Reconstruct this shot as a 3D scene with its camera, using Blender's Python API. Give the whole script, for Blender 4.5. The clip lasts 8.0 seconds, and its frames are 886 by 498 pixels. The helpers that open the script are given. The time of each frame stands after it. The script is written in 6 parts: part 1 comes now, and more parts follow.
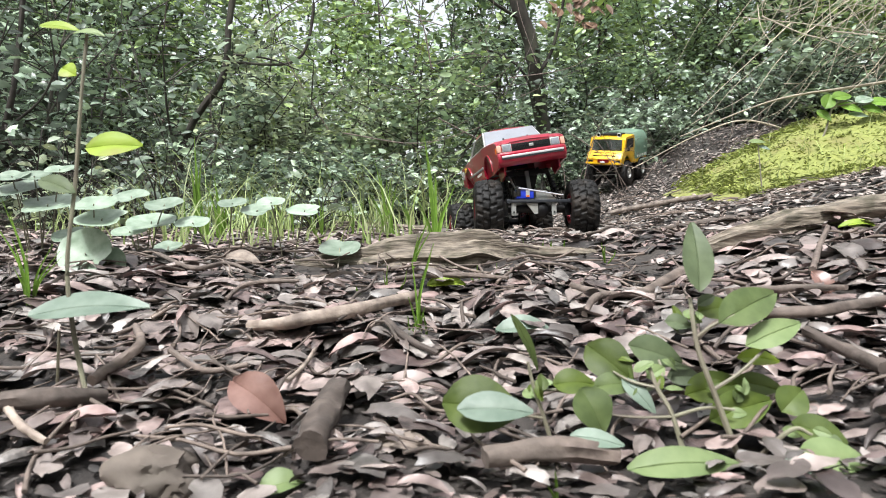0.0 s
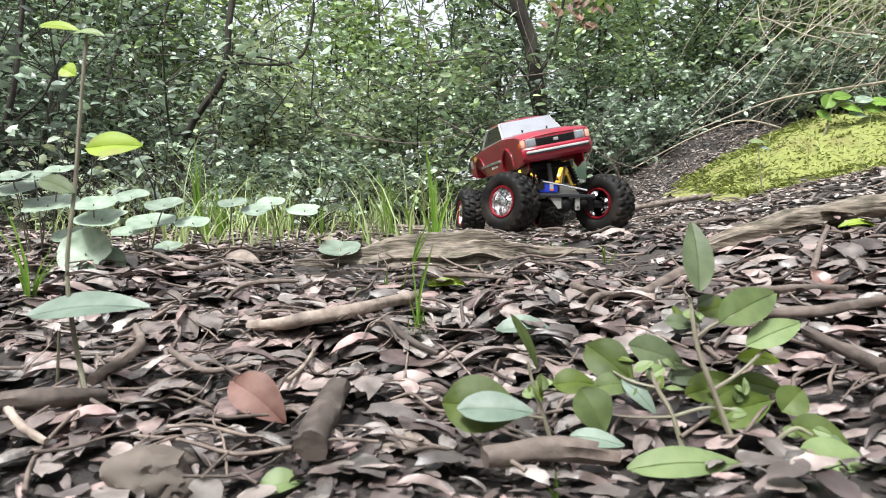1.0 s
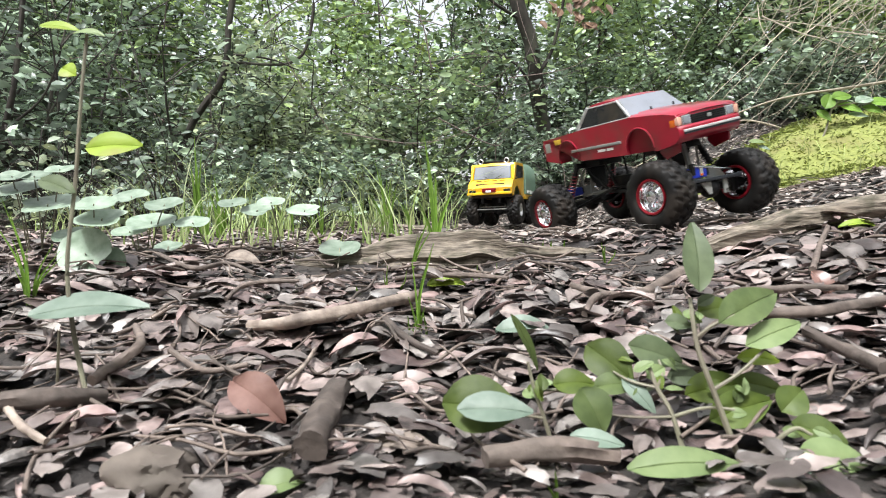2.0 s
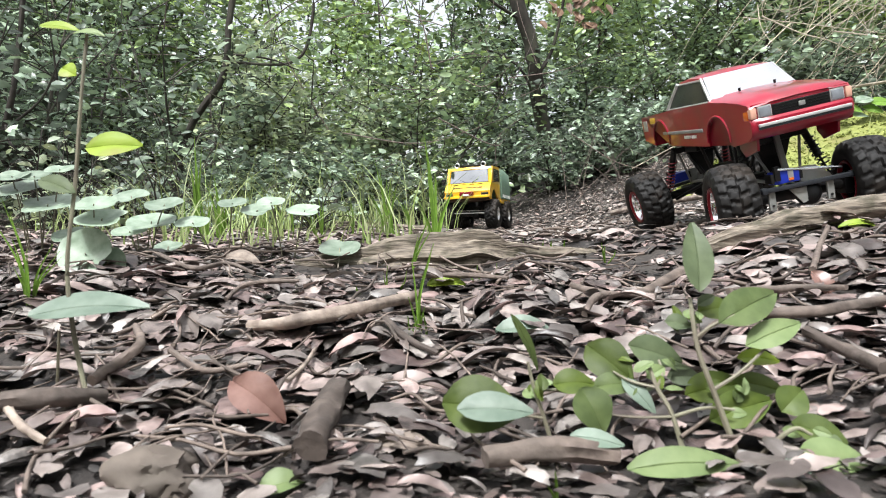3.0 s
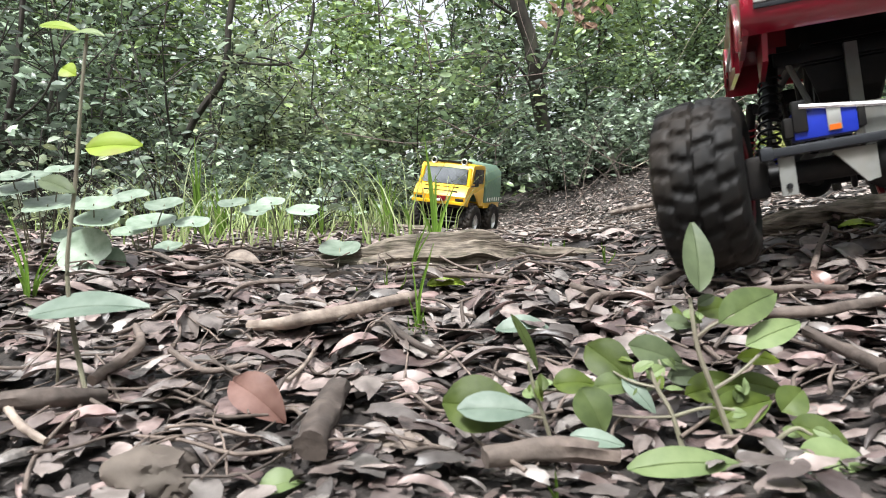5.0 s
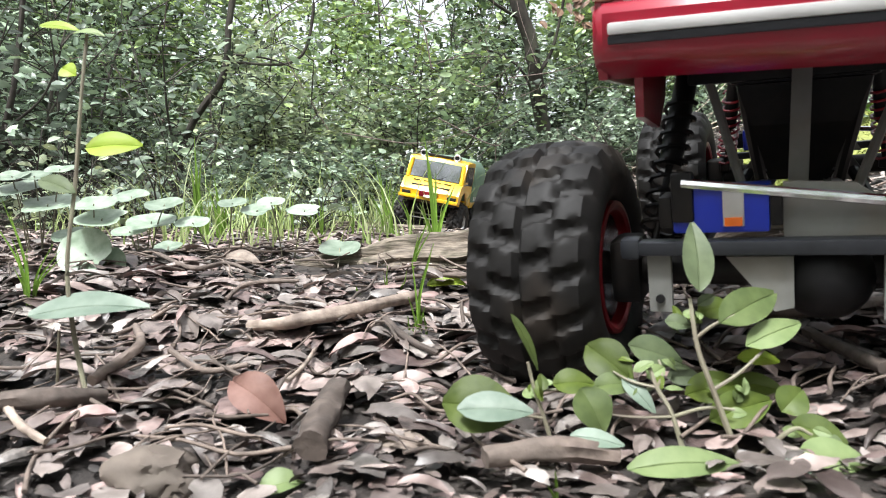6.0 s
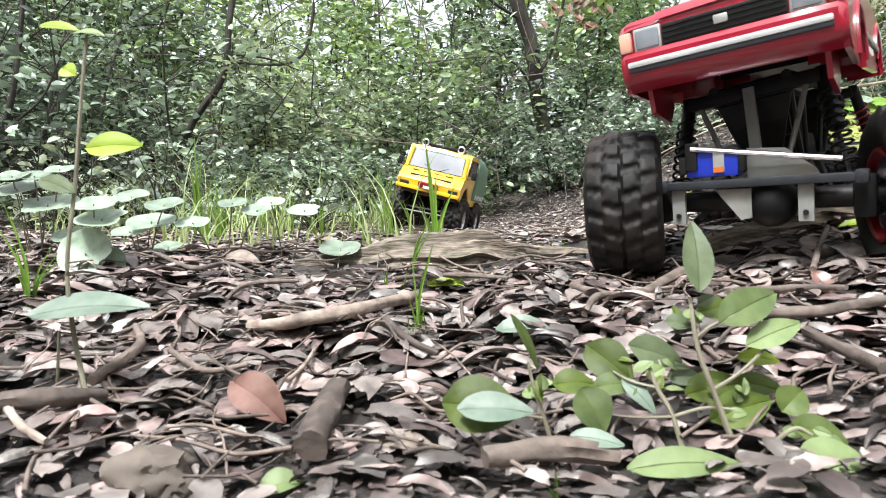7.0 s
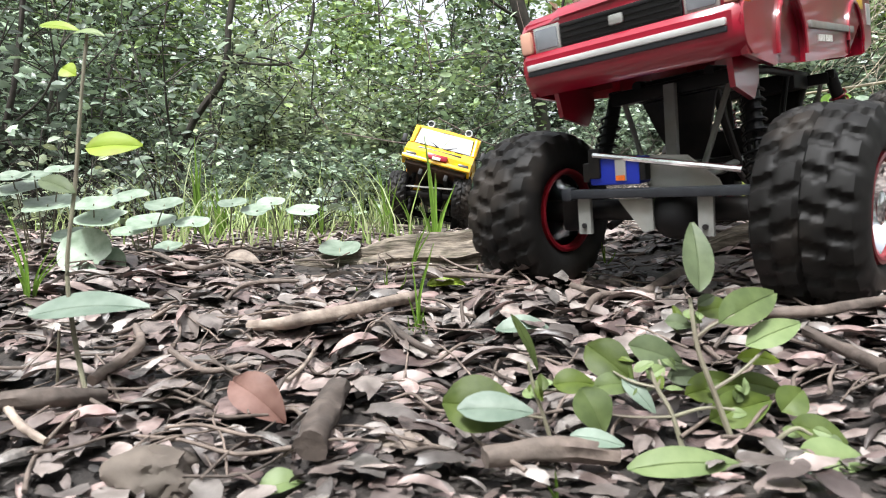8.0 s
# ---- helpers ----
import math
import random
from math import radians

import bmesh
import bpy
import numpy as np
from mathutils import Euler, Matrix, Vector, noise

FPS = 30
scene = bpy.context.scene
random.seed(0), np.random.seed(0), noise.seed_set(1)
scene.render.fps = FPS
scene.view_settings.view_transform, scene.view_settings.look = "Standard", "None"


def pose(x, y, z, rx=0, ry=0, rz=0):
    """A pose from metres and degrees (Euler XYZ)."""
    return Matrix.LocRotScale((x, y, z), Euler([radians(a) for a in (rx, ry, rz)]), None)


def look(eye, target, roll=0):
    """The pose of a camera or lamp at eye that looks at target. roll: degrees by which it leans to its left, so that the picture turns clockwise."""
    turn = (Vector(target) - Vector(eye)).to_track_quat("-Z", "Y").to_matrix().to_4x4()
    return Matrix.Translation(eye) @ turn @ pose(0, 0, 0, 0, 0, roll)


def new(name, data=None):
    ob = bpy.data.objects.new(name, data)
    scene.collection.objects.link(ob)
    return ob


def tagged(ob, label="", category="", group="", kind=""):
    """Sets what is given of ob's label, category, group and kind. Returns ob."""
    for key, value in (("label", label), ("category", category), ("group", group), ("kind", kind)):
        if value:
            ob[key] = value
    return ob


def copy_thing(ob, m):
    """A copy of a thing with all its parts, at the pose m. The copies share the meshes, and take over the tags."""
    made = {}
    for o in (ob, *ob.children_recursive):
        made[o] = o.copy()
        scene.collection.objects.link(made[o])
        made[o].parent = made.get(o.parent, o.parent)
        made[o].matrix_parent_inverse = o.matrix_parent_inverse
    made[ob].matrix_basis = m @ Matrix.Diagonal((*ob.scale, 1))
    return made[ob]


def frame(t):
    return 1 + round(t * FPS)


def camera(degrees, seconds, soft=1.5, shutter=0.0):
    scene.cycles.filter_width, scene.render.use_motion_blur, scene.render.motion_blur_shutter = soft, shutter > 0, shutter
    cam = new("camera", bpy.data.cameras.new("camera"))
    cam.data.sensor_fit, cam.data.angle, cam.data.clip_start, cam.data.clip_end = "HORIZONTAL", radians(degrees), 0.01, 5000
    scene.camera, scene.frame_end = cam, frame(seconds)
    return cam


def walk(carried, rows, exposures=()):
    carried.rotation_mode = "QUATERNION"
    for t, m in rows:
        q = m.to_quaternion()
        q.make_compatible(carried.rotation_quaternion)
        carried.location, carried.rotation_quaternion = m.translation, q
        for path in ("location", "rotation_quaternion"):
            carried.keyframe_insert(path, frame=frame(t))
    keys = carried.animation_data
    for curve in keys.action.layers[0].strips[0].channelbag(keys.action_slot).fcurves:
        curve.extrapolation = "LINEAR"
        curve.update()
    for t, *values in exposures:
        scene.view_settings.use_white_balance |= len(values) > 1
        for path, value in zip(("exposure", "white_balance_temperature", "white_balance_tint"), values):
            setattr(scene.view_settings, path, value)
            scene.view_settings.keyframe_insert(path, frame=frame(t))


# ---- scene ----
# ---------- camera: stands still, low over the forest path ----------
cam = camera(68.6, 8.0, soft=1.0, shutter=0.4)
CAM_Z = 0.11
# the phone brightens its picture while the dark truck fills it
walk(cam, [(0.0, look((0, 0, CAM_Z), (0, 1, CAM_Z))), (8.0, look((0, 0, CAM_Z), (0, 1, CAM_Z)))],
     exposures=[(0.0, 1.42), (3.5, 1.42), (4.7, 1.42), (5.8, 1.64), (6.1, 1.68), (6.5, 1.82), (7.2, 1.64), (8.0, 1.56)])
cam.data.dof.use_dof, cam.data.dof.focus_distance, cam.data.dof.aperture_fstop = True, 1.0, 27.0

# ---------- daylight: bright overcast sky over a clearing ----------
SUN_EL, SUN_AZ = 60, 205
world = bpy.data.worlds.new("sky")
scene.world = world
world.use_nodes = True
wn = world.node_tree.nodes
sky = wn.new("ShaderNodeTexSky")
sky.sky_type = "NISHITA"
sky.sun_disc = False
sky.sun_elevation, sky.sun_rotation = radians(SUN_EL), radians(SUN_AZ)
sky.air_density, sky.dust_density = 1.4, 4.0
haze = wn.new("ShaderNodeHueSaturation")
haze.inputs["Saturation"].default_value = 0.3
world.node_tree.links.new(sky.outputs[0], haze.inputs["Color"])
world.node_tree.links.new(haze.outputs[0], wn["Background"].inputs[0])
wn["Background"].inputs[1].default_value = 0.115
sun = new("sun", bpy.data.lights.new("sun", "SUN"))
sun.data.energy, sun.data.angle, sun.data.color = 2.3, radians(11), (0.94, 0.97, 1.0)
_a, _e = radians(SUN_AZ), radians(SUN_EL)
sun.matrix_world = look((math.sin(_a) * math.cos(_e) * 20, math.cos(_a) * math.cos(_e) * 20, math.sin(_e) * 20), (0, 0, 0))
rng = np.random.default_rng(7)


# ---------- materials ----------
def mat(name, color, color2=None, rough=0.6, metal=0.0, scale=30.0, bump=0.2, spread=0.25, island=False, objects=False,
        translucent=0.0, coat=0.0, stain=None, stain_amount=0.3, stain_scale=6.0, spec=0.5, hue=0.0, bump_scale=None, stretch=None):
    """Two tones mixed by fine noise, a second large-scale stain, a bump, and a random tone for each piece."""
    m = bpy.data.materials.new(name)
    m.use_nodes = True
    t = m.node_tree
    n, ln = t.nodes, t.links.new
    b = n["Principled BSDF"]
    tc = n.new("ShaderNodeTexCoord")
    fine = n.new("ShaderNodeTexNoise")
    fine.inputs["Scale"].default_value, fine.inputs["Detail"].default_value = scale, 5
    if stretch:
        mp = n.new("ShaderNodeMapping")
        mp.inputs["Scale"].default_value = stretch
        ln(tc.outputs["Object"], mp.inputs["Vector"])
        ln(mp.outputs[0], fine.inputs["Vector"])
    else:
        ln(tc.outputs["Object"], fine.inputs["Vector"])
    mix = n.new("ShaderNodeMix")
    mix.data_type = "RGBA"
    c2 = color2 or tuple(c * 0.6 for c in color)
    mix.inputs["A"].default_value, mix.inputs["B"].default_value = (*color, 1), (*c2, 1)
    ramp = n.new("ShaderNodeMapRange")
    ramp.inputs["From Min"].default_value, ramp.inputs["From Max"].default_value = 0.3, 0.7
    ln(fine.outputs["Fac"], ramp.inputs["Value"])
    ln(ramp.outputs[0], mix.inputs["Factor"])
    out = mix.outputs["Result"]
    if stain:
        big = n.new("ShaderNodeTexNoise")
        big.inputs["Scale"].default_value, big.inputs["Detail"].default_value = stain_scale, 6
        ln(tc.outputs["Object"], big.inputs["Vector"])
        r2 = n.new("ShaderNodeMapRange")
        r2.inputs["From Min"].default_value, r2.inputs["From Max"].default_value = 0.48, 0.66
        r2.inputs["To Max"].default_value = stain_amount
        ln(big.outputs["Fac"], r2.inputs["Value"])
        mx = n.new("ShaderNodeMix")
        mx.data_type = "RGBA"
        mx.inputs["B"].default_value = (*stain, 1)
        ln(r2.outputs[0], mx.inputs["Factor"])
        ln(out, mx.inputs["A"])
        out = mx.outputs["Result"]
    if island or objects:
        src = n.new("ShaderNodeNewGeometry").outputs["Random Per Island"] if island else n.new("ShaderNodeObjectInfo").outputs["Random"]
        hsv = n.new("ShaderNodeHueSaturation")
        val = n.new("ShaderNodeMapRange")
        val.inputs["To Min"].default_value, val.inputs["To Max"].default_value = 1 - spread, 1 + spread
        ln(src, val.inputs["Value"])
        ln(val.outputs[0], hsv.inputs["Value"])
        if hue:
            w = n.new("ShaderNodeMath")
            w.operation = "MULTIPLY"
            w.inputs[1].default_value = 7.31
            fr = n.new("ShaderNodeMath")
            fr.operation = "FRACT"
            hr = n.new("ShaderNodeMapRange")
            hr.inputs["To Min"].default_value, hr.inputs["To Max"].default_value = 0.5 - hue, 0.5 + hue
            sr = n.new("ShaderNodeMapRange")
            sr.inputs["To Min"].default_value, sr.inputs["To Max"].default_value = 1.15, 0.55
            ln(src, w.inputs[0])
            ln(w.outputs[0], fr.inputs[0])
            ln(fr.outputs[0], hr.inputs["Value"])
            ln(fr.outputs[0], sr.inputs["Value"])
            ln(hr.outputs[0], hsv.inputs["Hue"])
            ln(sr.outputs[0], hsv.inputs["Saturation"])
        ln(out, hsv.inputs["Color"])
        out = hsv.outputs["Color"]
    ln(out, b.inputs["Base Color"])
    b.inputs["Roughness"].default_value, b.inputs["Metallic"].default_value = rough, metal
    b.inputs["Coat Weight"].default_value, b.inputs["Coat Roughness"].default_value = coat, 0.06
    b.inputs["Specular IOR Level"].default_value = spec
    if bump:
        bn = n.new("ShaderNodeBump")
        bn.inputs["Strength"].default_value, bn.inputs["Distance"].default_value = bump, 0.002
        if bump_scale:
            f2 = n.new("ShaderNodeTexNoise")
            f2.inputs["Scale"].default_value, f2.inputs["Detail"].default_value = bump_scale, 4
            ln(tc.outputs["Object"], f2.inputs["Vector"])
            ln(f2.outputs["Fac"], bn.inputs["Height"])
        else:
            ln(fine.outputs["Fac"], bn.inputs["Height"])
        ln(bn.outputs[0], b.inputs["Normal"])
    if translucent:
        tr = n.new("ShaderNodeBsdfTranslucent")
        ln(out, tr.inputs["Color"])
        ms = n.new("ShaderNodeMixShader")
        ms.inputs[0].default_value = translucent
        ln(b.outputs[0], ms.inputs[1])
        ln(tr.outputs[0], ms.inputs[2])
        ln(ms.outputs[0], n["Material Output"].inputs[0])
    return m


SOIL = mat("soil", (0.028, 0.022, 0.0185), (0.011, 0.0085, 0.007), rough=0.7, scale=140, bump=1.0, stain=(0.075, 0.064, 0.054), stain_amount=0.5, stain_scale=5)
DEAD_LEAF = mat("dead_leaf", (0.275, 0.218, 0.195), (0.11, 0.082, 0.07), rough=0.42, scale=75, bump=0.5, island=True, spread=0.75, hue=0.024, stain=(0.045, 0.033, 0.028), stain_amount=0.75, stain_scale=28)
DEAD_LEAF_ONE = mat("dead_leaf_single", (0.26, 0.208, 0.184), (0.11, 0.082, 0.07), rough=0.42, scale=1.6, bump=0.5, bump_scale=9, objects=True, spread=0.65, hue=0.024, stain=(0.045, 0.033, 0.028), stain_amount=0.75, stain_scale=3.2)
# lightened copy of the dead leaf; sky sheen on far litter put into colour
LIT_LEAF = mat("lit_dead_leaf", (0.33, 0.275, 0.24), (0.16, 0.125, 0.105), rough=0.4, scale=75, bump=0.3, island=True, spread=0.7, hue=0.014)
CRUMB = mat("leaf_crumb", (0.10, 0.077, 0.066), (0.034, 0.025, 0.021), rough=0.55, scale=120, bump=0.4, island=True, spread=0.7, hue=0.012)
RED_LEAF = mat("russet_leaf", (0.20, 0.115, 0.095), (0.12, 0.062, 0.048), rough=0.36, scale=90, bump=0.3, objects=True, spread=0.15)
WITHERED = mat("withered_leaf", (0.20, 0.115, 0.065), (0.11, 0.06, 0.035), rough=0.6, scale=60, bump=0.2, objects=True, spread=0.3, translucent=0.2)
TWIG = mat("twig_bark", (0.155, 0.12, 0.10), (0.06, 0.045, 0.037), rough=0.8, scale=110, bump=0.7, objects=True, spread=0.45, stain=(0.06, 0.05, 0.042), stain_amount=0.6, stain_scale=20)
TWIG_STUFF = mat("small_twig_bark", (0.17, 0.132, 0.108), (0.06, 0.045, 0.037), rough=0.8, scale=110, bump=0.5, island=True, spread=0.5)
PALE_TWIG = mat("pale_twig_bark", (0.31, 0.255, 0.21), (0.15, 0.115, 0.092), rough=0.75, scale=120, bump=1.0, objects=True, spread=0.25, stain=(0.075, 0.055, 0.045), stain_amount=0.8, stain_scale=45)
ROOT = mat("root_bark", (0.27, 0.225, 0.175), (0.06, 0.048, 0.037), rough=0.85, scale=330, bump=1.0, stretch=(0.16, 1, 1), stain=(0.055, 0.05, 0.03), stain_amount=0.85, stain_scale=55)
BARK = mat("tree_bark", (0.034, 0.028, 0.021), (0.014, 0.011, 0.008), rough=0.9, scale=30, bump=1.0, stain=(0.075, 0.08, 0.05), stain_amount=0.4, stain_scale=7)
STEM = mat("green_stem", (0.23, 0.225, 0.15), (0.13, 0.105, 0.08), rough=0.6, scale=60, bump=0.2)
DRY = mat("dry_branch", (0.50, 0.44, 0.35), (0.32, 0.27, 0.20), rough=0.8, scale=60, bump=0.4, objects=True, spread=0.3)
SHRUB = mat("shrub_leaf", (0.235, 0.335, 0.155), (0.145, 0.215, 0.10), rough=0.26, scale=30, bump=0.0, island=True, spread=0.9, hue=0.035, translucent=0.18, spec=0.6)
SHRUB_COOL = mat("cool_shrub_leaf", (0.27, 0.355, 0.24), (0.165, 0.23, 0.15), rough=0.26, scale=30, bump=0.0, island=True, spread=0.9, hue=0.03, translucent=0.18, spec=0.6)
# pale leaf, its colour raised further for light falling into the gap
PALE_LIT_SHRUB = mat("pale_lit_shrub_leaf", (0.38, 0.44, 0.27), (0.26, 0.33, 0.17), rough=0.4, scale=30, bump=0.0, island=True, spread=0.6, hue=0.03, translucent=0.3, spec=0.6)
TREE_LEAF = mat("tree_leaf", (0.28, 0.40, 0.13), (0.20, 0.30, 0.10), rough=0.4, scale=30, bump=0.0, island=True, spread=0.5, hue=0.03, translucent=0.35)
SEEDLING = mat("seedling_leaf", (0.095, 0.135, 0.030), (0.06, 0.092, 0.02), spec=0.3, rough=0.5, scale=130, bump=0.25, objects=True, spread=0.3, hue=0.012, translucent=0.25)
SEEDLING_PALE = mat("pale_leaf_underside", (0.22, 0.285, 0.12), (0.15, 0.21, 0.08), rough=0.55, scale=110, bump=0.25, objects=True, spread=0.12, translucent=0.25)
BLUE_LEAF = mat("bluish_leaf", (0.20, 0.255, 0.20), (0.125, 0.175, 0.13), rough=0.5, scale=110, bump=0.2, objects=True, spread=0.12, translucent=0.2)
YELLOW_LEAF = mat("yellow_green_leaf", (0.30, 0.40, 0.04), (0.22, 0.33, 0.035), rough=0.5, scale=80, bump=0.2, objects=True, spread=0.15, translucent=0.35, stain=(0.30, 0.17, 0.06), stain_amount=0.5, stain_scale=40)
ROUND_LEAF = mat("round_leaf", (0.36, 0.43, 0.34), (0.17, 0.235, 0.16), rough=0.33, scale=75, bump=0.25, objects=True, spread=0.3, translucent=0.2)
GRASS = mat("grass_blade", (0.19, 0.33, 0.05), (0.14, 0.25, 0.04), rough=0.45, scale=60, bump=0.0, objects=True, spread=0.25, translucent=0.35)
GRASS_STUFF = mat("thin_grass", (0.20, 0.31, 0.07), (0.27, 0.28, 0.14), rough=0.5, scale=20, bump=0.0, island=True, spread=0.45, translucent=0.3)
MOSS = mat("moss", (0.22, 0.24, 0.06), (0.15, 0.17, 0.045), rough=0.9, scale=70, bump=1.0, stain=(0.15, 0.12, 0.05), stain_amount=0.5, stain_scale=9)
MOSS_TUFT = mat("moss_tuft", (0.27, 0.30, 0.075), (0.15, 0.18, 0.045), rough=0.8, scale=14, bump=0.0, island=True, spread=0.55, translucent=0.25)
STONE = mat("stone", (0.15, 0.122, 0.10), (0.07, 0.056, 0.046), rough=0.85, scale=60, bump=0.9, stain=(0.09, 0.075, 0.06), stain_amount=0.6, stain_scale=40)

# trucks
RED = mat("red_paint", (0.31, 0.004, 0.022), (0.25, 0.004, 0.018), rough=0.28, scale=20, bump=0.02, coat=0.6, stain=(0.075, 0.045, 0.035), stain_amount=0.5, stain_scale=11)
YELLOW = mat("yellow_paint", (0.80, 0.46, 0.01), (0.74, 0.42, 0.01), rough=0.3, scale=20, bump=0.02, coat=0.6, stain=(0.30, 0.18, 0.05), stain_amount=0.35, stain_scale=22)
RUBBER = mat("rubber", (0.0095, 0.0088, 0.0082), (0.0055, 0.005, 0.0046), rough=0.6, spec=0.22, scale=60, bump=0.3, stain=(0.040, 0.031, 0.024), stain_amount=0.5, stain_scale=22)
BLACK = mat("black_plastic", (0.007, 0.007, 0.008), (0.004, 0.004, 0.004), rough=0.5, spec=0.25, scale=60, bump=0.1, stain=(0.045, 0.036, 0.028), stain_amount=0.3, stain_scale=25)
BAR = mat("dark_grey_plate", (0.032, 0.035, 0.041), (0.02, 0.022, 0.026), rough=0.4, scale=80, bump=0.1, metal=0.2)
PLATE = mat("grey_plate", (0.25, 0.255, 0.24), (0.17, 0.17, 0.155), rough=0.5, scale=50, bump=0.1, stain=(0.22, 0.17, 0.12), stain_amount=0.4, stain_scale=20)
CHROME = mat("chrome", (0.82, 0.83, 0.85), (0.74, 0.75, 0.77), rough=0.12, metal=1.0, scale=40, bump=0.02, stain=(0.35, 0.27, 0.2), stain_amount=0.25, stain_scale=30)
BLUE = mat("blue_case", (0.012, 0.035, 0.42), (0.010, 0.028, 0.34), rough=0.35, scale=60, bump=0.03)
RIM_RED = mat("red_ring", (0.26, 0.010, 0.02), (0.18, 0.008, 0.014), rough=0.3, metal=0.5, scale=60, bump=0.03)
GRILLE = mat("grille_black", (0.012, 0.012, 0.013), rough=0.35, scale=60, bump=0.05)
WINDOW = mat("dark_window", (0.012, 0.012, 0.013), (0.018, 0.018, 0.018), rough=0.2, spec=0.3, scale=30, bump=0.0, stain=(0.06, 0.045, 0.03), stain_amount=0.4, stain_scale=20)
WINDSCREEN = mat("dusty_windscreen", (0.78, 0.79, 0.81), (0.66, 0.67, 0.69), rough=0.09, scale=14, bump=0.0, metal=1.0, stain=(0.55, 0.52, 0.47), stain_amount=0.3, stain_scale=12)
CAB_GLASS = mat("tinted_cab_glass", (0.30, 0.31, 0.32), (0.20, 0.21, 0.22), rough=0.07, scale=14, bump=0.0, metal=1.0)
LAMP = mat("lamp_lens", (0.36, 0.39, 0.42), (0.26, 0.28, 0.31), rough=0.12, scale=60, bump=0.1, metal=0.4)
CORNER = mat("pale_corner_lens", (0.70, 0.40, 0.30), (0.60, 0.33, 0.24), rough=0.25, scale=60, bump=0.05)
ORANGE = mat("orange_lens", (0.75, 0.16, 0.02), rough=0.2, scale=60, bump=0.05)
WHITE = mat("white_paint", (0.75, 0.74, 0.70), (0.66, 0.65, 0.61), rough=0.5, scale=60, bump=0.05)
DECAL_YELLOW = mat("yellow_decal", (0.75, 0.48, 0.05), rough=0.5, scale=60, bump=0.0)
SILVER = mat("silver_trim", (0.62, 0.62, 0.60), (0.5, 0.5, 0.48), rough=0.35, metal=0.7, scale=60, bump=0.05)
# chrome strip whitened: its bright reflection is put into the base colour
STRIP = mat("whitened_strip", (0.70, 0.70, 0.69), (0.58, 0.58, 0.57), rough=0.28, metal=0.35, scale=50, bump=0.03)
RED_ROD = mat("red_end", (0.24, 0.012, 0.02), rough=0.35, scale=60, bump=0.0)
TARP = mat("green_canvas", (0.13, 0.22, 0.15), (0.10, 0.17, 0.12), rough=0.75, scale=150, bump=0.5, stain=(0.2, 0.22, 0.17), stain_amount=0.3, stain_scale=14)
BROWN = mat("muddy_plastic", (0.10, 0.05, 0.025), (0.05, 0.03, 0.02), rough=0.7, scale=40, bump=0.3)


# ---------- mesh helpers ----------
def part(name, bm, material, parent=None, label="", smooth=True, crease=38):
    me = bpy.data.meshes.new(name)
    bm.normal_update()
    bm.to_mesh(me)
    bm.free()
    me.materials.append(material)
    if smooth:
        me.shade_smooth()
        me.set_sharp_from_angle(angle=radians(crease))
    ob = new(name, me)
    if parent:
        ob.parent = parent
    if label:
        ob["label"] = label
    return ob


def arrays(name, verts, faces, material, parent=None, smooth=False):
    """A mesh from (n, 3) points and (m, 3 or 4) corners."""
    me = bpy.data.meshes.new(name)
    k = faces.shape[1]
    me.vertices.add(len(verts))
    me.vertices.foreach_set("co", np.ascontiguousarray(verts, dtype=np.float32).ravel())
    me.loops.add(faces.size)
    me.loops.foreach_set("vertex_index", np.ascontiguousarray(faces, dtype=np.int32).ravel())
    me.polygons.add(len(faces))
    me.polygons.foreach_set("loop_start", np.arange(0, faces.size, k, dtype=np.int32))
    me.update(calc_edges=True)
    me.validate()
    me.materials.append(material)
    if smooth:
        me.shade_smooth()
    ob = new(name, me)
    if parent:
        ob.parent = parent
    return ob


def empty(name, m=None):
    ob = new(name)
    ob.empty_display_size = 0.02
    if m:
        ob.matrix_basis = m
    return ob


def box(bm, c, s, bevel=0.0, m=None):
    made = bmesh.ops.create_cube(bm, size=1, matrix=Matrix.LocRotScale(c, None, s))["verts"]
    if bevel:
        edges = list({e for v in made for e in v.link_edges})
        r = bmesh.ops.bevel(bm, geom=edges, offset=bevel, segments=2, affect="EDGES", profile=0.6)
        made = list(set(r["verts"]) | {v for v in made if v.is_valid})
    if m:
        bmesh.ops.transform(bm, matrix=m, verts=made)
    return made


def tube(bm, pts, radii, sides=8, wobble=0.0, grain=40):
    """A tapered, capped tube along a line of points."""
    pts = [Vector(p) for p in pts]
    rings = []
    for i, p in enumerate(pts):
        d = (pts[min(i + 1, len(pts) - 1)] - pts[max(i - 1, 0)]).normalized()
        q = d.to_track_quat("Z", "Y").to_matrix()
        r = radii[i] if hasattr(radii, "__len__") else radii
        ring = []
        for k in range(sides):
            a = 2 * math.pi * k / sides
            rr = r * (1 + wobble * noise.noise(Vector((p.x * grain + k * 1.7, p.y * grain, p.z * grain + k))))
            ring.append(bm.verts.new(p + q @ Vector((math.cos(a) * rr, math.sin(a) * rr, 0))))
        rings.append(ring)
    for a, b in zip(rings, rings[1:]):
        for k in range(sides):
            bm.faces.new((a[k], a[(k + 1) % sides], b[(k + 1) % sides], b[k]))
    bm.faces.new(rings[0][::-1])
    bm.faces.new(rings[-1])


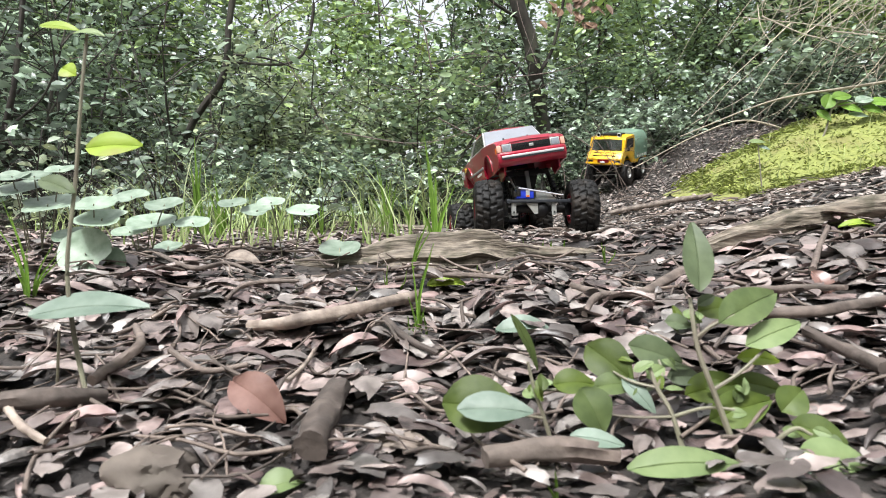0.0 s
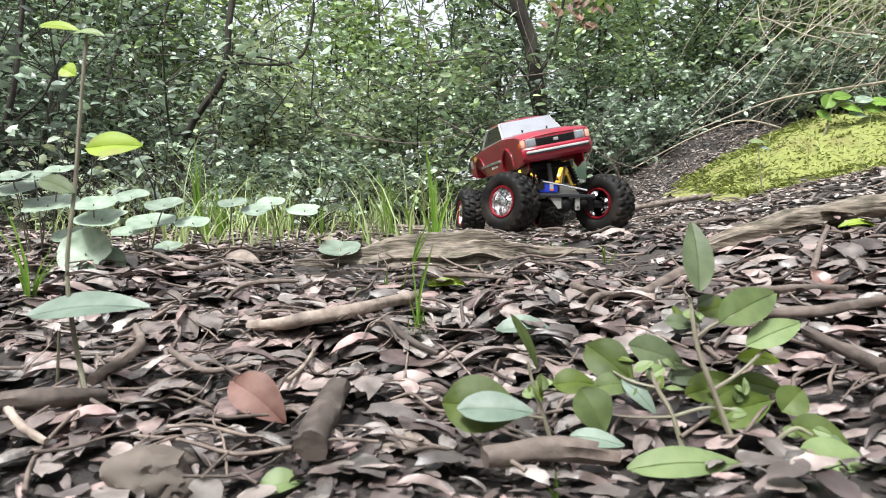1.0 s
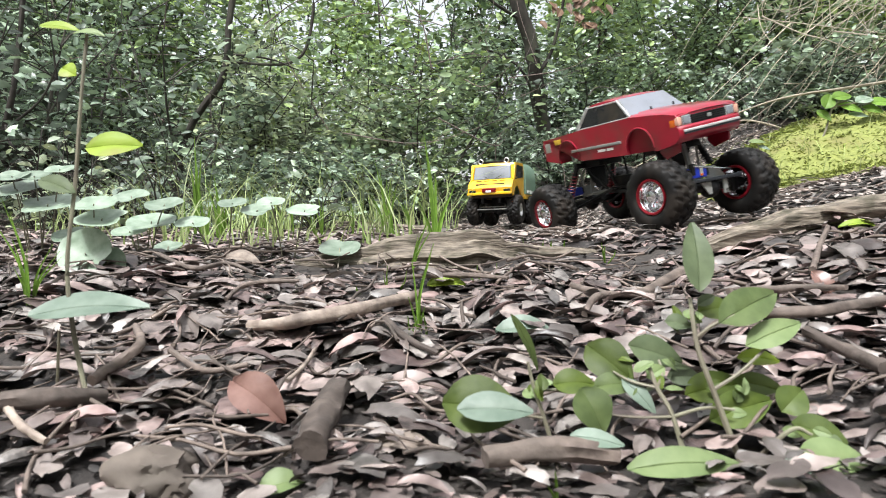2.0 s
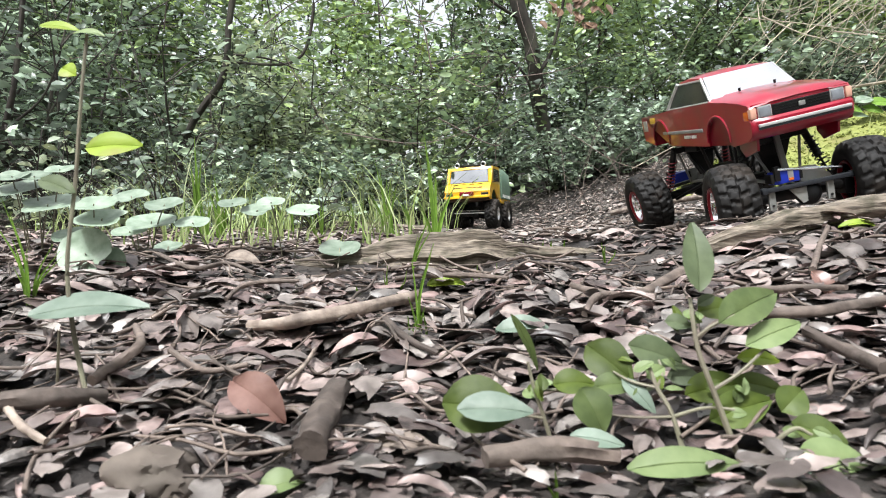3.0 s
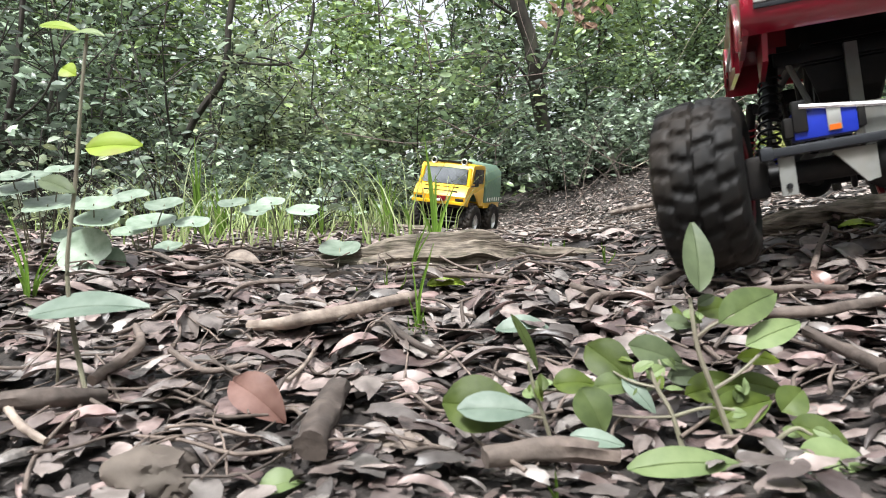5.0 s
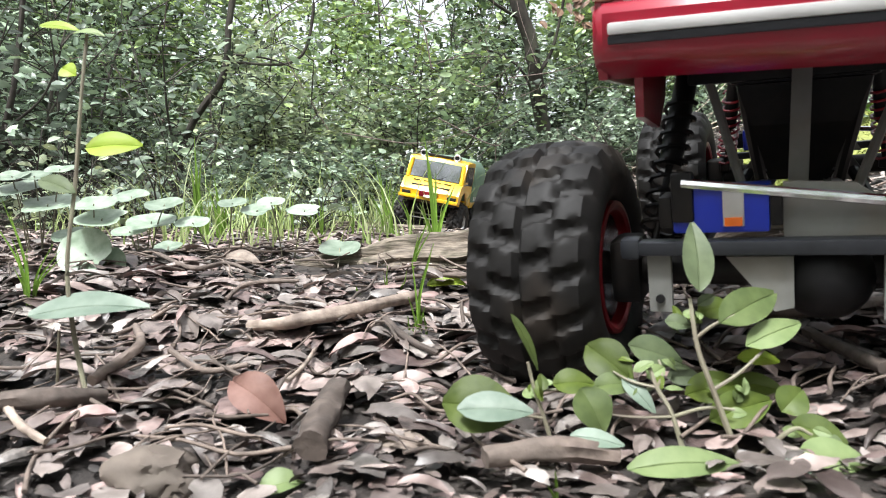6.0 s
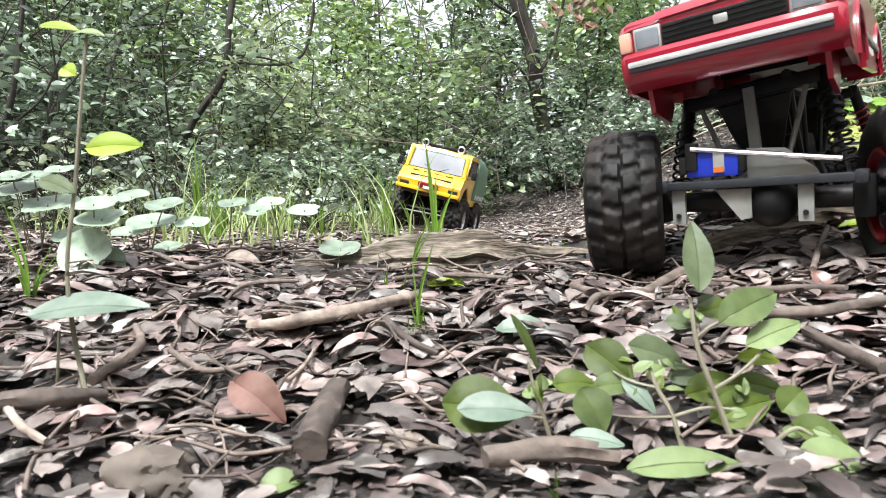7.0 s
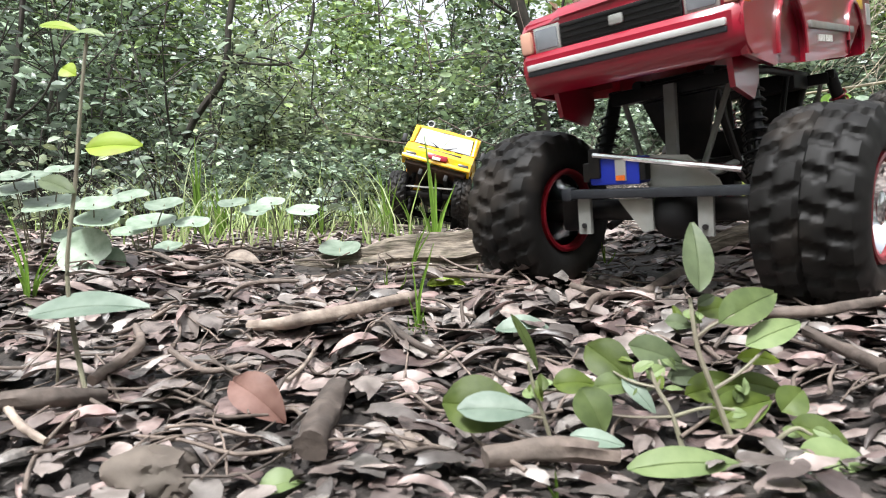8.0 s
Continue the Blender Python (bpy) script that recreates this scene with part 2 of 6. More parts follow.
def bend(pts, n=6):
    """A smooth line of points through the given ones."""
    p = [Vector(q) for q in pts]
    p = [p[0] * 2 - p[1]] + p + [p[-1] * 2 - p[-2]]
    out = []
    for i in range(1, len(p) - 2):
        for k in range(n):
            t = k / n
            out.append(0.5 * ((2 * p[i]) + (p[i + 1] - p[i - 1]) * t + (2 * p[i - 1] - 5 * p[i] + 4 * p[i + 1] - p[i + 2]) * t * t
                              + (3 * p[i] - p[i - 1] - 3 * p[i + 1] + p[i + 2]) * t ** 3))
    out.append(p[-2])
    return out


def lathe(bm, profile, sides=32):
    """Turns (radius, y) points round the y axis."""
    rings = [[bm.verts.new((r * math.cos(2 * math.pi * k / sides), y, r * math.sin(2 * math.pi * k / sides))) for k in range(sides)] for r, y in profile]
    for a, b in zip(rings, rings[1:]):
        for k in range(sides):
            bm.faces.new((a[k], b[k], b[(k + 1) % sides], a[(k + 1) % sides]))
    return rings


def slab(bm, outline, y0, y1):
    """An outline in x and z, given a thickness in y."""
    a = [bm.verts.new((x, y0, z)) for x, z in outline]
    b = [bm.verts.new((x, y1, z)) for x, z in outline]
    n = len(a)
    for k in range(n):
        bm.faces.new((a[k], a[(k + 1) % n], b[(k + 1) % n], b[k]))
    fa, fb = bm.faces.new(a[::-1]), bm.faces.new(b)
    bmesh.ops.triangulate(bm, faces=[fa, fb])
    bmesh.ops.recalc_face_normals(bm, faces=bm.faces)


def smooth_step(v):
    v = np.clip(v, 0, 1)
    return v * v * (3 - 2 * v)


# ---------- the lie of the land ----------
RISE_Y = [-500, -3, 0, 0.25, 0.4, 0.55, 0.75, 1.0, 1.3, 1.6, 2.0, 2.6, 3.2, 6, 500]
RISE_Z = [-0.3, -0.05, 0, 0.010, 0.040, 0.072, 0.096, 0.103, 0.124, 0.146, 0.142, 0.175, 0.245, 0.62, 1.2]


def land(x, y):
    """Height of the ground: a rise before the camera, a slope up to one side, a bank behind."""
    x, y = np.asarray(x, float), np.asarray(y, float)
    z = sum(np.interp(y + o, RISE_Y, RISE_Z) for o in (-0.06, 0, 0.06)) / 3
    q = x - 0.05 - 0.25 * smooth_step((y - 0.7) / 0.5)
    z = z + 0.14 * 0.5 * (q + np.sqrt(q * q + 0.006)) * (1 - smooth_step((x - 0.9) / 1.5)) * smooth_step((y + 0.2) / 0.7)
    u = (x - 0.5) + 0.45 * (np.minimum(y, 5) - 1.9)
    z = z + 0.26 * smooth_step(u / 2.2)
    z = z + 0.16 * smooth_step((x - 0.84) / 0.75) * smooth_step((y - 2.0) / 0.42) * (1 - smooth_step((y - 3) / 2))
    z = z - 0.028 * smooth_step((x - 0.22) / 0.2) * smooth_step((y - 0.70) / 0.16) * (1 - smooth_step((y - 1.25) / 0.45))
    z = z - 0.017 * smooth_step((x - 0.06) / 0.09) * (1 - smooth_step((x - 0.26) / 0.1)) * smooth_step((y - 0.43) / 0.08) * (1 - smooth_step((y - 0.60) / 0.08))
    rough = 0.006 * np.sin(23 * x + 3 * np.sin(17 * y)) * np.cos(19 * y + 2 * np.sin(11 * x)) + 0.004 * np.sin(51 * x + 37 * y) * np.cos(43 * y - 29 * x)
    return z + rough * np.clip(2.5 - np.abs(y) / 4, 0, 1)


def on_land(x, y, lift=0.0):
    return Vector((x, y, float(land(x, y)) + lift))


def build_ground():
    near_x = np.arange(-2.2, 2.2001, 0.02)
    far = np.geomspace(2.5, 450, 22)
    xs = np.concatenate([-far[::-1], near_x, far])
    ys = np.concatenate([-far[::-1], np.arange(-2.2, -0.1, 0.1), np.arange(0, 4.0001, 0.02), np.geomspace(4.3, 450, 22)])
    gx, gy = np.meshgrid(xs, ys)
    v = np.stack([gx.ravel(), gy.ravel(), land(gx, gy).ravel()], 1)
    w, h = len(xs), len(ys)
    i = (np.arange(h - 1)[:, None] * w + np.arange(w - 1)[None]).ravel()
    f = np.stack([i, i + 1, i + w + 1, i + w], 1)
    g = arrays("ground", v, f, SOIL, smooth=True)
    return tagged(g, "dark damp forest soil under leaf litter", "ground", kind="structure")


ground = build_ground()


# ---------- leaves in bulk ----------
def leaf_template(width=0.4, fold=0.12, curl=0.1, stations=(0.22, 0.5, 0.78)):
    """A pointed leaf of length 1 along x, folded on its midrib: points and triangles."""
    v, f = [(-0.5, 0, 0)], []
    for s in stations:
        w = width / 2 * math.sin(math.pi * s ** 0.85) ** 0.8
        z = curl * math.sin(math.pi * s)
        v += [(s - 0.5, 0, z), (s - 0.5, w, z + fold * w * 2), (s - 0.5, -w, z + fold * w * 2)]
    v.append((0.5, 0, -curl * 0.2))
    n = len(v) - 1
    f += [(0, 1, 2), (0, 3, 1)]
    for k in range(len(stations) - 1):
        a, b = 1 + 3 * k, 4 + 3 * k
        f += [(a, b, b + 1), (a, b + 1, a + 1), (a, a + 2, b + 2), (a, b + 2, b)]
    a = 1 + 3 * (len(stations) - 1)
    f += [(a, n, a + 1), (a, a + 2, n)]
    return np.array(v, float), np.array(f)


SMALL_LEAF = (np.array([(-0.5, 0, 0), (-0.18, 0.22, 0.05), (0.2, 0.2, 0.04), (0.5, 0, -0.05), (0.2, -0.2, 0.04), (-0.18, -0.22, 0.05)]), np.array([(0, 2, 1), (0, 3, 2), (0, 4, 3), (0, 5, 4)]))


def turns(n, tilt, rnd, up=None):
    """Random frames whose normals lean by about tilt radians from upright, or from up."""
    a = rnd.uniform(0, 2 * math.pi, n)
    t = np.abs(rnd.normal(0, tilt, n))
    b = rnd.uniform(0, 2 * math.pi, n)
    nz = np.stack([np.sin(t) * np.cos(b), np.sin(t) * np.sin(b), np.cos(t)], 1)
    if up is not None:
        nz = nz + up
        nz /= np.linalg.norm(nz, axis=1, keepdims=True)
    x = np.stack([np.cos(a), np.sin(a), np.zeros(n)], 1)
    x -= nz * (x * nz).sum(1, keepdims=True)
    x /= np.linalg.norm(x, axis=1, keepdims=True)
    return np.stack([x, np.cross(nz, x), nz], 2)


def bulk(name, pos, frames, size, templates, material, parent=None):
    """One mesh of many leaves."""
    vs, fs, base = [], [], 0
    pick = np.arange(len(pos)) % len(templates)
    for k, (v, f) in enumerate(templates):
        s = pick == k
        p, r, z = pos[s], frames[s], size[s]
        if not len(p):
            continue
        w = np.einsum("nij,kj->nki", r, v) * z[:, None, None] + p[:, None]
        vs.append(w.reshape(-1, 3))
        fs.append((f[None] + (np.arange(len(p)) * len(v))[:, None, None]).reshape(-1, 3) + base)
        base += len(p) * len(v)
    return arrays(name, np.concatenate(vs), np.concatenate(fs), material, parent)


# ---------- leaf litter ----------
def torn_leaf(seed, width, curl, twist):
    """A dry leaf of length 1 along x: wavy torn edges, a raised midrib, its blade cupped and twisted."""
    rnd = np.random.default_rng(seed)
    rows, cross = 8, (-1.0, -0.5, 0.0, 0.5, 1.0)
    v, f = [], []
    bite = rnd.integers(1, rows - 1)
    for i in range(rows):
        t = i / (rows - 1)
        base = width / 2 * math.sin(math.pi * (0.04 + 0.92 * t ** 0.9)) ** 0.75
        bend_z = 0.7 * curl * (math.sin(math.pi * t) - 0.6 * t * t)
        for c in cross:
            w = base * (1 + (0.055 * float(rnd.normal()) if abs(c) == 1 else 0))
            if i == bite and c == 1.0:
                w *= 0.72
            z = bend_z + 0.35 * curl * (abs(c) ** 1.6) * (1 if seed % 2 else -1) + twist * c * (t - 0.5) * width + 0.012 * float(rnd.normal()) + (0.012 if c == 0 else 0)
            v.append((t - 0.5 + 0.015 * float(rnd.normal()), w * c, z))
    for i in range(rows - 1):
        for k in range(4):
            a, b = i * 5 + k, (i + 1) * 5 + k
            f += [(a, b, b + 1), (a, b + 1, a + 1)]
    return np.array(v, float), np.array(f)


TORN = [torn_leaf(*q) for q in ((1, 0.50, 0.06, 0.1), (2, 0.42, 0.12, -0.25), (3, 0.54, -0.08, 0.2), (4, 0.38, 0.18, 0.3), (5, 0.52, 0.03, -0.1), (6, 0.45, -0.13, 0.2),
                                (7, 0.60, 0.04, 0.12), (8, 0.34, 0.1, -0.4), (9, 0.48, 0.20, 0.1), (10, 0.56, -0.04, -0.15), (11, 0.16, 0.22, 0.6))]
FLECK = [leaf_template(w, fo, cu, (0.3, 0.7)) for w, fo, cu in ((0.5, 0.15, 0.05), (0.42, -0.2, 0.1), (0.6, 0.08, -0.05))]
LITTER = [leaf_template(w, fo, cu, (0.08, 0.25, 0.5, 0.75, 0.93)) for w, fo, cu in ((0.42, 0.12, 0.03), (0.5, -0.12, 0.07), (0.34, 0.3, -0.10), (0.46, 0.05, -0.05), (0.58, -0.08, 0.02), (0.38, 0.5, 0.05), (0.5, 0.2, -0.16), (0.3, 0.02, 0.1))]


def slope_normals(x, y):
    e = 0.01
    n = np.stack([(land(x - e, y) - land(x + e, y)) / (2 * e), (land(x, y - e) - land(x, y + e)) / (2 * e), np.ones_like(x)], 1)
    return n / np.linalg.norm(n, axis=1, keepdims=True)


def litter_leaf(name, parent, x, y, r, size, tmpl, material, lift=0.006):
    ob = new(name, tmpl)
    ob.parent = parent
    m = Matrix([list(row) for row in r]).to_4x4()
    ob.matrix_basis = Matrix.Translation(on_land(x, y, lift)) @ m @ Matrix.Scale(size, 4)
    return ob


def build_litter():
    rnd = np.random.default_rng(11)
    # the nearest leaves, one by one
    meshes = []
    for v, f in TORN:
        me = bpy.data.meshes.new("fallen_leaf")
        me.from_pydata([tuple(p) for p in v], [], [tuple(int(i) for i in t) for t in f])
        me.materials.append(DEAD_LEAF_ONE)
        me.shade_smooth()
        meshes.append(me)
    n = 290
    y = 0.205 + 0.36 * np.sqrt(rnd.uniform(0, 1, n))
    x = rnd.uniform(-1, 1, n) * (0.72 * y + 0.03)
    fr = turns(n, 0.34, rnd, slope_normals(x, y))
    size = rnd.uniform(0.015, 0.042, n) * np.clip(y / 0.40, 0.62, 1)
    for i in range(n):
        litter_leaf("fallen_leaf", ground, float(x[i]), float(y[i]), fr[i], float(size[i]), meshes[i % len(meshes)], None, 0.005 + 0.008 * float(rnd.random()))
    # the rest
    xs, ys = [], []
    for y0, y1, n in ((0.18, 0.6, 2300), (0.5, 1.1, 3700), (1.0, 1.9, 9000), (1.8, 2.9, 27000), (2.7, 3.8, 24000)):
        y = rnd.uniform(y0, y1, n)
        xs.append(rnd.uniform(-1, 1, n) * (0.74 * y + 0.12))
        ys.append(y)
    x, y = np.concatenate(xs), np.concatenate(ys)
    keep = ~((x > 0.85) & (y > 2.0) & (y < 2.6) & (rnd.random(len(x)) < 0.9))
    axis = 0.697 + (x - -0.178) * 0.0644
    keep &= ~((x > -0.16) & (x < 0.16) & (y > axis - 0.045) & (y < axis + 0.035))
    x, y = x[keep], y[keep]
    n = len(x)
    size = (0.010 + 0.036 * rnd.random(n) ** 1.5) * np.clip(y / 0.40, 0.58, 1) * np.clip(1.0 - 0.4 * (y - 1.3), 0.62, 1)
    pos = np.stack([x, y, land(x, y) + rnd.uniform(0.001, 0.011, n)], 1)
    fr = turns(n, 0.30, rnd, slope_normals(x, y))
    fr[y > 1.3] = turns(int((y > 1.3).sum()), 0.5, rnd, slope_normals(x[y > 1.3], y[y > 1.3]))
    # trodden flat before the root
    trod = (np.abs(x) < 0.24) & (y > 0.5) & (y < 0.72)
    fr[trod] = turns(int(trod.sum()), 0.10, rnd, slope_normals(x[trod], y[trod]))
    size[trod] *= 0.75
    pos[trod, 2] = land(x[trod], y[trod]) + rnd.uniform(0.0005, 0.003, int(trod.sum()))
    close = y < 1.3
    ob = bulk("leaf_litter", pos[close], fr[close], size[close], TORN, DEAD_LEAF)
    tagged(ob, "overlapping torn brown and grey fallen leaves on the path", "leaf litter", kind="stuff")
    # beyond 1.3 m the lightened leaf colour stands in for grazing sky reflection
    ob = bulk("leaf_litter", pos[~close], fr[~close], size[~close], FLECK, LIT_LEAF)
    tagged(ob, "brown and grey fallen leaves, lightened in colour for sky sheen", "leaf litter", kind="stuff")
    # thinner litter over the clearing all round
    n = 70000
    a, d = rnd.uniform(0, 2 * math.pi, n), 4.6 * np.sqrt(rnd.random(n))
    x, y = d * np.cos(a), 0.8 + d * np.sin(a)
    far = (np.abs(x) > 0.72 * y + 0.1) & ~((np.abs(x) < 0.25) & (np.abs(y) < 0.3))
    x, y = x[far], y[far]
    wide = bulk("scattered_leaf_litter", np.stack([x, y, land(x, y) + rnd.uniform(0.001, 0.009, len(x))], 1), turns(len(x), 0.28, rnd, slope_normals(x, y)), rnd.uniform(0.02, 0.05, len(x)),
                [leaf_template(0.45, 0.1, 0.05, (0.3, 0.7)), leaf_template(0.5, -0.12, 0.08, (0.3, 0.7))], DEAD_LEAF)
    tagged(wide, "dry brown fallen leaves scattered over the clearing", "leaf litter", kind="stuff")
    # broken bits of leaf between the whole ones
    n = 9000
    y = 0.19 + 1.3 * rnd.random(n) ** 1.3
    x = rnd.uniform(-1, 1, n) * (0.74 * y + 0.05)
    bits = bulk("leaf_crumb_litter", np.stack([x, y, land(x, y) + rnd.uniform(0.0005, 0.006, n)], 1), turns(n, 0.6, rnd, slope_normals(x, y)), rnd.uniform(0.003, 0.013, n) * (0.65 + 0.5 * y), LITTER[:2] + [SMALL_LEAF], CRUMB)
    tagged(bits, "crumbled bits of dead leaves on dark soil", "leaf litter", kind="stuff")
    # small twigs
    bm = bmesh.new()
    for i in range(1350):
        y = 0.26 + 2.6 * float(rnd.random()) ** 1.25
        x = float(rnd.uniform(-1, 1)) * (0.74 * y + 0.05)
        ln_, a = float(rnd.uniform(0.02, 0.09)) * (0.7 + 0.4 * y), float(rnd.uniform(0, math.pi))
        r = float(rnd.uniform(0.0005, 0.0020)) * (0.35 + 0.9 * min(y, 1.3))
        pts = []
        for k in range(4):
            s = (k / 3 - 0.5) * ln_
            wob = 0.03 * ln_ * float(rnd.normal())
            pts.append(on_land(x + math.cos(a) * s - math.sin(a) * wob, y + math.sin(a) * s + math.cos(a) * wob, 0.008 + r + 0.006 * float(rnd.random())))
        line = bend(pts, 3)
        tube(bm, line, [r * (1 - 0.4 * k / len(line)) for k in range(len(line))], 6)
    tagged(part("twig_litter", bm, TWIG_STUFF, crease=80), "thin broken twigs scattered over the leaf litter", "twigs", kind="stuff")


build_litter()


# ---------- shrubs and trees ----------
def shrub(name, label, x, y, height, radius, leaves, leaf_size, material, seed, category="shrub", low=0.0, stems=7, template=SMALL_LEAF, group="undergrowth", depth=None):
    """Stems that fork from one root, twigs, and leaves in clumps round the twig ends."""
    rnd = np.random.default_rng(seed)
    base = on_land(x, y, -0.02)
    root = empty(name, Matrix.Translation(base))
    tagged(root, label, category, group=group)
    bm = bmesh.new()
    ends = []
    depth = depth or radius
    for s in range(stems):
        a = 2 * math.pi * (s + float(rnd.random())) / stems
        tip = Vector((math.cos(a) * radius * float(rnd.uniform(0.3, 0.9)), math.sin(a) * depth * float(rnd.uniform(0.3, 0.9)), height * float(rnd.uniform(0.6, 1.0))))
        mid = tip * 0.5 + Vector((float(rnd.normal(0, 0.07)), float(rnd.normal(0, 0.07)), 0.08)) * height
        line = bend([Vector((0.03 * math.cos(a), 0.03 * math.sin(a), 0)), mid * 0.55, mid, tip], 4)
        r0 = 0.010 * height ** 0.5 * float(rnd.uniform(0.6, 1.3))
        tube(bm, line, [r0 * (1 - 0.8 * k / (len(line) - 1)) for k in range(len(line))], 6)
        for k in range(9):
            p = line[int(rnd.integers(2, len(line)))]
            d = Vector((float(rnd.normal()) * radius, float(rnd.normal()) * depth, float(rnd.normal(0.1, 0.5)) * height * 0.6)) * 0.42
            q = p + d
            q.z = max(q.z, low * height + 0.03)
            tube(bm, bend([p, p + d * 0.5 + Vector((0, 0, 0.03)), q], 3), [r0 * 0.35, r0 * 0.3, r0 * 0.28, r0 * 0.25, r0 * 0.2, r0 * 0.15, r0 * 0.1], 4)
            ends += [q, p + d * 0.6]
    part("trunk", bm, BARK, root)
    e = np.array([list(p) for p in ends])
    pick = rnd.integers(0, len(e), leaves)
    pos = e[pick] + rnd.normal(0, 1, (leaves, 3)) * np.array([radius, depth, height * 0.6]) * 0.085
    gl = land(pos[:, 0] + x, pos[:, 1] + y) - base.z
    pos[:, 2] = np.maximum(pos[:, 2], gl + 0.01 + 0.1 * rnd.random(leaves))
    bulk("crown", pos, turns(leaves, 0.75, rnd), rnd.uniform(0.4, 1.25, leaves) * leaf_size, [template], material, root)
    return root


BIG_LEAF = leaf_template(0.5, 0.12, 0.08, (0.3, 0.7))


def build_growth():
    rnd = random.Random(5)
    # low hedge of undergrowth behind the path
    for i in range(13):
        x = -2.6 + i * 0.42
        y = 3.5 + rnd.uniform(-0.3, 0.35) + (0.45 if x > 0 else 0) + 0.25 * max(0, x)
        cool = rnd.random() < 0.5
        if -1.35 < x < -0.25:
            # lighter leaf colours here stand in for light from above
            shrub("shrub", "low light green shrub, light of the thicket gap in its colour", x, y + 0.3, rnd.uniform(0.55, 0.75), 0.5, 2600, 0.045, PALE_LIT_SHRUB if i % 2 else TREE_LEAF, 130 + i)
            shrub("shrub", "low light green shrub, light of the thicket gap in its colour", x - 0.3, y + 1.2, rnd.uniform(1.1, 1.4), 0.6, 3000, 0.055, TREE_LEAF, 150 + i)
            continue
        shrub("shrub", "dense evergreen shrub with small grey-green leaves" if cool else "dense evergreen shrub with small glossy green leaves",
              x, y, rnd.uniform(0.8, 1.3), 0.55, 3900, 0.047, SHRUB_COOL if cool else SHRUB, 100 + i)
    # tall growth behind it
    for i in range(12):
        x = -4.4 + i * 0.8
        y = 5.2 + rnd.uniform(-0.5, 0.6)
        if -1.7 < x < -0.5:
            continue
        shrub("tall_shrub", "tall leafy shrub in the thicket behind the path", x, y, rnd.uniform(2.0, 2.7), 0.8, 5000, 0.07, TREE_LEAF if i % 2 else SHRUB, 200 + i, category="shrub", stems=6, group="thicket")
    for i in range(9):
        x = -6.6 + i * 1.65
        y = 7.6 + rnd.uniform(-0.5, 0.6)
        shrub("young_tree", "slender broadleaved tree in the far thicket", x, y, rnd.uniform(3.4, 4.4), 1.35, 3600, 0.12, TREE_LEAF if i % 2 else SHRUB, 300 + i, category="tree", stems=6, group="far trees")
    # large-leaved shrubs close on one side
    for i, (x, y, h) in enumerate(((-1.55, 2.5, 1.1), (-2.1, 2.9, 1.3), (-1.1, 2.95, 1.0), (-1.75, 2.05, 0.75))):
        shrub("bramble_shrub", "loose shrub with broad grey-green leaves beside the path", x, y, h, 0.42, 1100, 0.055, SHRUB_COOL, 400 + i, category="shrub", template=BIG_LEAF, group="side shrubs")
    # darker growth that closes the upper corner
    for i, (x, y, h) in enumerate(((-3.3, 4.2, 2.3), (-2.75, 4.6, 2.5), (-2.2, 4.3, 2.2), (-3.0, 5.0, 2.9))):
        shrub("tall_shrub", "tall dense evergreen shrub at the edge of the thicket", x, y, h, 0.6, 4600, 0.062, SHRUB, 600 + i, category="shrub", stems=7, group="thicket")
    # pale growth in the light gap, its leaf colour raised for that light
    for i, (x, y, h) in enumerate(((-0.82, 3.05, 0.85), (-0.5, 3.2, 0.66), (-0.98, 3.3, 1.0))):
        shrub("shrub", "loose pale green shrub, light of the thicket gap in its colour", x, y, h, 0.36, 2600, 0.040, PALE_LIT_SHRUB, 620 + i, group="undergrowth")
    for i in range(14):
        x, y = rnd.uniform(-1.35, -0.35), rnd.uniform(1.5, 2.5)
        shrub("low_herb", "low leafy herb with grey-green leaves beside the path", x * y / 2.1, y, rnd.uniform(0.12, 0.26), 0.14, 130, 0.034, PALE_LIT_SHRUB if i % 2 else SHRUB_COOL, 640 + i, category="herb", stems=5, template=BIG_LEAF, group="low herbs")
    # ground cover at the foot of the bank
    for i in range(26):
        x = rnd.uniform(0.3, 2.3) if i < 17 else rnd.uniform(-1.5, -0.2)
        y = 2.85 + rnd.uniform(-0.1, 0.2) if i < 17 and x > 1.35 and i % 2 else (3.55 + rnd.uniform(-0.3, 0.5) - 0.25 * max(0, x - 1)) if i < 17 else 2.75 + rnd.uniform(-0.35, 0.2)
        shrub("ground_cover_plant", "low trailing green ground cover plant", x, y, 0.34, 0.3, 1500, 0.04, SHRUB_COOL, 500 + i, category="ground cover", stems=5, group="ground cover")



def build_surround():
    """Trees added round the clearing and behind the camera, mostly unseen, to cut low sky light."""
    first = shrub("young_tree", "broadleaved tree added round the path, mostly unseen, cutting low sky light", -3.4, -2.6, 3.6, 1.5, 5000, 0.13, SHRUB, 350, category="tree", stems=7, group="surrounding trees")
    for k, (x, y) in enumerate(((-1.6, -4.0), (0.4, -4.4), (2.4, -3.7), (3.9, -2.0), (4.5, 0.3), (4.3, 2.4), (-4.4, -0.6), (-4.6, 1.6), (-4.2, 3.6), (-0.6, -5.6), (1.6, -5.8), (4.6, 4.4))):
        copy_thing(first, Matrix.Translation(on_land(x, y, -0.02)) @ pose(0, 0, 0, 0, 0, 47 * k))


build_growth()
build_surround()


# ---------- model trucks ----------
WHEEL_D, TYRE_W = 0.14, 0.066
BASE, TRACK = 0.3923, 0.1151


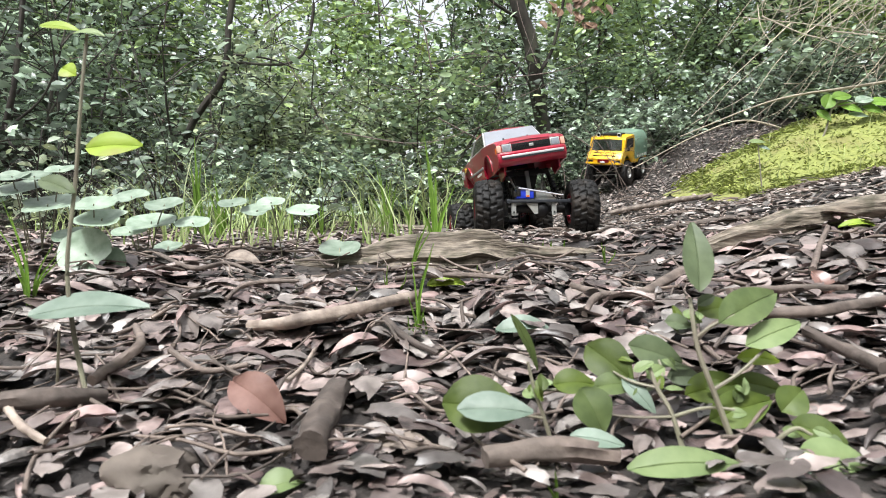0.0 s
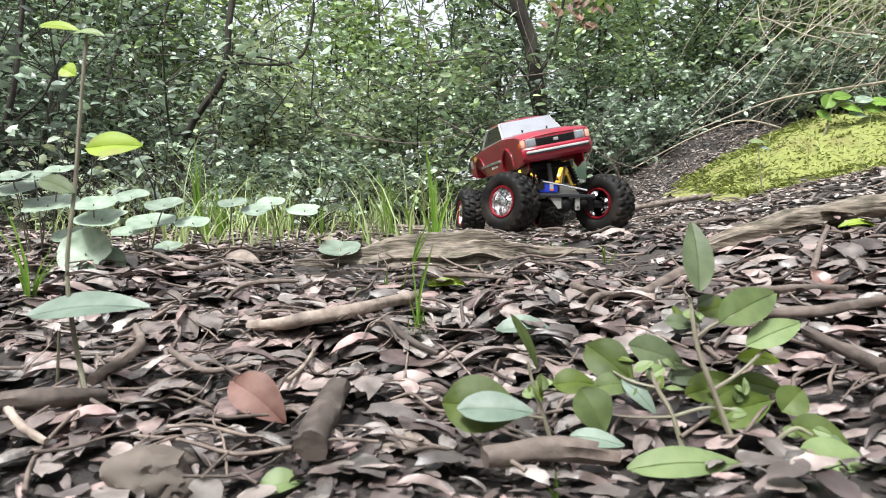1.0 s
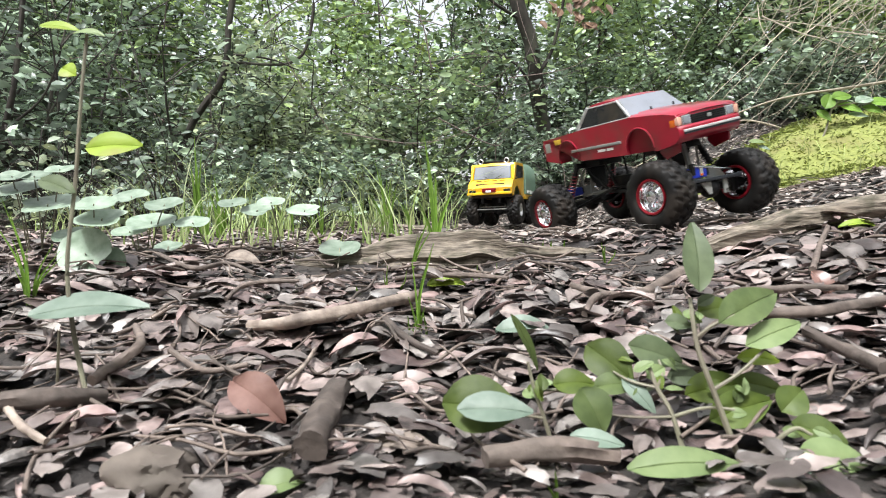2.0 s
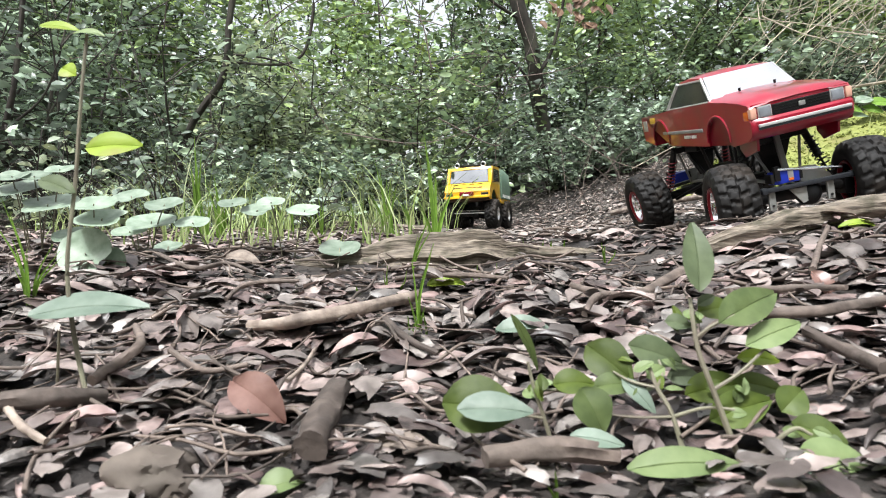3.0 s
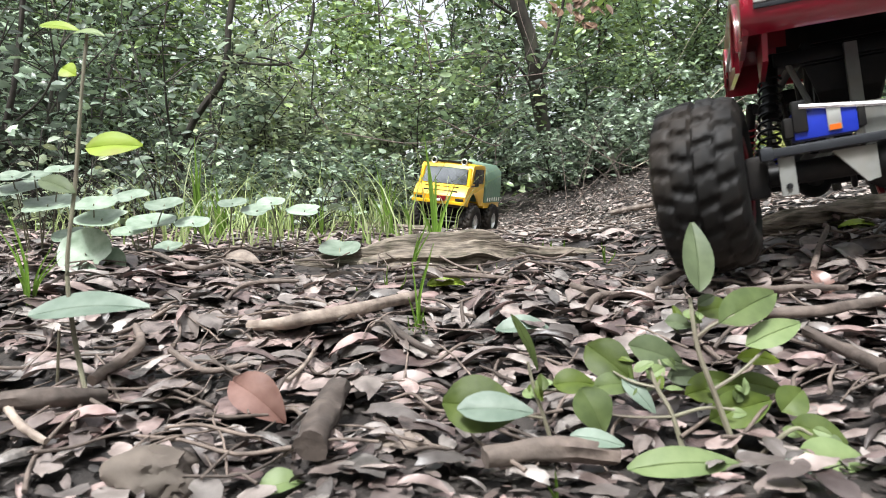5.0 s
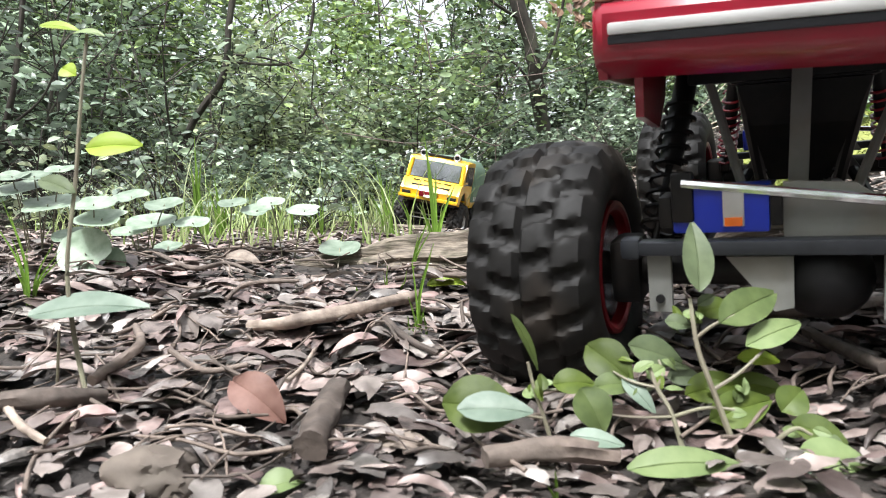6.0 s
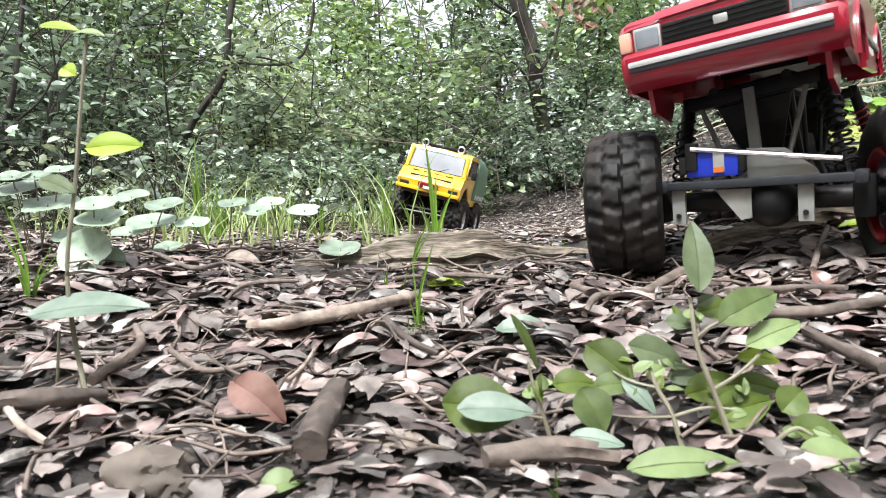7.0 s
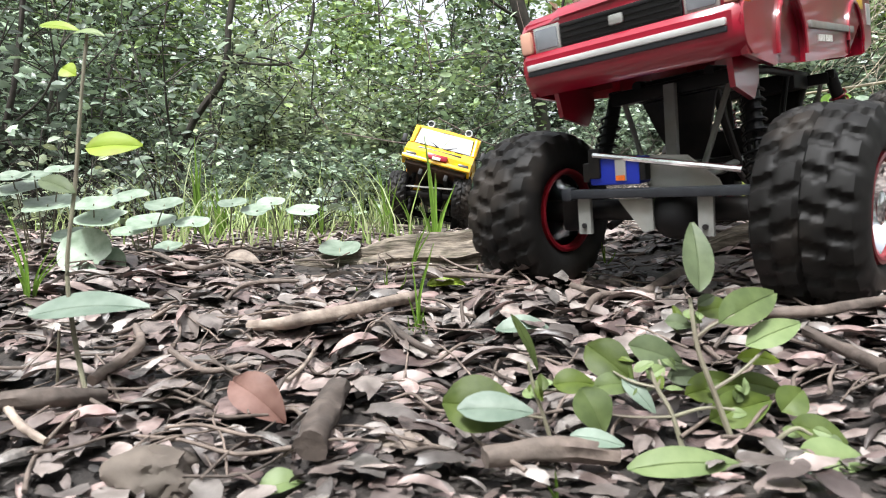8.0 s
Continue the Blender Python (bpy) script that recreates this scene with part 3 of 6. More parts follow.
def wheel(name, truck, d, w, rim_mat, ring_mat, lugs=19):
    """A wheel on the y axis, its outer side at +y: a round-shouldered tyre with rows of moulded lugs, ring and dished rim."""
    hub = empty(name)
    hub.parent = truck
    r, h = d / 2, w / 2
    bm = bmesh.new()
    inner = [(0.50, -0.80), (0.58, -0.95), (0.68, -1.02), (0.78, -1.0)]
    tread = [(0.865 + 0.085 * (1 - abs(v) ** 2.6), 0.94 * v) for v in np.linspace(-1, 1, 27)]
    profile = inner + tread + [(a, -y) for a, y in inner[::-1]] + [(0.49, 0.0)]
    n = lugs * 10
    rings = []
    for k, (q, y) in enumerate(profile):
        ring = []
        for i in range(n):
            a, up = i / n, 0.0
            if 4 <= k < 4 + len(tread):
                v = (k - 4) / 26 * 4            # four rows of lugs across
                row = min(3, int(v))
                edge = abs(v - row - 0.5) * 2
                f = (a * lugs + (0.5 if row % 2 else 0.0) + 0.2 * abs(v - 2)) % 1.0
                up = float(smooth_step((0.76 - abs(f - 0.5) * 2) / 0.18)) * float(smooth_step((1.0 - edge) / 0.22)) * 0.058
            elif k in (3, 4 + len(tread)):
                f = (a * lugs + 0.48) % 1.0
                up = 0.030 * float(smooth_step((0.75 - abs(f - 0.5) * 2) / 0.25))
            t = 2 * math.pi * a
            ring.append(bm.verts.new((r * (q + up) * math.cos(t), y * h, r * (q + up) * math.sin(t))))
        rings.append(ring)
    for a, b in zip(rings, rings[1:] + rings[:1]):
        for i in range(n):
            j = (i + 1) % n
            bm.faces.new((a[i], b[i], b[j], a[j]))
    bmesh.ops.recalc_face_normals(bm, faces=bm.faces)
    part("tyre", bm, RUBBER, hub, "black lugged rubber tyre with dried mud")
    for s in (-1, 1):
        bm = bmesh.new()
        lathe(bm, [(r * 0.44, s * h * 0.74), (r * 0.45, s * h * 0.90), (r * 0.48, s * h * 0.94), (r * 0.515, s * h * 0.93), (r * 0.525, s * h * 0.80)][::s], 36)
        part("bead_ring", bm, ring_mat, hub, "coloured ring of the wheel")
    bm = bmesh.new()
    lathe(bm, [(r * 0.48, -h * 0.85), (r * 0.45, -h * 0.3), (r * 0.45, h * 0.5), (r * 0.48, h * 0.85)], 36)
    lathe(bm, [(r * 0.46, h * 0.86), (r * 0.40, h * 0.66), (r * 0.36, h * 0.38), (r * 0.26, h * 0.46), (r * 0.17, h * 0.62), (r * 0.16, h * 0.85), (r * 0.11, h * 0.9), (r * 0.001, h * 0.9)], 36)
    for k in range(8):
        a = 360 * k / 8
        box(bm, (0, 0, 0), (r * 0.06, h * 0.2, r * 0.22), 0.0, pose(0, 0, 0, 0, a, 0) @ pose(0, h * 0.47, r * 0.30, 18, 0, 0))
    bmesh.ops.recalc_face_normals(bm, faces=bm.faces)
    part("rim", bm, rim_mat, hub, "dished chrome rim")
    return hub


def coil_shock(parent, top, foot, spring_mat):
    bm = bmesh.new()
    t, f = Vector(top), Vector(foot)
    tube(bm, [t, t.lerp(f, 0.55)], 0.0062, 10)
    tube(bm, [t.lerp(f, 0.5), f], 0.002, 8)
    box(bm, tuple(t), (0.010, 0.010, 0.010), 0.002)
    box(bm, tuple(f), (0.009, 0.009, 0.009), 0.002)
    s = part("shock_absorber", bm, BLACK, parent)
    bm = bmesh.new()
    q = (f - t).to_track_quat("Z", "Y").to_matrix()
    ln_ = (f - t).length
    pts = [t + q @ Vector((0.0085 * math.cos(k * 0.7), 0.0085 * math.sin(k * 0.7), ln_ * (0.2 + 0.72 * k / 80))) for k in range(81)]
    tube(bm, pts, 0.0013, 5)
    part("coil_spring", bm, spring_mat, s)


def arch(cx, cz, r, z0, n=9):
    """Points of a wheel arch, from front to back, cut out of a lower edge at z0."""
    a0 = math.asin(max(-1, min(1, (z0 - cz) / r)))
    return [(cx + r * math.cos(a0 + (math.pi - 2 * a0) * k / n), cz + r * math.sin(a0 + (math.pi - 2 * a0) * k / n)) for k in range(n + 1)]


def loft(bm, sections):
    """Skins across equally long rows of points."""
    rows = [[bm.verts.new(p) for p in s] for s in sections]
    for a, b in zip(rows, rows[1:]):
        for k in range(len(a) - 1):
            bm.faces.new((a[k], a[k + 1], b[k + 1], b[k]))
    return rows


def thick(bm, t):
    bmesh.ops.recalc_face_normals(bm, faces=bm.faces)
    bmesh.ops.solidify(bm, geom=bm.faces[:], thickness=t)


def quad_panel(name, pts, t, material, parent, label=""):
    bm = bmesh.new()
    bm.faces.new([bm.verts.new(p) for p in pts])
    thick(bm, t)
    return part(name, bm, material, parent, label, smooth=False)


def build_pickup():
    truck = tagged(empty("model_pickup_truck"), "red model pickup truck on tall crawler chassis with lugged tyres", "model truck")
    # ---- body shell: the two sides, joined over the bed floor ----
    HW = 0.0835
    bm = bmesh.new()
    lower = 0.181
    for s in (-1, 1):
        side = [(0.236, 0.200), (0.240, 0.186), (0.232, 0.166)] + [(0.172, 0.158)] + arch(0.125, 0.170, 0.040, 0.160) + [(0.07, 0.160), (-0.07, 0.163)] \
            + arch(-0.125, 0.176, 0.040, 0.165) + [(-0.180, 0.168), (-0.222, 0.176), (-0.226, 0.215), (-0.222, 0.226), (-0.07, 0.232), (0.104, 0.234), (0.17, 0.229), (0.232, 0.219)]
        slab(bm, side, s * HW, s * (HW - 0.004))
        # inner arch liners
        for cx, cz in ((0.125, 0.170), (-0.125, 0.176)):
            a = arch(cx, cz, 0.040, 0.165)
            loft(bm, [[(x, s * (HW - 0.001), z) for x, z in a], [(x, s * (HW - 0.036), z) for x, z in a]])
    bmesh.ops.recalc_face_normals(bm, faces=bm.faces)
    body = part("body", bm, RED, truck, "glossy red body shell with wheel arches")
    # hood with two raised creases
    bm = bmesh.new()
    rows = []
    for x, z in ((0.238, 0.214), (0.232, 0.221), (0.20, 0.2275), (0.15, 0.2325), (0.100, 0.2365)):
        rows.append([(x, y, z + dz) for y, dz in ((-HW + 0.0005, -0.002), (-0.076, 0.0015), (-0.055, 0.0025), (-0.05, 0.0045), (0, 0.006), (0.05, 0.0045), (0.055, 0.0025), (0.076, 0.0015), (HW - 0.0005, -0.002))])
    loft(bm, rows)
    thick(bm, 0.003)
    part("hood", bm, RED, body)
    # roof and pillars
    bm = bmesh.new()
    rows = []
    for x, z, w in ((0.062, 0.2745, 0.066), (0.052, 0.2795, 0.066), (0.0, 0.283, 0.066), (-0.036, 0.281, 0.065), (-0.044, 0.276, 0.064)):
        rows.append([(x, y * w, z + dz) for y, dz in ((-1.03, -0.008), (-1, -0.002), (-0.6, 0.0015), (0, 0.003), (0.6, 0.0015), (1, -0.002), (1.03, -0.008))])
    loft(bm, rows)
    thick(bm, 0.003)
    part("roof", bm, RED, body)
    for s in (-1, 1):
        bm = bmesh.new()
        tube(bm, [(0.106, s * 0.0785, 0.233), (0.06, s * 0.0675, 0.275)], 0.0028, 6)
        tube(bm, [(-0.078, s * 0.079, 0.232), (-0.042, s * 0.066, 0.276)], 0.005, 6)
        tube(bm, [(0.062, s * 0.0675, 0.2735), (-0.042, s * 0.066, 0.2745)], 0.0022, 6)
        tube(bm, [(0.104, s * 0.0815, 0.2345), (-0.07, s * 0.0815, 0.233)], 0.002, 6)
        part("window_trim", bm, SILVER, body, "silver window surround")
        quad_panel("side_window", [(0.100, s * 0.0785, 0.2355), (-0.068, s * 0.0785, 0.2345), (-0.041, s * 0.0665, 0.273), (0.058, s * 0.0665, 0.273)], 0.0015, WINDOW, body, "dark side window")
    quad_panel("windscreen", [(0.1055, -0.0765, 0.2365), (0.1055, 0.0765, 0.2365), (0.0635, 0.0655, 0.2755), (0.0635, -0.0655, 0.2755)], 0.002, WINDSCREEN, body, "pale dusty windscreen reflecting the sky")
    quad_panel("rear_window", [(-0.076, 0.072, 0.236), (-0.076, -0.072, 0.236), (-0.046, -0.062, 0.274), (-0.046, 0.062, 0.274)], 0.002, WINDOW, body, "dark rear window")
    for s in (-1, 1):
        bm = bmesh.new()
        tube(bm, [(0.122, s * 0.032, 0.241), (0.122, s * 0.032, 0.247)], 0.0022, 8)
        part("body_post", bm, BLACK, body)
    # bed and tailgate
    bm = bmesh.new()
    box(bm, (-0.148, 0, 0.192), (0.145, 0.158, 0.004))
    box(bm, (-0.078, 0, 0.212), (0.004, 0.158, 0.042))
    part("bed_floor", bm, BLACK, body, "dark load bed")
    bm = bmesh.new()
    box(bm, (-0.2225, 0, 0.200), (0.006, 0.162, 0.046), 0.002)
    part("tailgate", bm, RED, body)
    # nose: grille, lamps, bumper with its bright strip, valance
    bm = bmesh.new()
    box(bm, (0.2325, 0, 0.2065), (0.008, 0.160, 0.027), 0.003)
    part("nose_panel", bm, RED, body)
    bm = bmesh.new()
    box(bm, (0.2375, 0, 0.2055), (0.003, 0.094, 0.0165), 0.001)
    g = part("grille", bm, GRILLE, body, "black grille")
    for k in range(4):
        bm = bmesh.new()
        box(bm, (0.2395, 0, 0.1995 + 0.004 * k), (0.0015, 0.092, 0.0012))
        part("grille_slat", bm, BLACK, g)
    bm = bmesh.new()
    box(bm, (0.2405, 0, 0.206), (0.002, 0.011, 0.007), 0.0015)
    part("badge", bm, SILVER, g, "silver badge")
    for s in (-1, 1):
        bm = bmesh.new()
        box(bm, (0.238, s * 0.0595, 0.206), (0.004, 0.020, 0.0150), 0.002)
        h = part("headlight", bm, LAMP, body, "square clear headlight")
        bm = bmesh.new()
        box(bm, (0.2365, s * 0.0595, 0.206), (0.004, 0.0235, 0.0185), 0.0015)
        part("bezel", bm, SILVER, h)
        bm = bmesh.new()
        box(bm, (0.2345, s * 0.0785, 0.206), (0.010, 0.0105, 0.0165), 0.0025)
        part("turn_signal", bm, CORNER, body, "pale corner lamp")
        bm = bmesh.new()
        box(bm, (0.224, s * 0.0825, 0.2035), (0.014, 0.0035, 0.014), 0.0012)
        part("side_marker", bm, ORANGE, body, "orange side marker")
        bm = bmesh.new()
        box(bm, (-0.205, s * (HW + 0.0005), 0.207), (0.021, 0.002, 0.022), 0.001)
        part("round_decal", bm, SILVER, body, "pale round decal")
        bm = bmesh.new()
        box(bm, (-0.160, s * (HW + 0.0005), 0.2165), (0.026, 0.0016, 0.012), 0.0006)
        part("decal", bm, DECAL_YELLOW, body, "yellow decal")
        bm = bmesh.new()
        box(bm, (-0.02, s * (HW + 0.001), 0.1885), (0.18, 0.003, 0.006), 0.001)
        part("side_moulding", bm, PLATE, body, "grey side moulding")
        bm = bmesh.new()
        for k in range(9):
            box(bm, (-0.01 + 0.0055 * k + (0.004 if k > 4 else 0), s * (HW + 0.0007), 0.1785), (0.0038, 0.0014, 0.0055))
        part("lettering_bars", bm, WHITE, body, "small white lettering bars")
        # flares round the arches
        for cx, cz in ((0.125, 0.170), (-0.125, 0.176)):
            bm = bmesh.new()
            tube(bm, [(x, s * (HW + 0.001), z) for x, z in arch(cx, cz, 0.0405, 0.166, 12)], 0.0018, 6)
            part("arch_flare", bm, RED, body)
    bm = bmesh.new()
    rows = []
    for z, x in ((0.197, 0.240), (0.193, 0.2435), (0.178, 0.2435), (0.172, 0.240), (0.166, 0.230)):
        rows.append([(x - 0.02, -HW - 0.001, z), (x - 0.006, -HW - 0.001, z), (x - 0.001, -0.079, z), (x, -0.04, z), (x, 0.04, z), (x - 0.001, 0.079, z), (x - 0.006, HW + 0.001, z), (x - 0.02, HW + 0.001, z)])
    loft(bm, rows)
    thick(bm, 0.003)
    b = part("front_bumper", bm, RED, body, "red front bumper")
    bm = bmesh.new()
    box(bm, (0.2445, 0, 0.1868), (0.004, 0.152, 0.0048), 0.0014)
    part("whitened_strip", bm, STRIP, b, "metal strip, its bright reflection put into the colour")
    bm = bmesh.new()
    box(bm, (0.2440, 0, 0.1825), (0.003, 0.152, 0.0036), 0.0008)
    part("rubber_strip", bm, BAR, b, "dull grey lower strip")
    for s in (-1, 1):
        bm = bmesh.new()
        slab(bm, [(0.222, 0.168), (0.218, 0.148), (0.18, 0.138), (0.165, 0.152), (0.165, 0.168)], s * 0.070, s * 0.066)
        part("mud_flap", bm, RED, body, "red side valance")
    # ---- chassis ----
    bm = bmesh.new()
    box(bm, (0, 0, 0.098), (0.13, 0.052, 0.005), 0.001)
    chassis = part("chassis", bm, BLACK, truck, "black chassis plates")
    for s in (-1, 1):
        for name, line, r in (("frame_rail", [(0.155, 0.172), (0.0, 0.176), (-0.155, 0.172)], 0.0042), ("frame_rail", [(0.075, 0.092), (0.0, 0.086), (-0.075, 0.092)], 0.005),
                              ("frame_strut", [(0.075, 0.092), (0.12, 0.135), (0.15, 0.172)], 0.0036), ("frame_strut", [(-0.075, 0.092), (-0.12, 0.135), (-0.15, 0.172)], 0.0036),
                              ("frame_strut", [(0.045, 0.090), (0.075, 0.172)], 0.003), ("frame_strut", [(-0.045, 0.090), (-0.07, 0.172)], 0.003)):
            bm = bmesh.new()
            tube(bm, [(x, s * (0.020 + 0.12 * (z - 0.086)), z) for x, z in line], r, 8)
            part(name, bm, BLACK, chassis)
        bm = bmesh.new()
        box(bm, (s * 0.115, 0, 0.166), (0.07, 0.070, 0.018), 0.004)
        part("body_mount", bm, BLACK, chassis)
        bm = bmesh.new()
        rows = [[(s * x, y * w, z) for y in (-1, 1)] for x, z, w in ((0.148, 0.172, 0.036), (0.142, 0.135, 0.024), (0.132, 0.104, 0.014))]
        loft(bm, rows)
        thick(bm, 0.004)
        part("end_plate", bm, BLACK, chassis, "black tapering end plate", smooth=False)
        for y in (-1, 1):
            bm = bmesh.new()
            tube(bm, [(s * 0.15, y * 0.046, 0.166), (s * 0.172, y * 0.020, 0.088)], 0.0024, 7)
            part("brace_rod", bm, PLATE, chassis, "thin pale brace rod")
        bm = bmesh.new()
        box(bm, (s * 0.145, 0, 0.165), (0.02, 0.11, 0.012), 0.002)
        part("shock_tower", bm, BLACK, chassis)
    bm = bmesh.new()
    box(bm, (-0.01, 0, 0.112), (0.10, 0.036, 0.026), 0.004)
    part("battery_box", bm, BLACK, chassis)
    for s in (-1, 1):
        bm = bmesh.new()
        for e in (-1, 1):
            tube(bm, [(e * 0.045, s * 0.022, 0.098), (e * 0.178, s * 0.016, 0.088)], 0.0032, 8)
            part("upper_link", bm, PLATE, chassis, "pale suspension link")
            bm = bmesh.new()
            tube(bm, [(e * 0.05, s * 0.03, 0.098), (e * 0.185, s * 0.055, 0.058)], 0.0035, 8)
            part("lower_link", bm, BLACK, chassis)
            bm = bmesh.new()
        slab(bm, [(s * 0.156, 0.168), (s * 0.162, 0.168), (s * 0.176, 0.088), (s * 0.170, 0.088)], -0.0045, 0.0045)
        part("support_strut", bm, PLATE, chassis, "grey upright strut")
        for e in (-1, 1):
            coil_shock(chassis, (e * 0.142, s * 0.056, 0.168), (e * 0.186, s * 0.068, 0.075), BLACK if e > 0 else RED_ROD)
    # ---- axles ----
    axles = []
    for e, nm in ((1, "front_axle"), (-1, "rear_axle")):
        bm = bmesh.new()
        tube(bm, [(0, -0.112, 0), (0, -0.05, 0), (0, 0.05, 0), (0, 0.112, 0)], [0.009, 0.009, 0.009, 0.009], 12)
        bmesh.ops.create_uvsphere(bm, u_segments=18, v_segments=12, radius=0.021, matrix=pose(0.004 * e, 0.012, -0.002))
        tube(bm, [(-0.05 * e, 0.012, 0.006), (0, 0.012, 0)], [0.008, 0.012], 10)
        for s in (-1, 1):
            box(bm, (0, s * 0.078, 0), (0.026, 0.016, 0.034), 0.004)
        ax = part(nm, bm, BLACK, truck, "black axle housing with round differential")
        ax.matrix_basis = pose(e * BASE / 2, 0, WHEEL_D / 2)
        bm = bmesh.new()
        box(bm, (e * 0.034, 0.003, 0.012), (0.010, 0.150, 0.0070), 0.0015)
        for s in (-1, 1):
            box(bm, (e * 0.034, 0.003 + s * 0.074, 0.012), (0.012, 0.010, 0.011), 0.003)
        part("tie_bar", bm, BAR, ax, "dark grey steering bar")
        for s, y in ((1, -0.064), (1, 0.034)):
            bm = bmesh.new()
            slab(bm, [(e * 0.030, 0.008), (e * 0.034, 0.008), (e * 0.034, -0.021), (e * 0.030, -0.021)], y, y + 0.011)
            pl = part("bracket", bm, PLATE, ax, "pale drilled bracket")
            bm = bmesh.new()
            lathe(bm, [(0.0001, 0), (0.0022, 0), (0.0022, 0.0012), (0.0001, 0.0012)], 12)
            bmesh.ops.transform(bm, matrix=pose(e * 0.0345, y + 0.0055, -0.014, 0, 0, -90 * e), verts=bm.verts)
            part("bracket_hole", bm, GRILLE, pl)
        bm = bmesh.new()
        a = [(e * 0.031, -0.028, 0.007), (e * 0.031, 0.0, 0.007), (e * 0.031, 0.0, -0.017), (e * 0.031, -0.008, -0.019)]
        bm.faces.new([bm.verts.new(p) for p in a])
        thick(bm, 0.003)
        part("gusset_plate", bm, PLATE, ax, "pale triangular gusset plate", smooth=False)
        bm = bmesh.new()
        box(bm, (e * 0.024, -0.030, 0.029), (0.021, 0.042, 0.021), 0.0018)
        sv = part("servo", bm, BLUE, ax, "bright blue steering servo")
        for yy, mm, sx in ((-0.054, BLACK, 0.006), (-0.0065, BLACK, 0.005)):
            bm = bmesh.new()
            box(bm, (e * 0.025, yy, 0.029), (0.020, sx, 0.015), 0.001)
            part("servo_mount", bm, mm, sv)
        bm = bmesh.new()
        box(bm, (e * 0.0350, -0.024, 0.030), (0.0012, 0.009, 0.0165), 0.0004)
        lb = part("servo_label", bm, SILVER, sv, "pale label with a red patch")
        bm = bmesh.new()
        box(bm, (e * 0.0358, -0.024, 0.024), (0.0010, 0.0075, 0.004))
        part("label_patch", bm, ORANGE, lb)
        bm = bmesh.new()
        a = [(e * 0.026, -0.004, 0.008), (e * 0.026, 0.052, 0.008), (e * 0.026, 0.046, 0.020), (e * 0.026, 0.024, 0.038), (e * 0.026, -0.004, 0.040)]
        bm.faces.new([bm.verts.new(p) for p in a])
        thick(bm, 0.003)
        part("servo_plate", bm, PLATE, ax, "grey curved servo plate", smooth=False)
        bm = bmesh.new()
        tube(bm, [(e * 0.036, -0.046, 0.043), (e * 0.030, 0.064, 0.026)], 0.0024, 8)
        part("drag_link", bm, CHROME, ax, "bright steel drag link")
        bm = bmesh.new()
        box(bm, (e * 0.033, -0.046, 0.036), (0.008, 0.010, 0.024), 0.002)
        part("servo_horn", bm, BLACK, ax)
        for acc in ax.children:
            acc.location = (-0.011 * e, 0, 0.004)
        axles.append(ax)
    body.scale = (1.0170, 0.9857, 1.0431)
    wheels = []
    for nm, sx, sy in (("fr", 1, -1), ("fl", 1, 1), ("rr", -1, -1), ("rl", -1, 1)):
        wheels.append((wheel("wheel", truck, WHEEL_D, TYRE_W, CHROME, RIM_RED), sx, sy))
    return truck, body, wheels, axles


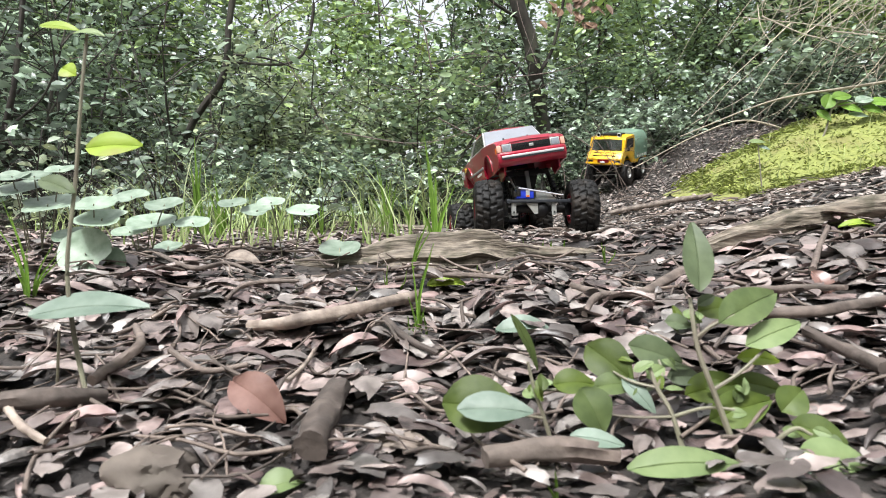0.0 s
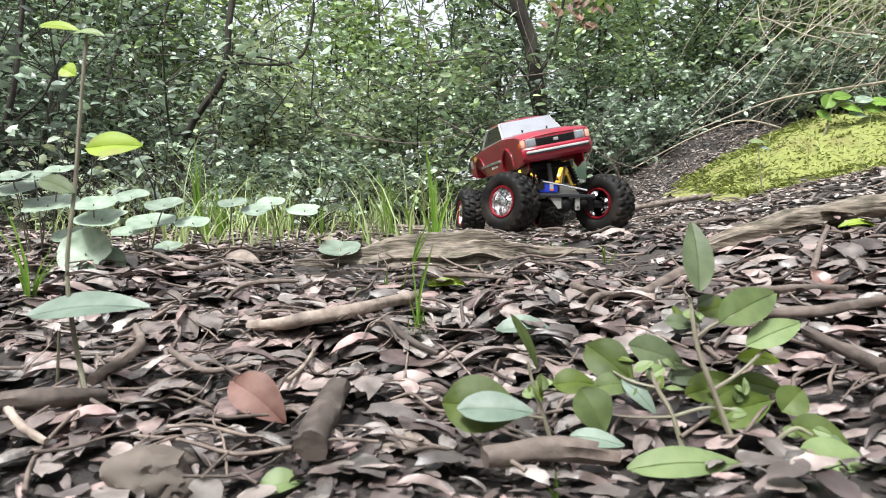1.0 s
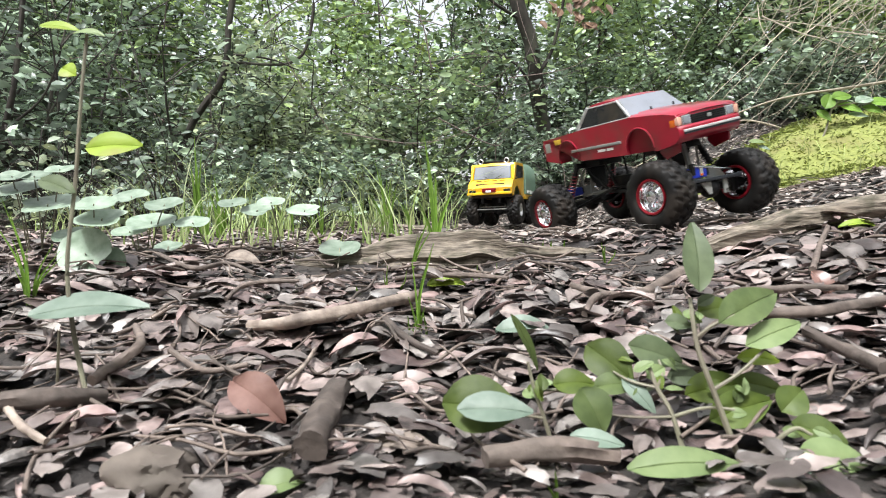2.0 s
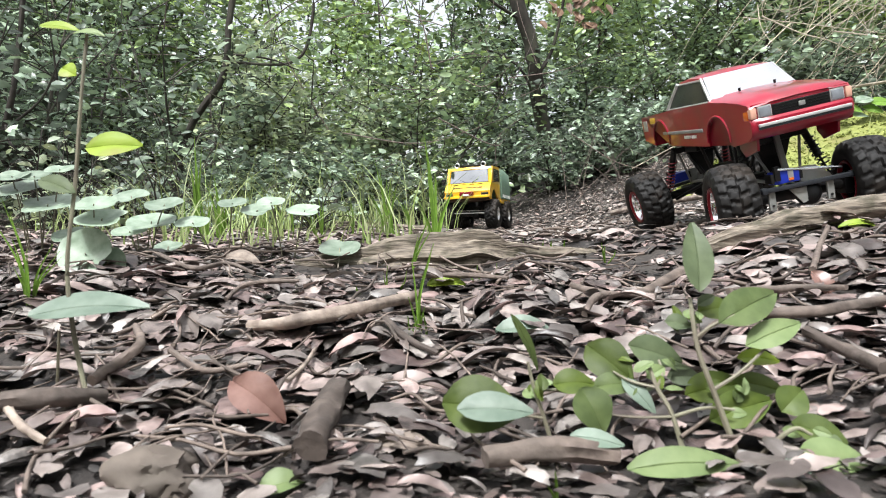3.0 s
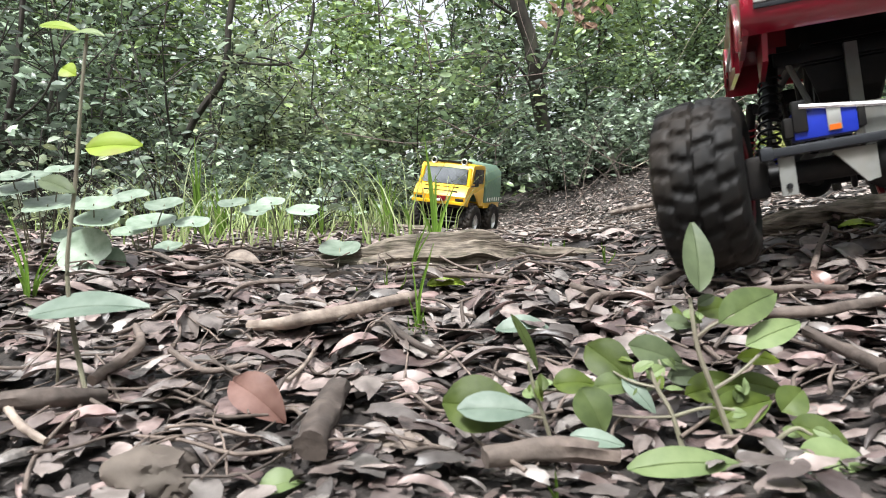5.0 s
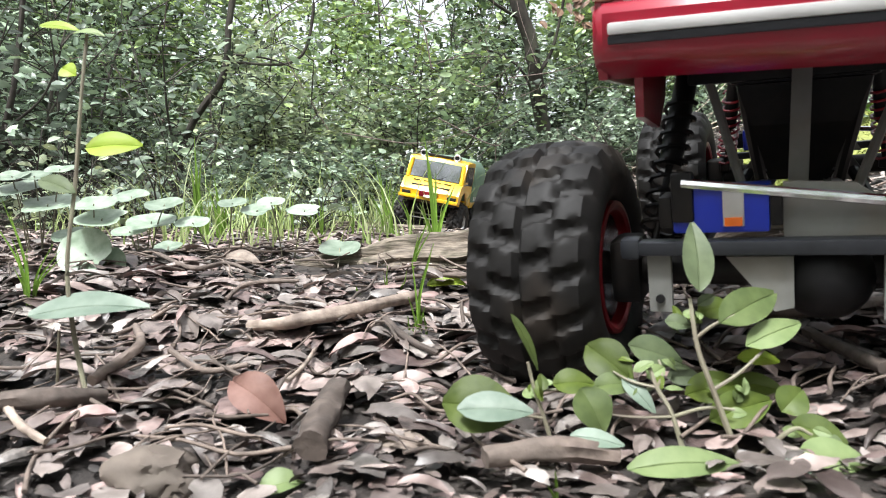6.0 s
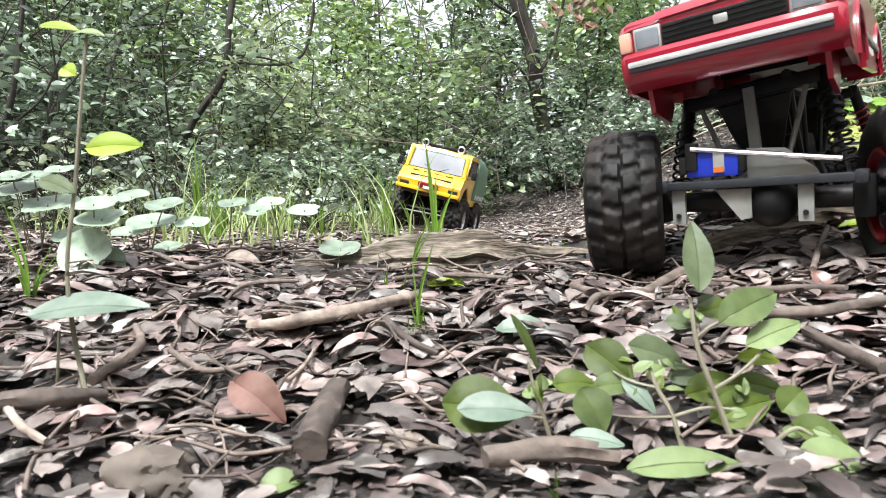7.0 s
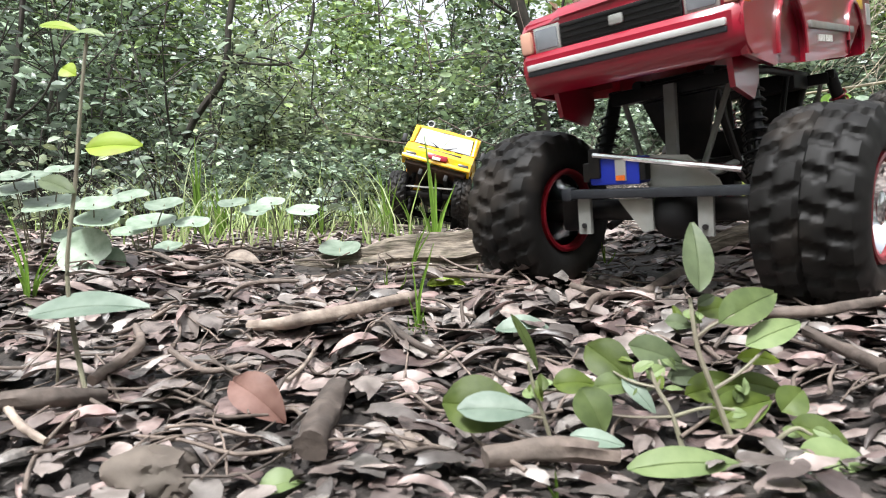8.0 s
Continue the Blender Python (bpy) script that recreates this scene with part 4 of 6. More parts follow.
def build_utility_truck():
    truck = tagged(empty("model_utility_truck"), "yellow model cab-over truck with green canvas load cover", "model truck")
    bm = bmesh.new()
    HW = 0.085
    # cab: lower box with raked nose, upper glass house
    for s in (-1, 1):
        side = [(0.145, 0.112), (0.150, 0.135), (0.132, 0.160), (0.116, 0.168), (0.100, 0.222), (0.092, 0.228), (0.005, 0.230), (-0.004, 0.222), (-0.006, 0.105)] + arch(0.075, 0.095, 0.05, 0.105)[::-1]
        slab(bm, side, s * HW, s * (HW - 0.006))
    bmesh.ops.recalc_face_normals(bm, faces=bm.faces)
    rows = []
    for x, z, w in ((0.145, 0.112, 1), (0.151, 0.135, 1), (0.133, 0.160, 1), (0.117, 0.168, 0.98)):
        rows.append([(x + dx, y * HW * w, z) for y, dx in ((-1, -0.004), (-0.85, 0), (-0.4, 0.002), (0, 0.003), (0.4, 0.002), (0.85, 0), (1, -0.004))])
    loft(bm, rows)
    rows = []
    for x, z in ((0.103, 0.2165), (0.098, 0.226), (0.05, 0.232), (0.0, 0.231), (-0.005, 0.222)):
        rows.append([(x, y * HW, z + dz) for y, dz in ((-1, -0.006), (-0.9, 0), (0, 0.003), (0.9, 0), (1, -0.006))])
    loft(bm, rows)
    cab = part("cab", bm, YELLOW, truck, "yellow cab with rounded roof")
    ws = quad_panel("windscreen", [(0.1155, -0.072, 0.1695), (0.1155, 0.072, 0.1695), (0.1045, 0.068, 0.2155), (0.1045, -0.068, 0.2155)], 0.002, CAB_GLASS, cab, "shiny tinted windscreen")
    for s in (-1, 1):
        bm = bmesh.new()
        tube(bm, [(0.117, s * 0.079, 0.166), (0.103, s * 0.076, 0.219)], 0.006, 8)
        part("pillar", bm, YELLOW, cab)
        quad_panel("side_window", [(0.098, s * (HW + 0.001), 0.175), (0.012, s * (HW + 0.001), 0.175), (0.012, s * (HW + 0.001), 0.218), (0.086, s * (HW + 0.001), 0.218)], 0.0015, WINDOW, cab, "dark side window")
        bm = bmesh.new()
        box(bm, (0.108, s * 0.102, 0.178), (0.006, 0.012, 0.022), 0.002)
        tube(bm, [(0.108, s * 0.100, 0.170), (0.108, s * 0.086, 0.166)], 0.002, 6)
        part("mirror", bm, BLACK, cab, "black wing mirror")
        bm = bmesh.new()
        box(bm, (0.1495, s * 0.066, 0.124), (0.004, 0.026, 0.009), 0.002)
        part("headlight", bm, GRILLE, cab, "dark headlight recess")
        bm = bmesh.new()
        lathe(bm, [(0.0001, 0), (0.009, 0), (0.009, 0.012), (0.0001, 0.012)], 16)
        bmesh.ops.transform(bm, matrix=pose(0.092, s * 0.050, 0.237, 0, 0, 90), verts=bm.verts)
        lp = part("roof_lamp", bm, BLACK, cab, "round black roof lamp")
        bm = bmesh.new()
        pts = [(0.094, s * 0.050 + 0.0085 * math.cos(a * math.pi / 8), 0.237 + 0.0085 * math.sin(a * math.pi / 8)) for a in range(17)]
        tube(bm, pts, 0.0022, 6)
        part("lamp_ring", bm, SILVER, lp)
    bm = bmesh.new()
    box(bm, (0.045, 0, 0.236), (0.07, 0.09, 0.006), 0.002)
    part("roof_hatch", bm, BLACK, cab, "black roof hatch")
    bm = bmesh.new()
    for k in range(7):
        box(bm, (0.1058, -0.026 + 0.0088 * k, 0.2120), (0.0016, 0.0062, 0.0040))
    part("lettering_bars", bm, WHITE, cab, "small white lettering bars on the windscreen")
    bm = bmesh.new()
    for k in range(4):
        box(bm, (0.1345, -0.045 + 0.03 * k, 0.1615), (0.003, 0.02, 0.002), 0.0006)
    part("hood_grip", bm, BLACK, cab)
    bm = bmesh.new()
    box(bm, (0.1525, 0, 0.1145), (0.010, 0.172, 0.010), 0.003)
    part("front_bumper", bm, YELLOW, cab)
    bm = bmesh.new()
    box(bm, (0.1425, 0, 0.1475), (0.004, 0.11, 0.006), 0.001, pose(0, 0, 0))
    part("air_slot", bm, GRILLE, cab, "dark air slot")
    for s in (-1, 1):
        bm = bmesh.new()
        tube(bm, [(0.1185, s * 0.01, 0.169), (0.112, s * 0.045, 0.187)], 0.0009, 5)
        part("wiper", bm, BLACK, ws)
    bm = bmesh.new()
    box(bm, (0.155, 0, 0.126), (0.014, 0.052, 0.015), 0.003)
    w = part("winch", bm, RIM_RED, cab, "dark red winch")
    bm = bmesh.new()
    box(bm, (0.163, 0, 0.121), (0.004, 0.020, 0.007), 0.001)
    part("fairlead", bm, WHITE, w)
    bm = bmesh.new()
    box(bm, (0.07, 0, 0.106), (0.14, 0.15, 0.010), 0.002)
    part("underside", bm, BROWN, cab, "muddy brown underside")
    # load bed with canvas cover
    bm = bmesh.new()
    rows = []
    for x in (-0.012, -0.016, -0.06, -0.11, -0.155, -0.16):
        k = 0.94 if x in (-0.012, -0.16) else 1.0
        sag = 0.004 * math.sin((x + 0.016) / 0.144 * math.pi * 3)
        rows.append([(x, y * 0.09 * k, 0.115 + (z - 0.115) * k + (sag if z > 0.2 else 0)) for y, z in ((-1, 0.115), (-1.0, 0.17), (-0.96, 0.215), (-0.75, 0.236), (0, 0.243), (0.75, 0.236), (0.96, 0.215), (1.0, 0.17), (1, 0.115))])
    rw = loft(bm, rows)
    for r in (rw[0], rw[-1]):
        bm.faces.new(r)
    bmesh.ops.recalc_face_normals(bm, faces=bm.faces)
    tp = part("canvas_cover", bm, TARP, truck, "dull green canvas load cover")
    bm = bmesh.new()
    box(bm, (-0.086, 0, 0.106), (0.15, 0.172, 0.018), 0.002)
    bed = part("load_bed", bm, YELLOW, truck, "yellow drop-side load bed")
    for s in (-1, 1):
        for k in range(6):
            bm = bmesh.new()
            box(bm, (-0.03 - 0.022 * k, s * 0.091, 0.125), (0.005, 0.002, 0.012))
            part("tie_strap", bm, WHITE, tp)
    # frame, axles
    bm = bmesh.new()
    for s in (-1, 1):
        box(bm, (-0.01, s * 0.032, 0.088), (0.30, 0.010, 0.016), 0.002)
    box(bm, (0.0, 0, 0.085), (0.12, 0.05, 0.03), 0.004)
    part("chassis", bm, BLACK, truck, "black chassis rails")
    axles = []
    for e, nm in ((1, "front_axle"), (-1, "rear_axle")):
        bm = bmesh.new()
        tube(bm, [(0, -0.075, 0), (0, 0.075, 0)], 0.009, 12)
        bmesh.ops.create_uvsphere(bm, u_segments=16, v_segments=10, radius=0.019, matrix=pose(0, 0.015, 0))
        ax = part(nm, bm, BLACK, truck)
        ax.matrix_basis = pose(e * 0.085, 0, 0.055)
        axles.append(ax)
        for k, zz in ((1, 0.012), (2, 0.002)):
            bm = bmesh.new()
            tube(bm, [(e * 0.022 * k, -0.075, zz), (e * 0.022 * k, 0.075, zz)], 0.0019, 8)
            part("steering_rod", bm, PLATE, ax, "grey steering rod")
        for s in (-1, 1):
            coil_shock(ax, (0, s * 0.045, 0.05), (0, s * 0.055, 0.005), BLACK)
    wheels = [(wheel("wheel", truck, 0.11, 0.045, SILVER, BLACK, 14), sx, sy) for sx, sy in ((1, -1), (1, 1), (-1, -1), (-1, 1))]
    return truck, cab, wheels, axles


pickup, pickup_body, pickup_wheels, pickup_axles = build_pickup()
utility, utility_cab, utility_wheels, utility_axles = build_utility_truck()


# ---------- sticks, roots, stones ----------
def stick(name, label, pts, radii, material, category):
    """A crooked stick; pts: x, y and the height of its axis over the ground."""
    line = bend([on_land(x, y, h + (-0.006 if category == "root" else -0.002 if category != "twig" else 0.0125)) for x, y, h in pts], 6)
    n = len(line)
    rad = [float(np.interp(k / (n - 1), np.linspace(0, 1, len(radii)), radii)) for k in range(n)]
    bm = bmesh.new()
    for k in range(1, n - 1):
        line[k] = line[k] + Vector((0, 0, 1)) * rad[k] * 0.35 * noise.noise(line[k] * 30)
    big = max(radii) > 0.012
    tube(bm, line, rad, 30 if big else 16, 0.45 if big else 0.34, 9 if big else 85)
    return tagged(part(name, bm, material, crease=60), label, category)


def stone(label, x, y, rx, rz):
    bm = bmesh.new()
    bmesh.ops.create_icosphere(bm, subdivisions=4, radius=1)
    for v in bm.verts:
        k = 1 + 0.35 * noise.noise(v.co * 1.3) + 0.16 * noise.cell(v.co * 1.4) + 0.08 * noise.noise(v.co * 7)
        v.co = Vector((v.co.x * rx * k, v.co.y * rx * 0.8 * k, v.co.z * rz * k))
    ob = tagged(part("stone", bm, STONE), label, "stone")
    ob.matrix_basis = Matrix.Translation(on_land(x, y, rz * 0.35))


# ---------- single plants ----------
def oval_leaf(length, width, curl=0.08, fold=0.14, heart=False):
    """An oval leaf along x with a midrib groove, its edges bowed."""
    bm = bmesh.new()
    n, w = 9, (-1, -0.6, -0.06, 0, 0.06, 0.6, 1)
    rows = []
    for i in range(n + 1):
        s = i / n
        half = width / 2 * math.sin(math.pi * (0.02 + 0.96 * s ** (0.8 if not heart else 0.6))) ** 0.8
        z = curl * length * math.sin(math.pi * s) - curl * 0.5 * length * s * s
        rows.append([bm.verts.new(((s - 0.5) * length, half * k, z + fold * width * abs(k) ** 1.3 * 0.5 - (0.0 if abs(k) > 0.01 else 0.012 * length))) for k in w])
    for a, b in zip(rows, rows[1:]):
        for k in range(len(w) - 1):
            bm.faces.new((a[k], b[k], b[k + 1], a[k + 1]))
    return bm


def leaf_matrix(centre, angle, tilt, yaw):
    """Lies across the view at that angle, its face leaning tilt degrees back from upright."""
    return Matrix.Translation(centre) @ pose(0, 0, 0, 0, 0, yaw) @ pose(0, 0, 0, 90 - tilt, 0, 0) @ pose(0, 0, 0, 0, 0, angle)


def leaf_on(plant, centre, length, width, angle, tilt, yaw, material, label=""):
    # widths are seen foreshortened by the tilt
    ob = part("leaf", oval_leaf(length, width / max(0.6, math.cos(radians(tilt) * 0.7)), 0.06 if length > 0.02 else 0.1), material, plant, label)
    ob.matrix_basis = leaf_matrix(centre, angle, tilt, yaw)


def single_leaf(name, label, centre, length, width, angle, tilt, yaw, material):
    ob = part(name, oval_leaf(length, width / max(0.6, math.cos(radians(tilt) * 0.7)), 0.16, 0.3), material)
    ob.matrix_basis = leaf_matrix(centre, angle, tilt, yaw)
    tagged(ob, label, "leaf")


def stem_on(plant, pts, r):
    bm = bmesh.new()
    line = bend(pts, 6)
    n = len(line)
    tube(bm, line, [r * (1.25 - 0.5 * k / n) for k in range(n)], 7, 0.2)
    part("stem", bm, STEM, plant)


def round_leaf(plant, centre, r, tilt, turn):
    """A heart-shaped leaf, slightly dished."""
    bm = bmesh.new()
    mid = bm.verts.new((0, 0, -0.1 * r))
    rings = []
    for q in (0.45, 0.8, 1.0):
        ring = []
        for k in range(22):
            a = 2 * math.pi * k / 22
            rr = r * q * (1 - 0.28 * math.exp(-((a - math.pi) / 0.35) ** 2) + 0.10 * math.exp(-(min(a, 2 * math.pi - a) / 0.3) ** 2))
            ring.append(bm.verts.new((rr * math.cos(a), rr * math.sin(a), -0.1 * r + 0.16 * r * q * q + 0.04 * r * math.sin(3 * a + turn) * q)))
        rings.append(ring)
    for k in range(22):
        j = (k + 1) % 22
        bm.faces.new((mid, rings[0][k], rings[0][j]))
        for a, b in zip(rings, rings[1:]):
            bm.faces.new((a[k], b[k], b[j], a[j]))
    ob = part("leaf", bm, ROUND_LEAF, plant)
    ob.matrix_basis = Matrix.Translation(centre) @ pose(0, 0, 0, 90 - tilt, 0, 0) @ pose(0, 0, 0, 0, 0, turn)


def blade(plant, pts, width):
    """A few narrow folded blades from one foot, bowing apart."""
    rnd = random.Random(int(abs(pts[0][0]) * 1e5) + int(width * 1e6))
    top = pts[-1][2] - pts[0][2]
    for i in range(3 if width > 0.004 else 2):
        w0 = min(width * 0.42, 0.0065) * rnd.uniform(0.7, 1.1)
        side, reach = (rnd.uniform(-0.22, 0.22) * top if i else 0.0), (rnd.uniform(0.55, 0.95) if i else 1.0)
        bm = bmesh.new()
        x0, y0, z0 = pts[0]
        line = bend([Vector((x0 + (x - x0) * reach + side * ((z - z0) / top) ** 1.7, y, z0 + (z - z0) * reach)) for x, y, z in pts], 6)
        n = len(line)
        rows = []
        for k, q in enumerate(line):
            w = w0 / 2 * (0.75 + 0.25 * math.sin(math.pi * k / (n - 1))) * (1 - (k / (n - 1)) ** 2.6) + 0.0002
            rows.append([(q.x - w, q.y - 0.1 * w, q.z), (q.x, q.y + 0.5 * w, q.z), (q.x + w, q.y - 0.1 * w, q.z)])
        loft(bm, rows)
        part("blade", bm, GRASS, plant)


stick("stick", "pale bare stick lying on the leaf litter", [(-0.129, 0.430, 0.002), (-0.096, 0.420, 0.003), (-0.062, 0.434, 0.003), (-0.019, 0.488, 0.002)], [0.0030, 0.0044, 0.0045, 0.0038], PALE_TWIG, "twig")
stick("stick", "dark twig lying on the leaf litter", [(0.104, 0.530, 0.002), (0.133, 0.510, 0.002), (0.162, 0.494, 0.002)], [0.0028, 0.0033, 0.0026], TWIG, "twig")
stick("stick", "crooked grey twig on the leaf litter", [(0.091, 0.418, 0.001), (0.108, 0.450, 0.002), (0.153, 0.510, 0.002), (0.210, 0.566, 0.003)], [0.0022, 0.0027, 0.0038, 0.0049], TWIG, "twig")
stick("stick", "thick brown stick half under the leaves", [(-0.198, 0.290, 0.003), (-0.179, 0.296, 0.003), (-0.166, 0.318, 0.002)], [0.0043, 0.0044, 0.0036], TWIG, "twig")
stick("broken_branch", "short dark broken branch on the litter", [(-0.053, 0.260, 0.004), (-0.053, 0.286, 0.004), (-0.052, 0.320, 0.004)], [0.0068, 0.0070, 0.0061], TWIG, "twig")
stick("stick", "dark twig beside the seedling", [(0.194, 0.348, 0.002), (0.202, 0.324, 0.002), (0.195, 0.286, 0.002)], [0.0027, 0.0031, 0.0030], TWIG, "twig")
stick("stick", "dark damp stick half sunk in the litter", [(0.016, 0.248, 0.002), (0.044, 0.258, 0.003), (0.070, 0.262, 0.003)], [0.0037, 0.0049, 0.0046], TWIG, "twig")
stick("stick", "thin curved stick on the litter", [(-0.182, 0.336, 0.002), (-0.177, 0.358, 0.002), (-0.175, 0.376, 0.002), (-0.210, 0.444, 0.001)], [0.0029, 0.0031, 0.0026, 0.0023], TWIG, "twig")
stick("stick", "grey thin stick on the litter", [(-0.037, 0.414, 0.001), (-0.020, 0.388, 0.001), (-0.003, 0.376, 0.001)], [0.0022, 0.0022, 0.0016], TWIG, "twig")
stick("stick", "thin pale twig on the litter", [(-0.081, 0.338, 0.001), (-0.078, 0.362, 0.001), (-0.078, 0.398, 0.001)], [0.0012, 0.0013, 0.0010], PALE_TWIG, "twig")
stick("stick", "dark stick across the litter", [(-0.040, 0.546, 0.001), (0.008, 0.556, 0.001), (0.053, 0.528, 0.001)], [0.0019, 0.0022, 0.0016], TWIG, "twig")
stick("stick", "dark stick across the litter", [(0.178, 0.374, 0.002), (0.212, 0.366, 0.002), (0.265, 0.388, 0.002)], [0.0026, 0.0032, 0.0027], TWIG, "twig")
stick("stick", "dark forked twig by the root", [(-0.310, 0.708, 0.001), (-0.229, 0.594, 0.001), (-0.204, 0.612, 0.001), (-0.171, 0.590, 0.001)], [0.0025, 0.0023, 0.0021, 0.0015], TWIG, "twig")
stick("stick", "dark forked twig by the root", [(-0.166, 0.496, 0.001), (-0.157, 0.524, 0.001), (-0.117, 0.528, 0.001)], [0.0017, 0.0018, 0.0014], TWIG, "twig")
stick("stick", "grey stick on the slope", [(0.605, 2.352, 0.006), (0.755, 2.308, 0.006), (0.880, 2.126, 0.005)], [0.0092, 0.0100, 0.0083], PALE_TWIG, "twig")
stick("stick", "grey stick on the slope", [(0.449, 1.372, 0.004), (0.562, 1.418, 0.004), (0.628, 1.400, 0.004)], [0.0060, 0.0074, 0.0061], TWIG, "twig")
stick("stick", "thin pale twig among dead leaves", [(-0.195, 0.290, 0.001), (-0.179, 0.276, 0.001), (-0.165, 0.270, 0.001)], [0.0018, 0.0018, 0.0014], PALE_TWIG, "twig")
stick("stick", "short dark stick in the litter", [(0.278, 0.488, 0.002), (0.320, 0.552, 0.001), (0.352, 0.594, 0.001)], [0.0025, 0.0024, 0.0021], TWIG, "twig")
stick("stick", "short dark stick in the litter", [(0.194, 0.442, 0.001), (0.243, 0.462, 0.002), (0.261, 0.420, 0.001)], [0.0023, 0.0028, 0.0018], TWIG, "twig")
stick("stick", "curled bark strip on the litter", [(-0.159, 0.378, 0.001), (-0.129, 0.350, 0.001), (-0.105, 0.350, 0.001)], [0.0016, 0.0018, 0.0014], TWIG, "twig")
stick("root", "weathered grey-brown tree root crossing the path", [(-0.178, 0.697, -0.002), (-0.136, 0.700, 0.005), (-0.088, 0.703, 0.007), (-0.039, 0.706, 0.020), (0.004, 0.709, 0.017), (0.047, 0.712, 0.013), (0.081, 0.714, 0.008), (0.135, 0.717, 0.008), (0.179, 0.720, -0.001)], [0.0075, 0.0102, 0.0157, 0.0213, 0.0228, 0.0208, 0.0153, 0.0112, 0.0077], ROOT, "root")
stick("fallen_branch", "weathered grey branch lying on the slope", [(0.251, 0.634, 0.012), (0.296, 0.635, 0.016), (0.341, 0.636, 0.016), (0.386, 0.638, 0.013), (0.445, 0.639, 0.022)], [0.0060, 0.0098, 0.0115, 0.0110, 0.0122], ROOT, "branch")
stick("fallen_branch", "thin grey branch behind the root", [(-0.295, 1.750, 0.030), (-0.158, 1.750, 0.027), (-0.021, 1.750, 0.012)], [0.0102, 0.0136, 0.0102], ROOT, "branch")
stone("rough grey-brown stone half sunk in the litter", -0.118, 0.264, 0.017, 0.011)
seedling = tagged(empty("seedling"), "young evergreen seedling with oval green leaves in the leaf litter", "seedling")
stem_on(seedling, [(0.122, 0.263, 0.020), (0.111, 0.267, 0.052), (0.106, 0.271, 0.070), (0.105, 0.276, 0.089)], 0.0011)
stem_on(seedling, [(0.102, 0.267, 0.015), (0.096, 0.271, 0.040), (0.091, 0.276, 0.051), (0.089, 0.280, 0.059)], 0.001)
stem_on(seedling, [(0.051, 0.276, 0.011), (0.043, 0.276, 0.038), (0.039, 0.276, 0.050), (0.036, 0.276, 0.062)], 0.0009)
stem_on(seedling, [(0.111, 0.267, 0.052), (0.123, 0.269, 0.059), (0.136, 0.271, 0.070)], 0.0007)
stem_on(seedling, [(0.105, 0.272, 0.072), (0.113, 0.272, 0.078), (0.123, 0.274, 0.082)], 0.0007)
stem_on(seedling, [(0.122, 0.263, 0.020), (0.138, 0.258, 0.038), (0.145, 0.255, 0.037)], 0.0009)
stem_on(seedling, [(0.096, 0.271, 0.040), (0.109, 0.270, 0.044), (0.120, 0.267, 0.044)], 0.0007)
leaf_on(seedling, (0.107, 0.275, 0.107), 0.0315, 0.0129, 88, 20, 0, SEEDLING)
leaf_on(seedling, (0.131, 0.279, 0.085), 0.0376, 0.0146, 25, 40, 10, SEEDLING)
leaf_on(seedling, (0.140, 0.275, 0.074), 0.0298, 0.0110, 24, 40, 0, SEEDLING_PALE)
leaf_on(seedling, (0.075, 0.293, 0.059), 0.0254, 0.0178, -38, 30, -15, SEEDLING)
leaf_on(seedling, (0.097, 0.297, 0.062), 0.0258, 0.0145, -22, 35, 10, SEEDLING)
leaf_on(seedling, (0.056, 0.279, 0.052), 0.0182, 0.0112, 2, 45, 0, SEEDLING)
leaf_on(seedling, (0.062, 0.270, 0.043), 0.0200, 0.0169, -70, 25, 10, SEEDLING)
leaf_on(seedling, (0.016, 0.270, 0.044), 0.0329, 0.0235, -8, 40, 0, SEEDLING)
leaf_on(seedling, (0.021, 0.261, 0.045), 0.0306, 0.0127, -2, 55, 0, BLUE_LEAF)
leaf_on(seedling, (0.101, 0.279, 0.078), 0.0112, 0.0073, -10, 40, 0, SEEDLING)
leaf_on(seedling, (0.119, 0.284, 0.049), 0.0284, 0.0138, 12, 40, 0, SEEDLING)
leaf_on(seedling, (0.126, 0.275, 0.042), 0.0298, 0.0148, 18, 35, 0, SEEDLING)
leaf_on(seedling, (0.107, 0.288, 0.053), 0.0155, 0.0090, 0, 40, 0, SEEDLING)
leaf_on(seedling, (0.145, 0.270, 0.047), 0.0155, 0.0127, 40, 35, 0, SEEDLING)
leaf_on(seedling, (0.143, 0.293, 0.048), 0.0216, 0.0102, -15, 45, 0, SEEDLING)
leaf_on(seedling, (0.149, 0.257, 0.037), 0.0212, 0.0121, -25, 40, 0, SEEDLING)
leaf_on(seedling, (0.149, 0.248, 0.030), 0.0259, 0.0129, -8, 45, 0, SEEDLING_PALE)
leaf_on(seedling, (0.092, 0.248, 0.027), 0.0442, 0.0112, 4, 55, 0, SEEDLING_PALE)
leaf_on(seedling, (0.035, 0.279, 0.070), 0.0267, 0.0058, -72, 20, 40, SEEDLING)
leaf_on(seedling, (0.121, 0.288, 0.083), 0.0175, 0.0110, 8, 40, 0, SEEDLING)
leaf_on(seedling, (0.075, 0.284, 0.050), 0.0197, 0.0099, 5, 45, 0, SEEDLING)
leaf_on(seedling, (0.140, 0.288, 0.061), 0.0188, 0.0075, -5, 40, 0, YELLOW_LEAF)
leaf_on(seedling, (0.062, 0.261, 0.033), 0.0216, 0.0073, -12, 50, 0, BLUE_LEAF)
leaf_on(seedling, (0.093, 0.284, 0.056), 0.0099, 0.0074, 30, 30, 0, SEEDLING_PALE)
